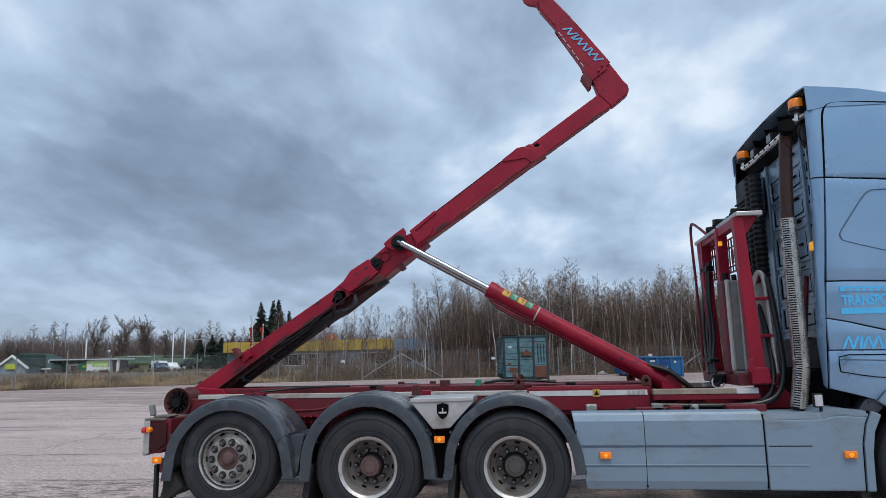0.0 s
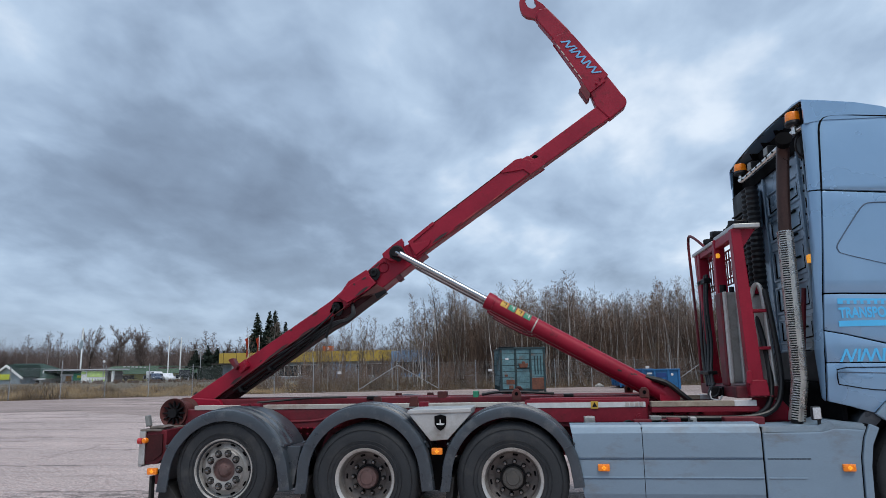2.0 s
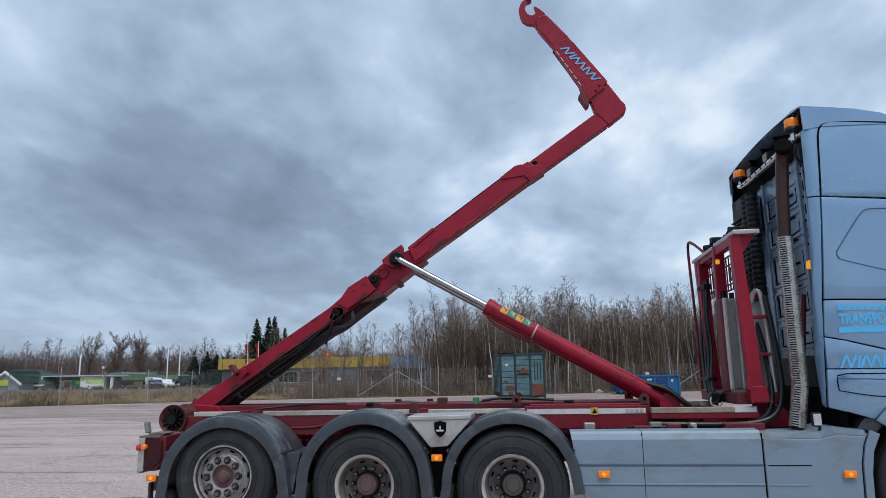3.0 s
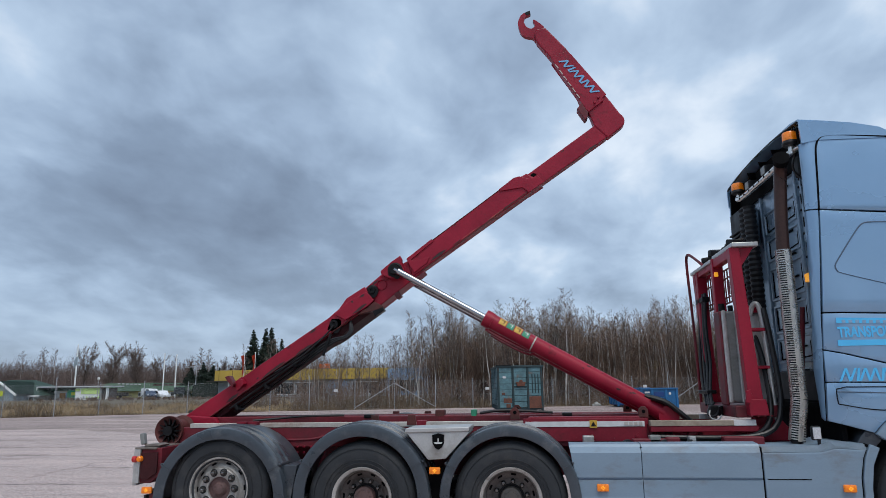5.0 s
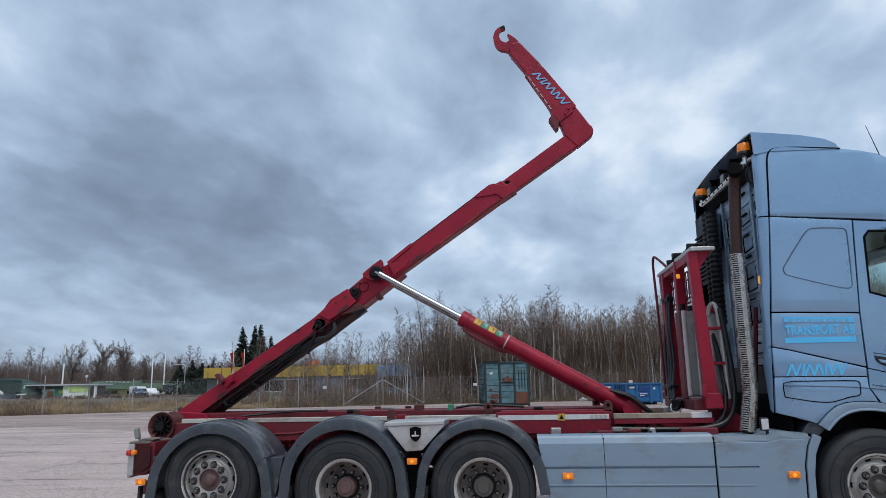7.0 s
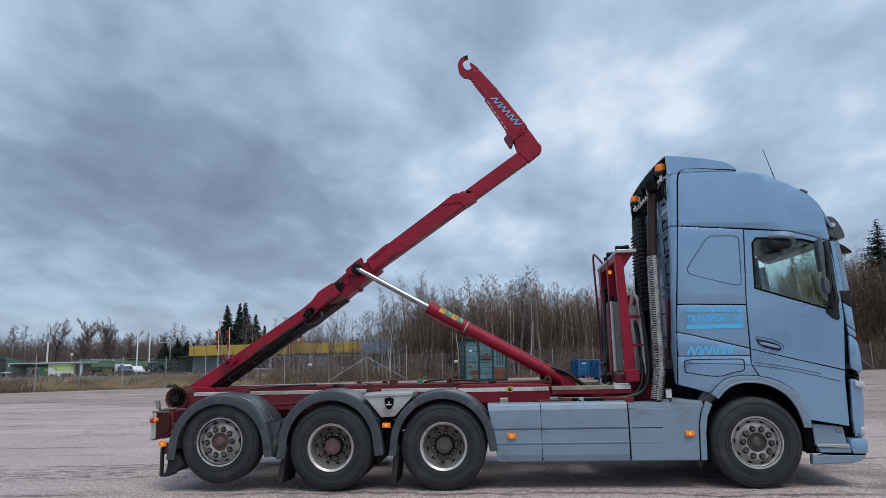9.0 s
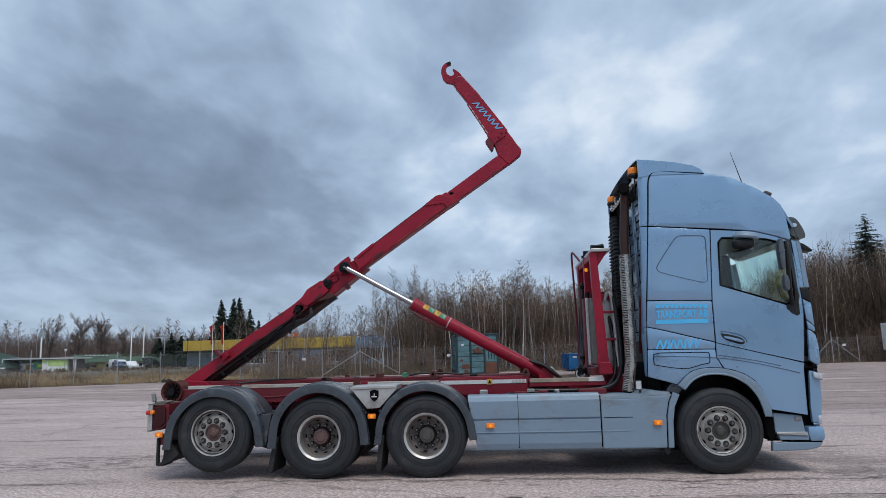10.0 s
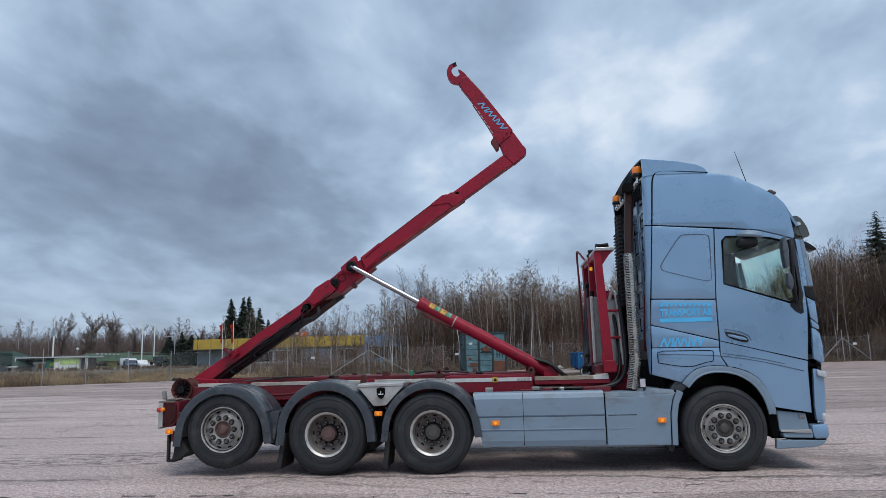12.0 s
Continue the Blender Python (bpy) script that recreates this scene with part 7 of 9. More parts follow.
def grow(h, rng, spread=1.6, start=0.28, nb=34, r=0.06, up=0.75, twigs=6, fork=0.0, twig_r=0.006, curve=0.14, wild=0.3, rounded=False):
    """A bare broad-leaved tree: rows of sticks for trunk and limbs, and for twigs; h is its height to the last twig."""
    limbs, fine = [], []
    n = 9
    pts = [np.zeros(3)]
    lean = rng.normal(0, 0.03, 2)
    top = 0.62 if rounded else 1.0
    for i in range(n):
        lean = lean + rng.normal(0, 0.03 if not rounded else 0.06, 2)
        pts.append(pts[-1] + np.array([lean[0], lean[1], 1.0]) * h * top / n)
    rad = [r * (1 - i / n) ** 0.85 + 0.007 for i in range(n + 1)]
    for i in range(n):
        limbs.append([*pts[i], *pts[i + 1], rad[i], rad[i + 1]])

    def side(p, length, rr, depth):
        a = rng.uniform(0, 2 * math.pi)
        el = up + rng.normal(0, 0.18)
        d = np.array([math.cos(a) * math.cos(el), math.sin(a) * math.cos(el), math.sin(el)])
        q = p
        m = 3
        for j in range(m):
            d = d + np.array([0, 0, curve]) + rng.normal(0, 0.11, 3)
            d /= np.linalg.norm(d)
            e = q + d * length / m
            limbs.append([*q, *e, rr * (1 - j / m) + 0.004, rr * (1 - (j + 1) / m) + 0.004])
            for _ in range(twigs // 2 if j == 0 else twigs):
                s = q + (e - q) * rng.uniform(0, 1)
                td = d + rng.normal(0, wild, 3) + np.array([0, 0, 0.12])
                td /= np.linalg.norm(td)
                tl = length * rng.uniform(0.16, 0.42)
                te = s + td * tl
                fine.append([*s, *te, twig_r, twig_r * 0.5])
                for _ in range(2):
                    s2 = s + td * tl * rng.uniform(0.3, 0.9)
                    t2 = td + rng.normal(0, wild, 3)
                    t2 /= np.linalg.norm(t2)
                    fine.append([*s2, *(s2 + t2 * tl * 0.6), twig_r * 0.7, twig_r * 0.4])
            q = e
            if depth and j < m - 1:
                side(q, length * 0.6, rr * 0.6, depth - 1)

    for k in range(nb):
        f = start + (0.98 - start) * (k + rng.uniform(0, 1)) / nb
        i = min(int(f * n), n - 1)
        t = f * n - i
        p = pts[i] * (1 - t) + pts[i + 1] * t
        g = (f - start) / (1 - start)
        ln = 0.75 + 0.35 * g if rounded else 0.22 + 0.95 * (1 - g) ** 0.8 * min(1.0, 0.5 + 2 * g)
        side(p, spread * ln * rng.uniform(0.7, 1.15), rad[i] * (0.5 if rounded else 0.22), 1 if fork and rng.uniform() < fork else 0)
    limbs, fine = np.array(limbs), np.array(fine)
    k = h / fine[:, 5].max()
    limbs[:, :6] *= k
    fine[:, :6] *= k
    return limbs, fine


def grow_pair(name, args, bark, twigmat, seed):
    rng = np.random.default_rng(seed)
    limbs, fine = grow(rng=rng, **args)
    big = 9 if not args.get("rounded") else 60
    v1, q1 = sticks(limbs[:big], 5)
    v2, q2 = sticks(np.concatenate([limbs[big:], fine]) * np.array([1, 1, 1, 1, 1, 1, 1.25, 1.25]), 1)
    return mesh_from("trunk", v1, q1, [bark]), mesh_from("crown", v2, q2, [twigmat]), limbs, fine


BIRCH = [grow_pair("birch", dict(h=10.0, spread=1.25 + 0.2 * (k % 3), nb=50, r=0.045 + 0.01 * (k % 3), up=0.6, twigs=4, start=0.32 + 0.05 * (k % 4), fork=0.1, twig_r=0.0056, curve=0.10, wild=0.55), BARKBIRCH if k % 4 else BARKDARK, TWIG if k % 2 else TWIGGREY, 100 + k) for k in range(8)]
BROAD = [grow_pair("broad", dict(h=9.0, spread=2.1, nb=22, r=0.11, up=0.95, twigs=15, start=0.34, fork=0.9, twig_r=0.0085, curve=0.03, wild=0.5, rounded=True), BARKDARK, TWIGFAR, 200 + k) for k in range(5)]


FARBIRCH = [grow_pair("birch", dict(h=10.0, spread=1.9, nb=46, r=0.07, up=0.55, twigs=5, start=0.26, fork=0.15, twig_r=0.013, curve=0.08, wild=0.65), BARKBIRCH, TWIGFAR, 150 + k) for k in range(3)]


def bare_tree(meshes, x, y, scale, turn, label, category="tree", group=""):
    tr = thing("bare_tree", label, category, group, (x, y, ground_z(x, y) - 0.05))
    tr.rotation_euler, tr.scale = (0, 0, turn), (scale, scale, scale)
    for nm, me in (("trunk", meshes[0]), ("crown", meshes[1])):
        o = new(nm, me)
        o.parent = tr
    return tr


rng = np.random.default_rng(7)


def bearing(x, y):
    """Sideways run for each metre of depth, seen from the yard's near side."""
    return (x - 2.0) / (y + 7.5)


def wood_height(x, d=6.0):
    """Height of the wood along x, d behind the fence: low before the shops, a gap, then the tall end."""
    if x < -8:
        return 5.0 + 0.15 * (x + 22)
    if x < -5:
        return 7.2 + 0.7 * (x + 8)
    b = bearing(x, fence_y(x) + d)
    h = 8.5 + 0.4 * math.sin(x * 0.55) + 0.3 * math.sin(x * 1.7 + 1)
    if b > 0.27:
        h -= 1.6 * min(1.0, (b - 0.27) / 0.04)
    return h + 3.9 * min(1.0, max(0.0, (b - 0.385) / 0.05))


count = 0
while count < 215:
    x = rng.uniform(-21, 44)
    d = rng.uniform(1.0, 12.0)
    if x < -8 and rng.uniform() < 0.7:
        continue
    h = wood_height(x, d) * rng.uniform(0.74, 1.0)
    k = int(rng.integers(0, 8))
    bare_tree(BIRCH[k], x, fence_y(x) + d, h / 10.0, rng.uniform(0, 6.28), "slender bare birch tree at the wood's edge", "tree", "birches behind the fence")
    count += 1


for _ in range(34):
    x = rng.uniform(-19, -8)
    bare_tree(BIRCH[int(rng.integers(0, 8))], x, fence_y(x) + rng.uniform(1.5, 16), rng.uniform(0.3, 0.55), rng.uniform(0, 6.28), "thin bare sapling before the yellow hall", "tree", "saplings behind the fence")


def stand(name, n, place, source, label, bark, twig, keep=1.0, thick=1.6, cap=1.3):
    """Many trees beyond counting, joined into one object."""
    V, Q, M = [], [], []
    off = 0
    for _ in range(n):
        x, y, s = place()
        a = rng.uniform(0, 6.28)
        _, _, limbs, fine = source[int(rng.integers(0, len(source)))]
        if keep < 1:
            fine = fine[rng.uniform(size=len(fine)) < keep]
        R = np.array([[math.cos(a), -math.sin(a), 0], [math.sin(a), math.cos(a), 0], [0, 0, 1]]) * s
        z = ground_z(x, y) - 0.05
        limbs_ = limbs[9:]
        for rows, mi, sides in ((limbs[:9], 0, 3), (limbs_, 1, 1), (fine, 1, 1)):
            if not len(rows):
                continue
            v, q = sticks(np.concatenate([rows[:, :3] @ R.T + [x, y, z], rows[:, 3:6] @ R.T + [x, y, z], rows[:, 6:] * (s if mi == 0 else s if rows is limbs_ else min(max(s, 1.0), cap) * thick)], 1), sides)
            if sides > 1:
                q = np.concatenate([q[:, :3], q[:, [0, 2, 3]]])
            V.append(v)
            Q.append(q + off)
            M.append(np.full(len(q), mi))
            off += len(v)
    ob = new(name, mesh_from(name, np.concatenate(V), np.concatenate(Q), [bark, twig], np.concatenate(M)))
    tagged(ob, label, "woodland", "", "stuff")
    return ob


def deep_wood():
    x = rng.uniform(-9, 48) if rng.uniform() < 0.66 else rng.uniform(23, 62)
    d = 5 + (34 if x > 23 else 42) * rng.uniform() ** 1.3
    if bearing(x, fence_y(x) + d) < -0.15:
        x += 12
    return x, fence_y(x) + d, wood_height(x, d) * rng.uniform(0.8, 1.0) / 10.0 * (1 + (d * 0.004 if x < 18 else 0))


stand("woodland", 1120, deep_wood, BIRCH, "dense bare brown birch wood behind the fence", BARKBIRCH, TWIG, 0.30, 1.9)


def tall_end():
    x = rng.uniform(28, 58)
    d = rng.uniform(2, 22)
    b = bearing(x, fence_y(x) + d)
    if b < 0.41:
        x += 9
    return x, fence_y(x) + d, rng.uniform(2.2, 4.8)


def grow_shrub(seed):
    """A leafless bush: many stems from one foot."""
    r = np.random.default_rng(seed)
    rows = []
    for _ in range(16):
        p = np.array([r.normal(0, 0.12), r.normal(0, 0.12), 0.0])
        d = np.array([r.normal(0, 0.2), r.normal(0, 0.2), 1.0])
        for j in range(4):
            d = d + r.normal(0, 0.09, 3)
            e = p + d / np.linalg.norm(d) * r.uniform(0.3, 0.6)
            rows.append([*p, *e, 0.0095 - 0.002 * j, 0.0075 - 0.002 * j])
            for _ in range(2):
                t = p + (e - p) * r.uniform()
                rows.append([*t, *(t + (d + r.normal(0, 0.38, 3)) * r.uniform(0.15, 0.5)), 0.005, 0.003])
            p = e
    rows = np.array(rows)
    return None, None, rows[:9], rows[9:]


SHRUB = [grow_shrub(500 + k) for k in range(6)]


def brush():
    x = rng.uniform(-18.5, 48) if rng.uniform() < 0.7 else rng.uniform(24, 46)
    if x < -6.5 and rng.uniform() < 0.4:
        x += 22
    d = 0.8 + 26 * rng.uniform() ** 1.3
    return x, fence_y(x) + d, rng.uniform(0.5, 1.5) * (1.0 if x < -6 else 1 + min(d, 14) * 0.11)


stand("undergrowth", 1200, brush, SHRUB, "brown leafless undergrowth and saplings behind the fence", TWIG, TWIG, 1.0, 1.5)


def thicket():
    x = rng.uniform(-9, 54)
    d = rng.uniform(4, 30)
    if bearing(x, fence_y(x) + d) < -0.145:
        x += 40
    return x, fence_y(x) + d, min(rng.uniform(1.6, 4.6), 0.42 * wood_height(x, d)) * (1.0 if x > 23 else 0.85)


# bushes in the darkened brown give the wood its shaded depth
stand("thicket", 1500, thicket, SHRUB, "dense thicket inside the wood, shade in its colour", TWIGSHADE, TWIGSHADE, 1.0, 1.7)


stand("saplings", 700, tall_end, SHRUB, "crowded brown saplings in the wood's tall end", TWIGSHADE, TWIGSHADE, 1.0, 1.7, 1.6)


def verge():
    x = rng.uniform(-78, -30)
    return x, rng.uniform(92, 104), rng.uniform(0.14, 0.34)


stand("verge_bushes", 260, verge, SHRUB, "low brown bushes along the road before the buildings", TWIG, TWIG, 1.0, 2.6)


def far_row():
    x = rng.uniform(-190, -22)
    y = rng.uniform(172, 235)
    return x, y, (5.0 + 0.9 * noise.noise((x * 0.06, 3, 0)) + (0.6 if x < -120 else 0.0)) * rng.uniform(0.62, 1.0)


stand("far_woodland", 900, far_row, SHRUB, "distant dark brown woodland beyond the buildings", TWIGFAR, TWIGFAR, 1.0, 2.0, 3.0)
for x, y, h, kind in ((-80.2, 90, 5.4, 1), (-78.5, 92, 5.2, 1), (-76.8, 91, 7.4, 0), (-75.3, 93, 7.5, 0), (-73.4, 91, 7.9, 0), (-71.8, 92, 7.8, 0), (-69.5, 93, 6.6, 0), (-66.0, 91, 8.7, 1), (-64.2, 94, 7.0, 1),
                      (-61.2, 91, 8.7, 1), (-59.4, 94, 8.0, 1), (-57.6, 91, 8.8, 1), (-54.6, 91, 6.6, 1), (-52.5, 93, 6.3, 0), (-50.0, 92, 6.2, 1), (-48.4, 92, 7.4, 0), (-46.6, 93, 7.2, 0), (-44.5, 92, 6.0, 1), (-43.5, 94, 6.4, 0), (-41.5, 93, 5.6, 1),
                      (-33, 96, 5.8, 0), (-31, 98, 6.2, 0), (-28.5, 97, 5.6, 0), (-26, 92, 6.0, 0), (-23, 94, 5.2, 0)):
    x, y, _ = away(x, y)
    if kind:
        bare_tree(BROAD[int(rng.integers(0, 5))], x, y, FAR * h / 9.0, rng.uniform(0, 6.28), "wide-crowned bare tree behind low green buildings", "tree", "bare trees behind the buildings")
    else:
        bare_tree(FARBIRCH[int(rng.integers(0, 3))], x, y, FAR * h / 10.0, rng.uniform(0, 6.28), "slim pale bare birch behind the buildings", "tree", "bare trees behind the buildings")


# spruces --------------------------------------------------------------------
def spruce(x, y, h, w, seed, label="dark green spruce rising above bare trees", fine=1.0):
    r = np.random.default_rng(seed)
    tr = thing("spruce", label, "conifer", "", (x, y, ground_z(x, y) - 0.05))
    v, q = sticks([[0, 0, 0, 0, 0, h, 0.02 * h, 0.01]], 8)
    o = new("trunk", mesh_from("trunk", v, q, [BARKDARK]))
    o.parent = tr
    V, Q, off = [], [], 0
    z = 0.10 * h
    step = 0.02 * h + 0.03
    while z < h * 0.99:
        f = 1 - z / h
        ln = w * (0.03 + 0.97 * f ** 0.9)
        nbr = int((9 + 6 * f) * (1.0 if fine == 1 else 1.6))
        for k in range(nbr):
            a = r.uniform(0, 6.28)
            zb = z + r.uniform(-0.9, 0.9) * step
            L = ln * (r.uniform(0.72, 1.12) if fine == 1 else r.uniform(0.5, 1.12))
            n_ = max(3, int(L / (0.16 * max(1.0, h / 9) * fine)))
            for j in range(n_):
                t = (j + 0.6) / n_
                droop = -0.25 * L * t + 0.12 * L * t * t
                c = np.array([math.cos(a) * L * t, math.sin(a) * L * t, zb + droop])
                for _ in range(2):
                    s = (0.11 + 0.10 * (1 - t) + 0.06 * r.uniform()) * max(1.0, h / 9) * (0.3 + 0.7 * min(1.0, 1.6 * f)) * fine
                    dv = np.array([math.cos(a + r.normal(0, 0.8)), math.sin(a + r.normal(0, 0.8)), r.normal(-0.55, 0.4)]) * s * 2.1
                    sd = np.array([-math.sin(a), math.cos(a), r.normal(0, 0.9)]) * s * 0.75
                    V += [c - sd, c + sd, c + dv + sd * 0.3, c + dv - sd * 0.3]
                    Q.append([off, off + 1, off + 2, off + 3])
                    off += 4
        z += 0.02 * h + 0.03
    o = new("crown", mesh_from("crown", V, Q, [NEEDLE]))
    o.parent = tr
    return tr


for k, (x, y, h, w) in enumerate(((-39.7, 92, 9.9, 1.35), (-38.2, 93, 10.1, 1.25), (-36.9, 92, 10.2, 1.4), (-35.4, 92.5, 8.3, 1.2), (-34.2, 93, 6.6, 0.9))):
    x, y, _ = away(x, y)
    spruce(x, y, h * FAR, w * FAR * 1.9, 300 + k)
spruce(37.6, 58.0, 13.6, 6.4, 320, "tall dark spruce among bare trees", 0.45)
spruce(33.0, 66.0, 11.6, 3.6, 321, "tall dark spruce among bare trees", 0.45)
for k, (x, y, h, w) in enumerate(((-40.6, 75, 6.4, 3.4), (-39.5, 76, 7.4, 3.8), (-38.2, 76, 6.8, 3.6), (-36.9, 75, 6.2, 3.4), (-35.8, 76, 6.0, 3.4))):
    spruce(*away(x, y)[:2], h, w, 322 + k, "small round dark conifer by the buildings")


# saplings that still hold a few yellow leaves
def leafy(x, d, h, seed):
    tr = bare_tree(BIRCH[seed % 8], x, fence_y(x) + d, h / 10.0, seed, "bare sapling with last yellow leaves", "tree")
    r = np.random.default_rng(seed)
    V, Q = [], []
    for i in range(190):
        c = np.array([r.normal(0, 0.9), r.normal(0, 0.9), 10 * r.uniform(0.45, 0.8)])
        a, b = r.normal(0, 0.045, 3), r.normal(0, 0.045, 3)
        V += [c - a, c - b, c + a, c + b]
        Q.append([4 * i, 4 * i + 1, 4 * i + 2, 4 * i + 3])
    o = new("leaves", mesh_from("leaves", V, Q, [YLEAF]))
    o.parent = tr
    o["kind"] = "stuff"


for k, (x, d, h) in enumerate(((28.2, 2.0, 10.0), (29.9, 1.5, 8.2), (-7.2, 2.0, 4.8), (-5.2, 2.6, 5.0), (15.5, 2.0, 4.0), (17.0, 3.0, 3.6), (11.0, 2.0, 4.2))):
    leafy(x, d, h, 40 + k)


# dry grass -----------------------------------------------------------------
def grass(name, n, place, hmin, hmax, mat, label, width=0.02):
    r = np.random.default_rng(len(name) + n)
    P = np.array([place(r) for _ in range(n)])
    a = r.uniform(0, 2 * math.pi, n)
    h = r.uniform(hmin, hmax, n) * np.array([0.45 + 1.3 * max(0.0, 0.5 + noise.noise((x * 0.45, y * 0.3, 2))) for x, y in P])
    z = np.array([ground_z(x, y) for x, y in P]) - 0.02
    side = np.stack([np.cos(a), np.sin(a), np.zeros(n)], 1) * width
    base = np.stack([P[:, 0], P[:, 1], z], 1)
    bend = np.stack([r.normal(0, 0.42, n), r.normal(0, 0.42, n), np.ones(n)], 1) * h[:, None]
    v = np.stack([base - side, base + side, base + bend], 1).reshape(-1, 3)
    ob = new(name, mesh_from(name, v, np.arange(3 * n).reshape(-1, 3), [mat]))
    tagged(ob, label, "grass", "", "stuff")


def tuft_place(x0, x1, d0, d1, seed):
    rr = np.random.default_rng(seed)
    C = [(rr.uniform(x0, x1), abs(rr.normal(0, 1)) * (d1 - d0) * 0.5 + d0) for _ in range(1400)]

    def f(r):
        cx, cd = C[int(r.integers(0, len(C)))]
        x = cx + r.normal(0, 0.35)
        return x, fence_y(x) + max(cd + r.normal(0, 0.3), 0.15)
    return f


grass("dry_grass", 85000, tuft_place(-62, -16, 0.3, 9, 1), 0.15, 0.52, DRYGRASS, "tall dry straw-coloured grass behind the fence")
grass("weeds", 60000, tuft_place(-62, 60, 0.2, 14, 2), 0.2, 0.8, WEED, "brown and green weeds behind the fence")
grass("fence_grass", 16000, lambda r: (lambda x: (x, fence_y(x) + r.normal(0, 0.22)))(r.uniform(-60, 45)), 0.05, 0.28, WEED, "rough grass along the fence foot", 0.012)


# ---- fence -----------------------------------------------------------------
fence = thing("chain_link_fence", "grey chain-link fence with galvanised posts round the yard", "fence", "", (0, 45, 0))
POSTS = [-43.2, -40.8, -38.4, -36.0, -33.6, -31.2, -28.72, -26.5, -24.2, -21.8, -19.5, -16.72, -14.1, -11.0, -8.26, -5.34, -2.66, 0.2, 3.16, 5.88, 9.13, 11.8, 14.41, 17.2, 20.0, 22.9, 25.8, 28.68, 30.71, 33.4, 36.2, 39.0]
STRIPED = {1, 3, 5, 7, 9, 11, 13, 14, 16, 18, 20}
for k, x in enumerate(POSTS):
    y = fence_y(x)
    if k in STRIPED:
        bm = box(x - 0.03, x + 0.03, y - 0.02, y + 0.02, -0.05, 2.12, 0.004)
        p = part("post", bm, GALV, fence, "perforated grey steel post")
        holes = bmesh.new()
        for j in range(16):
            box(x - 0.018, x + 0.018, y - 0.026, y - 0.018, 0.12 + j * 0.125, 0.18 + j * 0.125, bm=holes)
        part("punched_holes", holes, BLACK, p)["kind"] = "stuff"
    else:
        part("post", rod((x, y, -0.05), (x, y, 2.2 + (0.25 if k % 3 == 0 else 0)), 0.03, seg=10), GALV, fence, "", True)
for c, a, b in ((-8.26, -11.0, -5.34), (28.68, 26.9, 30.71), (14.41, 11.8, 17.2)):
    for e in (a, b):
        part("brace", rod((c, fence_y(c) - 0.03, 1.85), (e, fence_y(e) - 0.03, 0.12), 0.024, seg=8), GALV, fence, "", True)
for x in (-12.3, -1.6, 10.1, 29.6, 20.5):
    y = fence_y(x) - 0.03
    part("sign_plate", box(x - 0.14, x + 0.14, y - 0.006, y, 1.28, 1.46, 0.002), SIGNWHITE, fence, "small white sign plate")
segs = []
for (xa, ya), (xb, yb) in zip(FENCE[1:], FENCE[2:]):
    L = math.hypot(xb - xa, yb - ya)
    ux, uy = (xb - xa) / L, (yb - ya) / L
    n = int(L / 0.085)
    for k in range(n):
        s = k * 0.085
        for sgn in (1, -1):
            e = s + sgn * 1.95
            za, zb = 0.03, 1.98
            if e < 0:
                zb, e = 0.03 + s, 0
            if e > L:
                zb, e = 0.03 + (L - s), L
            segs.append([xa + ux * s, ya + uy * s, za, xa + ux * e, ya + uy * e, zb, 0.0015, 0.0015])
    for z in (0.05, 1.0, 1.98):
        segs.append([xa, ya, z, xb, yb, z, 0.003, 0.003])
v, q = sticks(segs, 3)
net = new("wire_mesh", mesh_from("wire_mesh", v, q, [GALV]))
net.parent, net.matrix_parent_inverse = fence, fence.matrix_basis.inverted()
net["kind"] = "stuff"


# ---- container and skips in the yard --------------------------------------------
TEAL = material("faded_teal_container_paint", (0.09, 0.185, 0.21), 0.6, 0, 0.35, 2.2, 14, 0.002, (0.16, 0.075, 0.04), 0.16, 1.4)
TEALDARK = material("dark_teal_rib_and_gap_shade", (0.014, 0.036, 0.042), 0.65, 0, 0.25, 1.5, 14, 0.002, (0.10, 0.05, 0.03), 0.3, 1.3)
RUST = material("orange_brown_rust", (0.13, 0.052, 0.034), 0.85, 0, 0.4, 2.5, 20, 0.002)
SKIPBLUE = material("strong_blue_skip_paint", (0.012, 0.115, 0.28), 0.5, 0, 0.15, 1.2, 14, 0.001, (0.02, 0.03, 0.06), 0.25, 1.5)


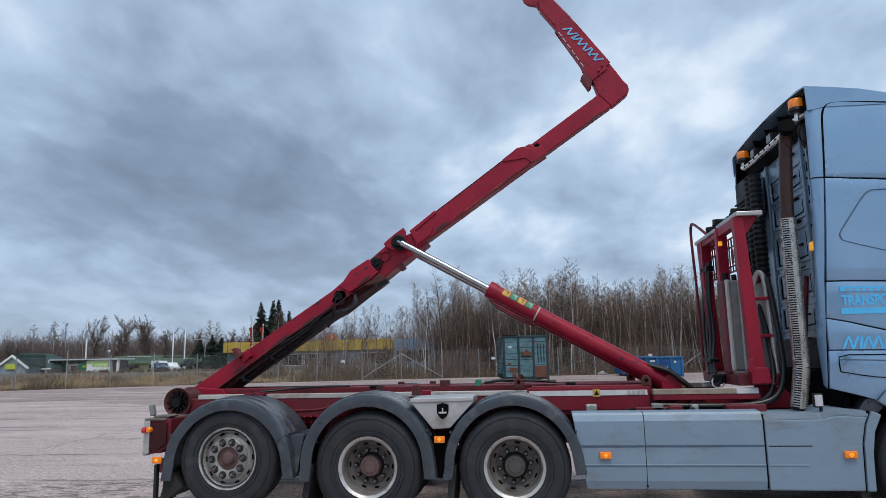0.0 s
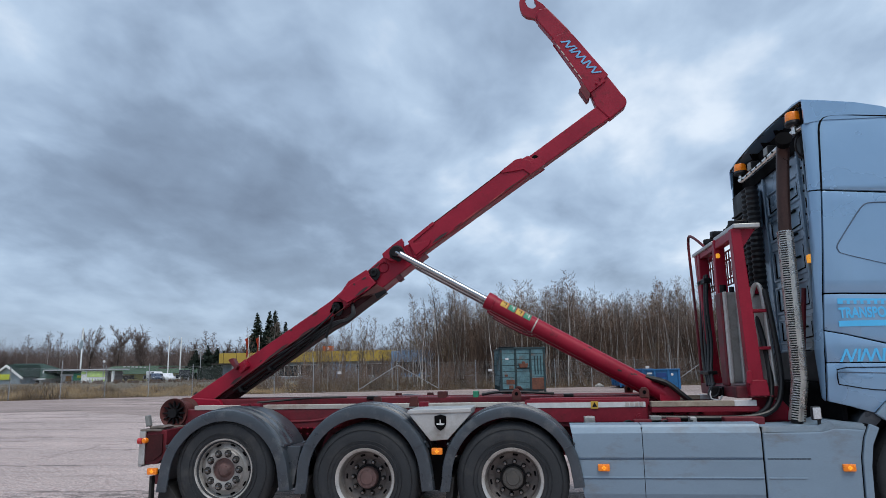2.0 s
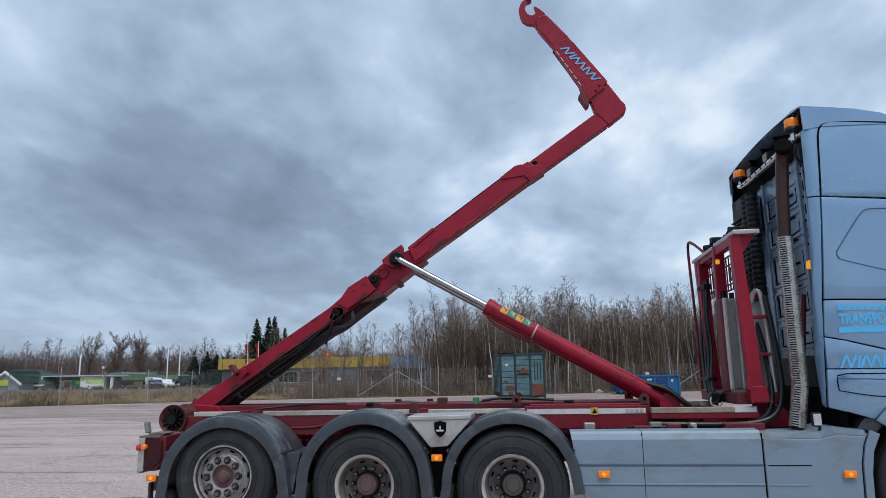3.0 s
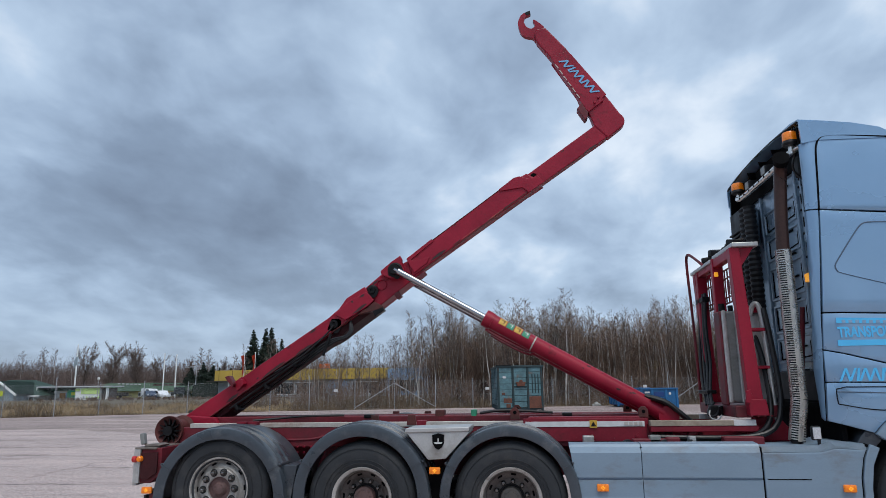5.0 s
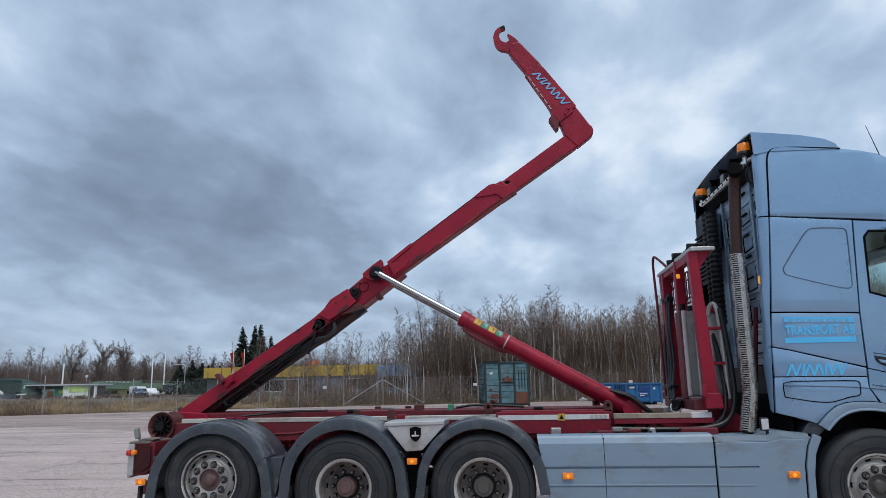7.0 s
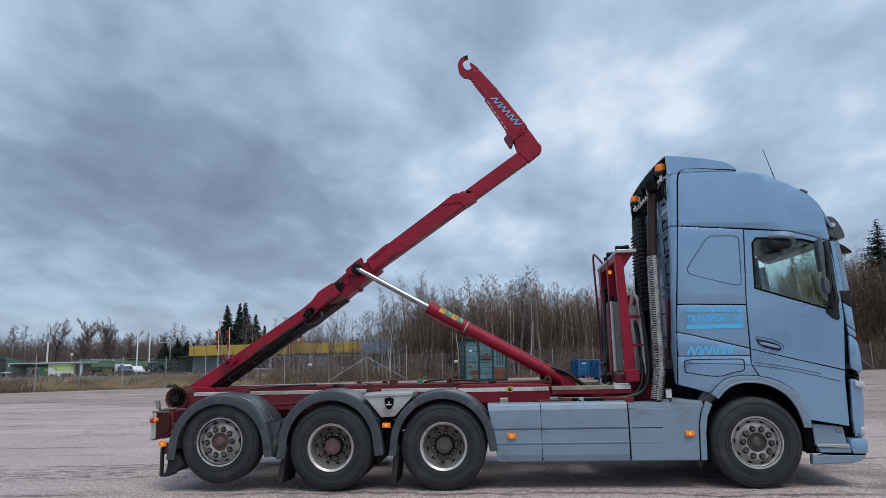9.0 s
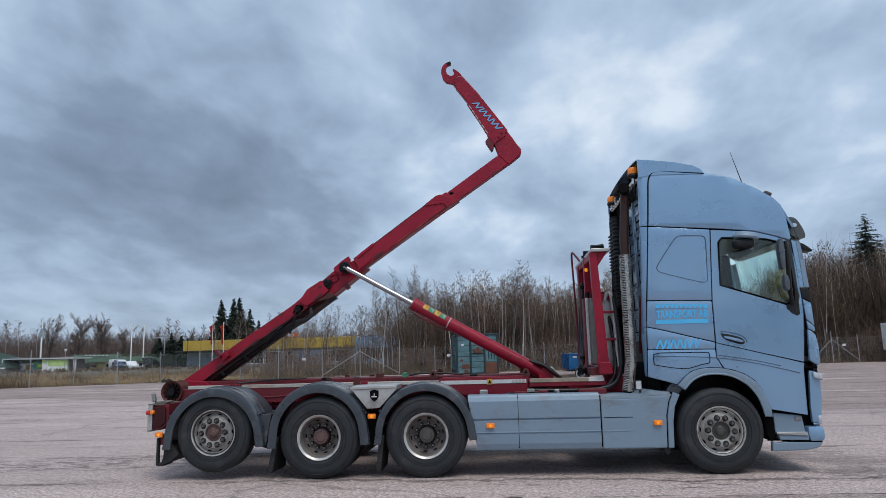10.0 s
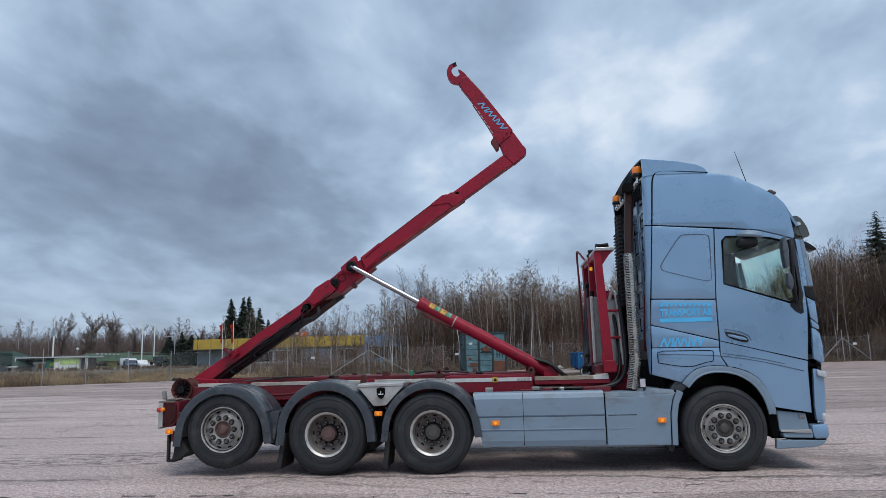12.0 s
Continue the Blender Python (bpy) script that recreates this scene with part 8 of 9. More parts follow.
def container():
    c = thing("hook_container", "faded teal ribbed steel container with rust patches", "container", "", (0, 0, 0))
    w, L, h = 2.55, 5.2, 2.62
    # dark body shows between the panels as shade painted into their gaps
    bd = part("body", box(0, w, 0, L, 0.16, h, 0.01), TEALDARK, c)
    for x in (-0.05, w - 0.03):
        for k in range(6):
            y = 0.04 + k * (L - 0.18) / 5
            part("rib", box(x, x + 0.08, y, y + 0.1, 0.16, h - 0.04, 0.01), TEALDARK, bd)
        for j in range(7):
            z = 0.42 + 0.32 * j
            part("pressed_panel", box(x + 0.03, x + 0.05, 0.1, L - 0.1, z, z + 0.295, 0.012), TEAL, bd)
    cols = ((0.06, 0.80), (0.92, 1.66), (1.78, 2.47))
    for x in (-0.03, 0.81, 1.67, w - 0.08):
        part("rib", box(x, x + 0.11, -0.07, 0.02, 0.05, h - 0.02, 0.01), TEALDARK, bd)
    for x0, x1 in cols:
        for j in range(7):
            z = 0.30 + 0.335 * j
            part("pressed_panel", box(x0 + 0.005, x1 - 0.005, -0.03, 0.0, z, z + 0.31, 0.012), TEAL, bd)
    for x in (1.95, 2.12, 2.29):
        part("bar", box(x, x + 0.06, -0.06, -0.03, 1.1, h - 0.45, 0.008), TEALDARK, bd)
    for z in (1.42,):
        part("bar", box(0.92, 1.67, -0.06, -0.02, z, z + 0.09, 0.008), TEALDARK, bd)
    part("top_rail", box(-0.08, w + 0.08, -0.09, L + 0.05, h - 0.06, h + 0.06, 0.02), TEALDARK, c)
    part("top_lip", box(-0.10, 0.78, -0.12, 0.2, h + 0.05, h + 0.10, 0.015), GREASE, c)
    part("hook_bar", prism([(1.02, 1.75), (1.20, 1.72), (1.26, 1.86), (1.38, 1.86), (1.44, 1.72), (1.60, 1.75), (1.52, 1.50), (1.10, 1.50)], -0.16, -0.02, 0.02), RUST, c, "rusty hook bar recess")
    part("rust_plate", box(1.76, 2.47, -0.05, -0.02, 0.25, 0.92, 0.01), RUST, c, "rust-brown repair plate")
    for z0, z1, x0, x1 in ((0.55, 0.82, 0.3, 0.78), (0.3, 0.5, 0.45, 0.7), (1.0, 1.12, 0.2, 0.4)):
        part("rust_patch", box(x0, x1, -0.036, -0.028, z0, z1, 0.003), RUST, c)
    for x in (0.4, w - 0.6):
        part("skid", box(x, x + 0.18, 0.0, L, 0.0, 0.17, 0.01), BLACK, c)
    part("plate", box(0.28, 0.46, -0.045, -0.03, 1.95, 2.07), SIGNWHITE, c, "small white plate")
    c.matrix_basis = Matrix.Translation((-0.30, 33.6, 0)) @ Matrix.Rotation(radians(7), 4, "Z")
    return c


container()


def skip_bin(x, y, turn):
    c = thing("blue_skip", "strong blue steel waste skip with ribbed sides", "skip", "blue skips by the fence", (0, 0, 0))
    L, w, h = 2.15, 3.2, 1.22
    # darker copy of the blue paints shade onto pressed panels and floor
    dark = material("shaded_blue_steel", (0.008, 0.045, 0.18), 0.6, 0, 0.2, 2, 12)
    body = part("body", box(0.06, L - 0.06, 0, 0.06, 0.2, h, 0.01), SKIPBLUE, c)
    part("side", box(0.0, 0.06, 0.0, w, 0.2, h, 0.01), SKIPBLUE, c)
    part("side", box(L - 0.06, L, 0.0, w, 0.2, h, 0.01), SKIPBLUE, c)
    part("back", box(0.06, L - 0.06, w - 0.06, w, 0.2, h - 0.1, 0.01), SKIPBLUE, c)
    part("floor", box(0.02, L - 0.02, 0.02, w - 0.02, 0.14, 0.2), dark, c)
    for x0 in (-0.03, 0.62, L - 0.72, L - 0.09):
        part("rib", box(x0, x0 + 0.12, -0.07, 0.03, 0.08, h - 0.02, 0.012), SKIPBLUE, body)
    for z in (0.45, 0.78):
        part("pressed_panel", box(0.78, L - 0.76, -0.02, 0.0, z, z + 0.26, 0.02), dark, body)
    for k in range(5):
        y0 = 0.3 + k * 0.62
        part("rib", box(-0.06, 0.0, y0, y0 + 0.1, 0.2, h - 0.05, 0.01), SKIPBLUE, c)
    part("rim", box(-0.06, L + 0.06, -0.08, 0.02, h - 0.03, h + 0.07, 0.02), SKIPBLUE, c)
    for x0 in (-0.06, L - 0.04):
        part("rim", box(x0, x0 + 0.10, 0.02, w, h - 0.03, h + 0.06, 0.02), SKIPBLUE, c)
        part("lifting_lug", rod((x0 - 0.03, 0.5, 0.85), (x0 + 0.13, 0.5, 0.85), 0.06), BLACK, c, "", True)
    part("lamp", moved(lathe([(0, -0.02), (0.07, -0.015), (0.08, 0)], 16), Matrix.Translation((1.72, -0.01, 0.95))), SIGNWHITE, c, "round pale marker", True)
    part("plate", box(0.25, 0.55, -0.012, 0.0, 0.98, 1.08), SIGNWHITE, c)
    for z, x0, x1 in ((0.62, 0.84, 1.28), (0.52, 0.84, 1.12)):
        part("lettering_bar", box(x0, x1, -0.028, -0.018, z, z + 0.05), SIGNWHITE, body)
    for x0 in (0.3, L - 0.45):
        part("skid", box(x0, x0 + 0.15, 0.0, w, 0.0, 0.16, 0.01), BLACK, c)
    c.matrix_basis = Matrix.Translation((x, y, 0)) @ Matrix.Rotation(radians(turn), 4, "Z")


skip_bin(8.05, 36.0, 4)
skip_bin(7.36, 41.5, 4)


# ---- buildings beyond the fence ------------------------------------------------
DKGREEN = material("dark_green_roof_sheet", (0.022, 0.052, 0.036), 0.6, 0, 0.2, 0.8, 8)
YELLOWWALL = material("pale_yellow_render", (0.62, 0.55, 0.25), 0.85, 0, 0.12, 0.8, 8)
YELLOWFAS = material("deep_yellow_fascia", (0.50, 0.34, 0.06), 0.7, 0, 0.12, 0.6, 8)
BLUEFAS = material("pale_blue_facade", (0.20, 0.33, 0.50), 0.65, 0, 0.15, 0.6, 8)
PALEROOF = material("pale_sheet_roof_edge", (0.55, 0.57, 0.58), 0.6, 0, 0.1, 0.8, 8)
ANNEX = material("weathered_brown_boards", (0.13, 0.11, 0.10), 0.85, 0, 0.3, 1.5, 12)
WHITEWALL = material("white_render", (0.86, 0.87, 0.86), 0.85, 0, 0.1, 0.8, 8)
GREYWALL = material("light_grey_blue_wall", (0.30, 0.36, 0.40), 0.8, 0, 0.1, 0.8, 8)
LIME = material("lime_green_mural_paint", (0.55, 0.72, 0.26), 0.8, 0, 0.25, 0.9, 5)
DARKWALL = material("dark_timber_wall", (0.045, 0.04, 0.035), 0.85, 0, 0.3, 1.5, 12)
DARKPANE = material("dark_window_pane", (0.02, 0.025, 0.03), 0.12, 0, 0.2, 2, 8, spec=0.8)
BASEZ = 0.6


def window(parent, x0, x1, y, z0, z1):
    wdw = part("window", box(x0 - 0.06, x1 + 0.06, y - 0.05, y + 0.02, z0 - 0.06, z1 + 0.06), WHITEWALL, parent)
    part("pane", box(x0, x1, y - 0.06, y - 0.045, z0, z1), DARKPANE, wdw)


def green_house():
    b = thing("green_roofed_house", "low house with dark green hipped roof and white walls", "house", "", (-54, 64, BASEZ))
    part("wall", box(-58.5, -52.1, 62.65, 69, BASEZ - 0.3, 1.28), WHITEWALL, b)
    bm = bmesh.new()
    pts = [(-59.5, 62.4, 1.26), (-51.3, 62.4, 1.22), (-51.0, 69.6, 1.22), (-59.5, 69.6, 1.26), (-58.0, 65.6, 2.98), (-54.4, 65.6, 2.93)]
    v = [bm.verts.new(p) for p in pts]
    for f in ((0, 1, 5, 4), (1, 2, 5), (2, 3, 4, 5), (3, 0, 4), (0, 3, 2, 1)):
        bm.faces.new([v[i] for i in f])
    part("roof", bm, DKGREEN, b, "dark green hipped roof")
    part("eaves_board", box(-56.6, -51.4, 62.3, 62.4, 1.12, 1.25), WHITEWALL, b, "white eaves board")
    # gabled porch
    part("porch_wall", prism([(-56.0, BASEZ - 0.3), (-52.8, BASEZ - 0.3), (-52.8, 1.45), (-54.4, 2.6), (-56.0, 1.45)], 60.4, 62.65), GREYWALL, b)
    for e in (-52.4, -56.4):
        part("bargeboard", prism([(-54.4, 2.76), (e, 1.40), (e, 1.18), (-54.4, 2.52)], 60.1, 60.3), WHITEWALL, b)
    bm = bmesh.new()
    pts = [(-56.45, 60.2, 1.42), (-54.4, 60.2, 2.80), (-52.35, 60.2, 1.42), (-56.45, 65, 1.42), (-54.4, 65, 2.80), (-52.35, 65, 1.42)]
    v = [bm.verts.new(p) for p in pts]
    for f in ((0, 1, 4, 3), (1, 2, 5, 4)):
        bm.faces.new([v[i] for i in f])
    bmesh.ops.solidify(bm, geom=bm.faces[:], thickness=0.08)
    part("porch_roof", bm, DKGREEN, b)
    part("sign", box(-55.2, -53.9, 60.2, 60.38, 1.2, 1.75), material("acid_yellow_sign", (0.55, 0.60, 0.05), 0.6), b, "acid yellow sign board")
    for k in range(5):
        window(b, -55.2 + k * 0.62, -54.75 + k * 0.62, 62.65, 0.74, 1.04)


def low_shops():
    b = thing("low_green_shop", "long low shop with faded green roof and yellow walls", "building", "", (-46, 76, BASEZ))
    faded = material("faded_green_roof", (0.13, 0.21, 0.14), 0.7, 0, 0.15, 0.8, 8)
    for x0, x1, zr in ((-51.5, -45.3, 2.55), (-45.3, -38.9, 2.16)):
        part("wall", box(x0, x1, 74.6, 82, BASEZ - 0.3, 1.6), YELLOWWALL, b)
        part("fascia", box(x0 - 0.1, x1, 74.0, 74.6, 1.55, zr - 0.1, 0.02), faded, b, "faded green roof edge")
        part("roof", box(x0 - 0.1, x1, 74.3, 82, zr - 0.1, zr, 0.02), faded, b, "faded green roof")
    for k in range(6):
        part("roof_lamp", box(-49.6 + k * 0.55, -49.38 + k * 0.55, 73.8, 74.0, 2.42 - 0.02 * k, 2.54 - 0.02 * k), SIGNWHITE, b)
    for x0, x1 in ((-47.2, -46.3), (-42.9, -42.2), (-41.6, -40.4)):
        window(b, x0, x1, 74.6, 0.95, 1.35)
    t = thing("box_trailer", "low dark trailer before the yellow wall", "trailer", "", (-48.8, 73, BASEZ))
    part("load_body", box(-49.9, -47.9, 72.6, 73.6, 0.95, 1.42, 0.04), DARKWALL, t)
    part("drawbar", box(-47.9, -47.2, 73.05, 73.15, 0.95, 1.02), DARKWALL, t)
    for x in (-49.5, -48.4):
        part("wheel", moved(lathe([(0, 0), (0.2, 0), (0.22, 0.08), (0, 0.1)], 16), Matrix.Translation((x, 72.6, 0.93))), TYRE, t, "", True)
    h = thing("mural_hut", "flat-roofed hut with lime and white mural", "hut", "", (-46, 64, BASEZ))
    part("wall", box(-51.6, -49.4, 65.0, 66.5, BASEZ - 0.3, 1.7), WHITEWALL, h)
    part("poster", box(-50.9, -50.2, 64.97, 65.0, 0.85, 1.45), material("orange_poster", (0.42, 0.20, 0.06), 0.7, 0, 0.4, 3, 9), h, "orange and blue poster")
    part("poster", box(-50.15, -49.5, 64.97, 65.0, 0.9, 1.45), BLUEFAS, h)
    part("fascia", box(-51.8, -48.3, 64.6, 66.6, 1.68, 2.08, 0.02), DKGREEN, h, "dark green fascia")
    sg = part("sign", box(-49.5, -48.35, 64.3, 64.4, 0.95, 1.72), SIGNGREEN, h, "green sign board")
    for k, (x, w) in enumerate(((-49.0, 0.16), (-48.8, 0.12), (-48.62, 0.16))):
        part("mark", box(x, x + w, 64.27, 64.3, 1.2, 1.52), material("acid_yellow_sign", (0.55, 0.60, 0.05), 0.6), sg)
    part("wall", box(-48.3, -45.35, 64, 66, BASEZ - 0.3, 1.98), WHITEWALL, h)
    part("mural", box(-47.6, -45.35, 63.96, 64.0, 1.30, 1.92), LIME, h, "lime green painted band")
    part("mural", box(-48.3, -47.75, 63.96, 64.0, 1.62, 1.92), LIME, h)
    for k in range(6):
        xx = -47.3 + k * 0.34
        part("mural_shape", prism([(xx, 0.8), (xx + 0.2, 0.8), (xx + 0.14, 1.02), (xx + 0.05, 1.1)], 63.94, 63.965), LIME if k % 2 else GREYWALL, h)
    part("annex", box(-45.3, -44.62, 64.3, 66, BASEZ - 0.3, 1.95), ANNEX, h, "brown-grey timber annex")
    for k in range(3):
        part("board", box(-45.28 + k * 0.22, -45.12 + k * 0.22, 64.26, 64.3, BASEZ, 1.9), ANNEX, h)
    part("post", box(-44.62, -44.45, 63.9, 64.2, BASEZ - 0.3, 1.95), WHITEWALL, h, "white corner post")
    part("roof", prism([(-52.8, 2.20), (-44.3, 2.18), (-44.3, 2.02), (-52.8, 2.08)], 63.75, 66.8), PALEROOF, h, "thin pale flat roof")
    for x in (-52.6,):
        part("post", rod((x, 63.5, BASEZ - 0.3), (x, 63.5, 2.1), 0.05), WHITEWALL, h)


def shop_hall():
    b = thing("yellow_shop_hall", "flat shop hall with deep yellow fascia and blue end", "building", "", (-22, 70, BASEZ))
    part("wall", box(-33.9, -14.0, 68.6, 84, BASEZ - 0.4, 2.6), GREYWALL, b)
    part("fascia", box(-34.1, -13.9, 68, 84.2, 2.55, 3.72, 0.02), YELLOWFAS, b, "deep yellow fascia")
    part("canopy", box(-34.4, -26.5, 66.6, 68.6, 2.42, 2.56), DARKWALL, b)
    for k in range(13):
        x = -33.6 + k * 1.6
        part("fascia_joint", box(x, x + 0.04, 67.985, 68.0, 2.56, 3.7), DARKWALL, b)
    part("blue_end", box(-13.9, -9.7, 67.8, 84, BASEZ - 0.4, 3.62), BLUEFAS, b, "pale blue facade end")
    part("blue_fascia", box(-13.8, -9.6, 67.6, 67.82, 2.4, 3.6), BLUEFAS, b)
    part("dark_band", box(-13.6, -9.8, 67.7, 67.79, 1.2, 2.35), DARKPANE, b)
    for x0, x1 in ((-30.0, -27.5), (-27.2, -24.8), (-24.5, -22.8), (-18.0, -15.0)):
        window(b, x0, x1, 68.6, 1.0, 2.2)
    part("door", box(-22.3, -21.2, 68.5, 68.62, BASEZ - 0.1, 2.3), DARKPANE, b)
    part("blue_panel", box(-20.8, -18.6, 68.45, 68.6, BASEZ - 0.1, 2.45), BLUEFAS, b)
    part("sign_box", box(-21.5, -20.3, 67.0, 67.2, 3.75, 4.25), material("orange_sign", (0.55, 0.12, 0.03), 0.6), b, "orange sign on roof")
    part("sign_mark", moved(lathe([(0.1, -0.03), (0.16, -0.03), (0.16, 0)], 16), Matrix.Translation((-20.9, 66.99, 4.0))), SIGNWHITE, b)


FIRST = len(scene.collection.objects)
green_house()
low_shops()
shop_hall()


def flag_pole(x, y, h, label, r=0.06):
    p = thing("flagpole", label, "flagpole", "white flagpoles", (x, y, BASEZ))
    part("mast", rod((x, y, BASEZ - 0.3), (x, y, h), r, r * 0.8, 12), WHITEWALL, p, "", True)
    part("finial", moved(lathe([(0, 0.09), (0.07, 0.05), (0.07, -0.05), (0, -0.09)], 10), Matrix.Translation((x, y, h + 0.05)) @ Matrix.Rotation(radians(90), 4, "X")), WHITEWALL, p, "", True)
    return p


fp = flag_pole(-55.6, 74, 7.4, "tall white flagpole with limp flag", 0.105)
part("limp_flag", prism([(-55.75, 5.9), (-55.5, 6.0), (-55.45, 5.0), (-55.8, 4.6), (-55.95, 5.3)], 73.9, 74.0, 0.02), GREYWALL, fp)
flag_pole(-43.7, 74, 6.05, "tall white flagpole without flag", 0.08)
flag_pole(-42.1, 74, 5.9, "tall white flagpole without flag", 0.08)
REDFLAG = material("orange_red_flag_cloth", (0.55, 0.06, 0.02), 0.8, 0, 0.2, 3, 20)
for x in (-29.75, -28.5):
    p = flag_pole(x, 66, 5.5, "slim pole with hanging orange-red flag", 0.04)
    bm = bmesh.new()
    rows = [[bm.verts.new((x - (0.34 - 0.03 * j) * i / 5 + 0.06 * math.sin(j * 1.3 + i), 66 + 0.08 * math.sin(2.2 * i + j), 5.45 - j * 0.36 - i * 0.05)) for i in range(6)] for j in range(7)]
    for a, b in zip(rows, rows[1:]):
        for i in range(5):
            bm.faces.new((a[i], a[i + 1], b[i + 1], b[i]))
    bmesh.ops.solidify(bm, geom=bm.faces[:], thickness=0.01)
    part("flag", bm, REDFLAG, p, "orange-red hanging flag", True)
lamp = thing("street_lamp", "grey street lamp with short curved arm", "street lamp", "", (-39.5, 74, BASEZ))
part("mast", tube([(-39.4, 74, 0.4), (-39.4, 74, 4.0), (-39.45, 74, 4.35), (-39.9, 74, 4.42), (-40.5, 74, 4.38)], 0.05, 8, None, 2), GALV, lamp, "", True)
part("lamp_head", box(-40.9, -40.4, 73.9, 74.1, 4.32, 4.42, 0.03), GALV, lamp)
ball = thing("globe_lamp", "white globe lamp on a thin post", "street lamp", "", (-46, 62, BASEZ))
part("mast", rod((-45.0, 63.0, 0.3), (-45.0, 63.0, 2.85), 0.03), GALV, ball, "", True)
part("globe", moved(lathe([(0, 0.16), (0.12, 0.11), (0.16, 0), (0.12, -0.11), (0, -0.16)], 14), Matrix.Translation((-45.0, 63.0, 2.95)) @ Matrix.Rotation(radians(90), 4, "X")), SIGNWHITE, ball, "", True)
hedge = thing("green_shed", "dark green shed beside the yellow hall", "shed", "", (-37, 71, BASEZ))
part("wall", box(-38.0, -34.6, 70.5, 73, BASEZ - 0.3, 2.15, 0.03), material("very_dark_green_boards", (0.012, 0.022, 0.016), 0.8, 0, 0.3, 2, 10), hedge)
for k in range(12):
    part("board", box(-37.9 + k * 0.28, -37.7 + k * 0.28, 70.46, 70.5, BASEZ, 2.1), MATS["very_dark_green_boards"], hedge)


move_away(FIRST)


def car(x, y, turn, mat, label, van=False):
    c = thing("parked_car", label, "car", "cars parked by the shops", (0, 0, 0))
    if van:
        side = [(-2.3, 0.35), (2.3, 0.35), (2.35, 0.9), (1.7, 1.1), (1.2, 1.85), (-2.25, 1.95), (-2.35, 1.0)]
    else:
        side = [(-2.15, 0.35), (2.15, 0.35), (2.2, 0.7), (1.9, 0.88), (0.95, 0.98), (0.35, 1.45), (-1.3, 1.5), (-1.95, 1.05), (-2.2, 0.95)]
    part("body", prism(side, -0.88, 0.88, 0.06), mat, c, "", True)
    win = [(0.8, 1.0), (0.3, 1.4), (-1.2, 1.44), (-1.75, 1.05)] if not van else [(1.5, 1.2), (1.1, 1.75), (0.2, 1.78), (0.2, 1.2)]
    for yy in (-0.9, 0.88):
        part("window", prism(win, yy, yy + 0.02), DARKPANE, c)
    for xx in (-1.35, 1.35):
        for yy in (-0.9, 0.72):
            m = Matrix.Translation((xx, yy, 0.32))
            w_ = part("wheel", moved(lathe([(0, 0.02), (0.19, 0.0), (0.2, 0.03)], 18), m), RIM, c, "", True)
            part("tyre", moved(lathe([(0.19, 0.02), (0.22, -0.01), (0.31, 0.0), (0.32, 0.09), (0.31, 0.18), (0.2, 0.18)], 18), m), TYRE, w_, "", True)
    for xx, mt in ((2.14, SIGNWHITE), (-2.2, REDLENS)):
        for yy in (-0.75, 0.5):
            part("lamp", box(xx, xx + 0.06, yy, yy + 0.25, 0.7, 0.85, 0.01), mt, c)
    c.matrix_basis = Matrix.Translation((*away(x, y)[:2], ground_z(*away(x, y)[:2]))) @ Matrix.Rotation(radians(turn), 4, "Z")


CARBLUE = material("dark_blue_car_paint", (0.03, 0.05, 0.09), 0.3, 0.2, 0.05, 2, 20, coat=0.5)
CARWHITE = material("white_car_paint", (0.78, 0.79, 0.8), 0.3, 0, 0.05, 2, 20, coat=0.5)
CARGREY = material("grey_car_paint", (0.16, 0.18, 0.2), 0.3, 0.2, 0.05, 2, 20, coat=0.5)
car(-37.7, 61.0, -52, CARBLUE, "dark blue car parked by low shops")
car(-36.7, 61.5, -44, CARWHITE, "white estate car parked by low shops")
car(-42.7, 69.5, -35, CARWHITE, "white van parked by low shops", True)
car(-57.5, 60.0, -5, CARWHITE, "white car parked before green house")
FIRST = len(scene.collection.objects)
brd = thing("notice_board", "dark notice board on two posts", "sign", "", (-39.3, 70, BASEZ))
part("board", box(-39.97, -38.65, 69.9, 70.0, 1.14, 1.94, 0.02), DARKPANE, brd)
for x in (-39.8, -38.8):
    part("post", rod((x, 70.05, 0.4), (x, 70.05, 2.0), 0.04), GALV, brd)
cyc = thing("bicycle", "bicycle leaning on the grey wall", "bicycle", "", (-33, 68.3, BASEZ))
for x in (-33.3, -32.7):
    part("wheel", moved(lathe([(0.17, -0.01), (0.2, 0), (0.17, 0.01), (0.165, 0)], 24, None, True), Matrix.Translation((x, 68.3, BASEZ + 0.28))), TYRE, cyc, "", True)
part("frame", tube([(-33.3, 68.3, BASEZ + 0.28), (-33.2, 68.3, BASEZ + 0.52), (-32.8, 68.3, BASEZ + 0.52), (-32.95, 68.3, BASEZ + 0.28), (-33.3, 68.3, BASEZ + 0.28)], 0.012, 6, None, 0), GREASE, cyc)
move_away(FIRST)

# white lorry standing before the fence at the yard's far corner
wt = thing("white_lorry", "white lorry cab parked at the yard's far corner", "truck", "", (33, 45, 0))
part("cab", box(31.5, 33.9, 44.0, 45.9, 0.45, 2.95, 0.12, seg=3), CARWHITE, wt, "", True)
part("windscreen", box(31.65, 33.75, 43.95, 44.02, 1.6, 2.45, 0.05), DARKPANE, wt)
part("grille", box(32.0, 33.4, 43.95, 44.02, 0.85, 1.45, 0.03), GREYWALL, wt)
part("bumper", box(31.45, 33.95, 43.85, 44.1, 0.35, 0.75, 0.05), CARWHITE, wt, "", True)
part("sun_visor", box(31.6, 33.8, 43.75, 44.0, 2.5, 2.65, 0.03), CARGREY, wt)
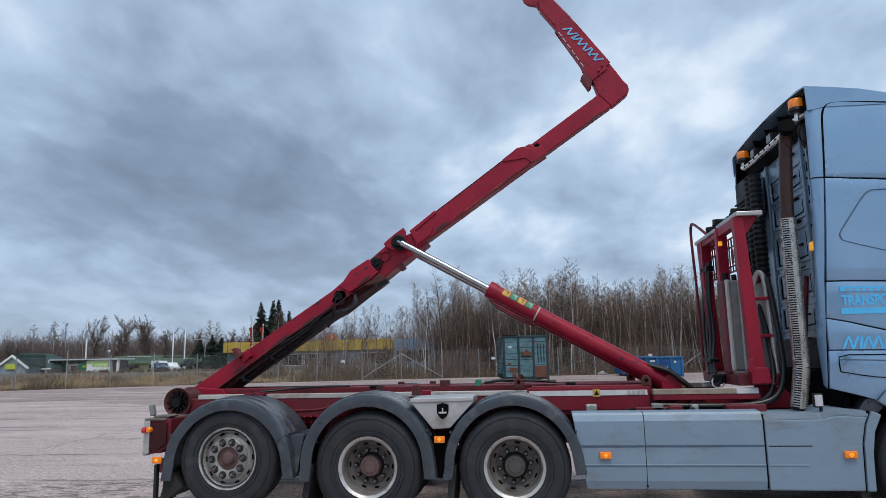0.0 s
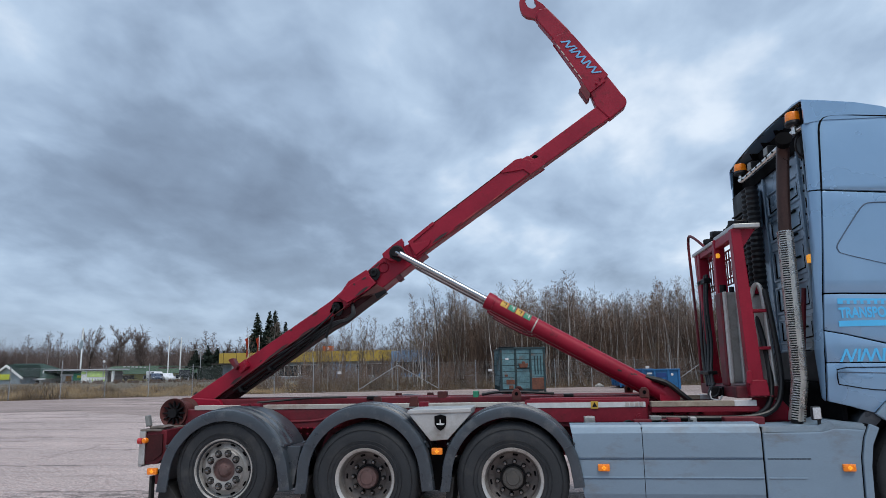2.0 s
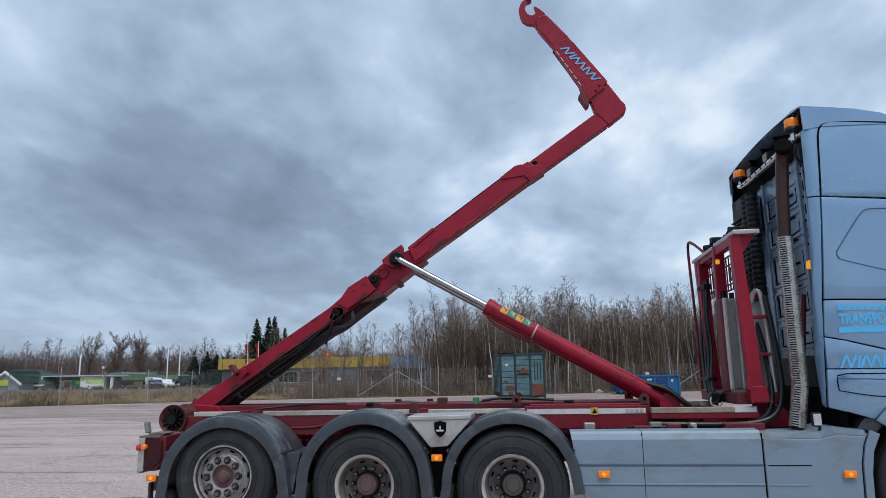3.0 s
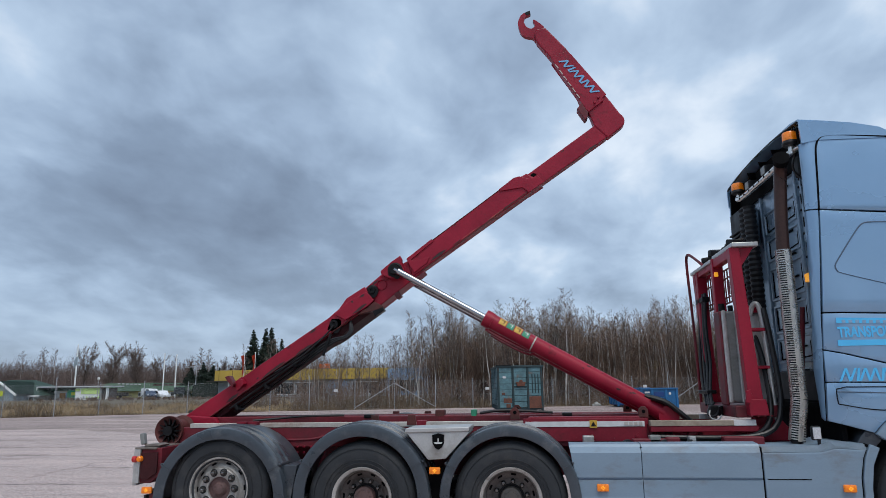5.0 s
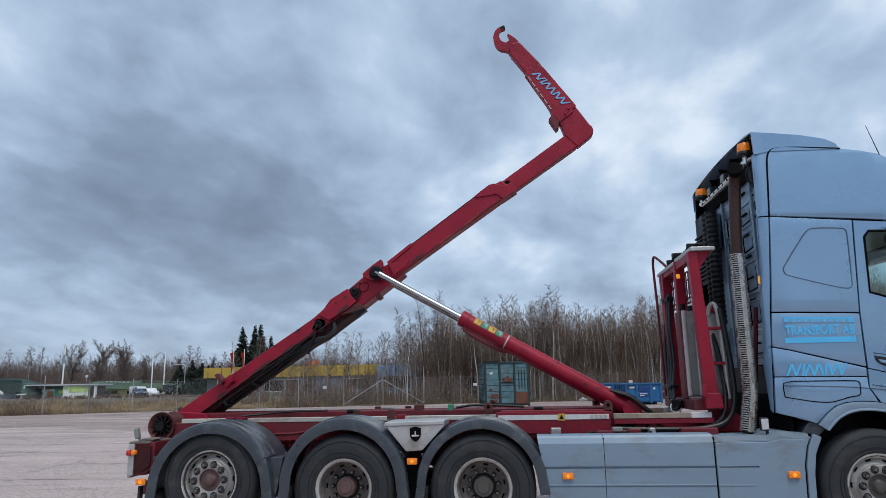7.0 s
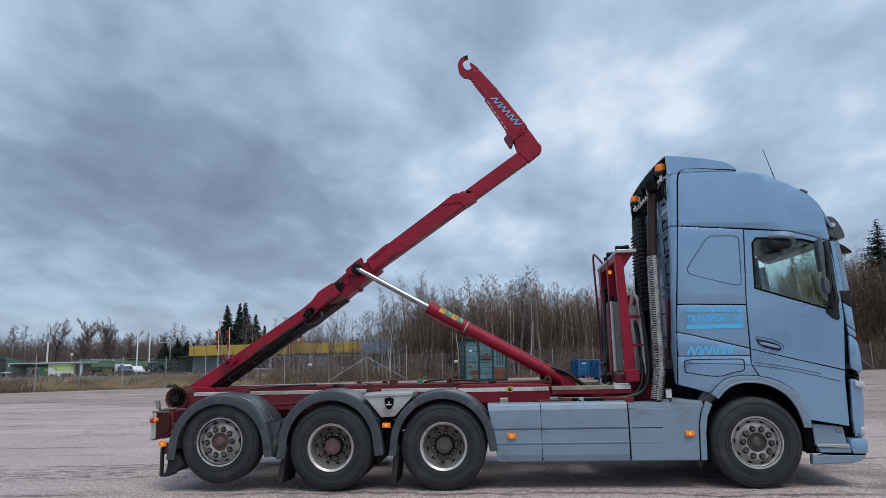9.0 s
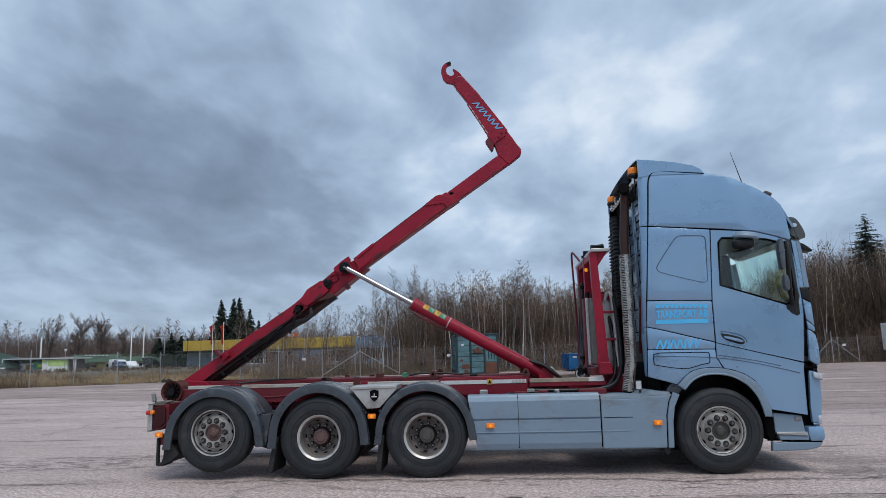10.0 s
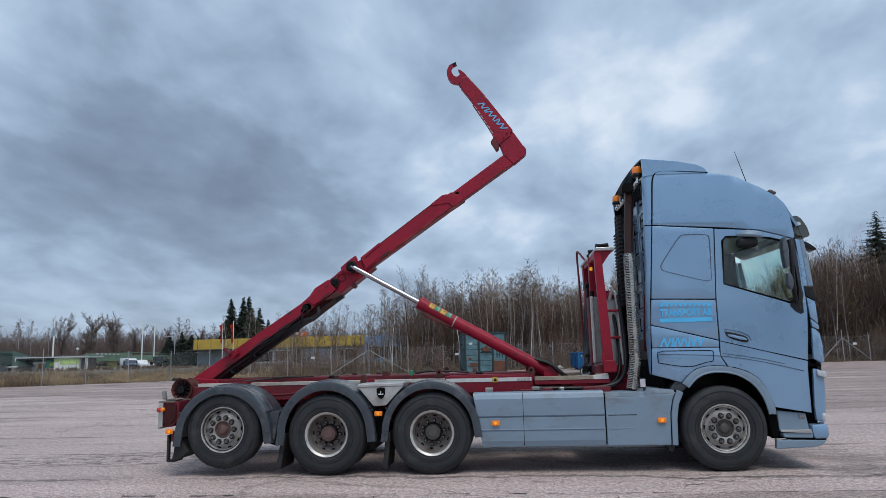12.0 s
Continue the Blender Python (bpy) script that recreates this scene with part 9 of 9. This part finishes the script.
for x in (31.4, 33.85):
    part("mirror", box(x - 0.12, x + 0.12, 43.8, 43.95, 1.7, 2.3, 0.03), CARGREY, wt)
for x in (31.65, 33.45):
    part("headlamp", box(x, x + 0.3, 43.83, 43.9, 0.78, 0.95, 0.02), CLEARLENS, wt)
    part("wheel", moved(lathe([(0.2, 0), (0.45, 0), (0.5, 0.05), (0.5, 0.28), (0.2, 0.3)], 24), Matrix.Translation((x + 0.15, 44.9, 0.5)) @ Matrix.Rotation(radians(90), 4, "Z")), TYRE, wt, "", True)
part("load_box", box(31.5, 33.9, 46.1, 48.0, 0.9, 3.0, 0.05), CARWHITE, wt)

wt.location.x += 1.05


def heap(x, y, w, h, mat, label, seed):
    """A low heap of rough lumps."""
    r = random.Random(seed)
    b = thing("rubble_heap", label, "heap", "", (x, y, 0))
    for k in range(9):
        bm = bmesh.new()
        bmesh.ops.create_icosphere(bm, subdivisions=2, radius=1.0)
        q = r.uniform(0.25, 0.5)
        for v in bm.verts:
            v.co *= 1 + 0.35 * noise.noise(v.co * 1.7 + Vector((k * 3.1, seed, 0)))
            v.co.x, v.co.y, v.co.z = v.co.x * w * q, v.co.y * w * 0.6 * q, v.co.z * h * 0.7 * q * 1.6
        d = r.uniform(-0.5, 0.5) * w
        bm.transform(Matrix.Translation((x + d, y + r.uniform(-0.2, 0.2), h * 0.32 * (1 - abs(d) / w))))
        part("lump", bm, mat, b, "", True)


heap(6.3, 45.2, 0.4, 0.34, material("pale_grey_rubble", (0.36, 0.36, 0.34), 0.9, 0, 0.3, 6, 30), "small pale rubble heap at the fence foot", 3)
heap(-21.2, 38.3, 0.45, 0.3, material("dark_soil_heap", (0.03, 0.028, 0.024), 0.95, 0, 0.3, 6, 30), "dark soil heap beside a fence post", 4)

# unseen strip added behind the camera; darkens low reflections in the cab paint
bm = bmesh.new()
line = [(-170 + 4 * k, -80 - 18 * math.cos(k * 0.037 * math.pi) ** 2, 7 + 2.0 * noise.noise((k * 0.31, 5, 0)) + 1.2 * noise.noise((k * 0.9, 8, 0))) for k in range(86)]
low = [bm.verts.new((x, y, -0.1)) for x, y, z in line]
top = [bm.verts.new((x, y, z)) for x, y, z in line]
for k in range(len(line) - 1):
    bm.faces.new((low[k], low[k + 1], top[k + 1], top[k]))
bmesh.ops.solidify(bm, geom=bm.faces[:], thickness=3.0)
tagged(part("backdrop", bm, TWIGSHADE), "unseen dark strip behind the yard, mirrored in the cab", "woodland", "", "structure")
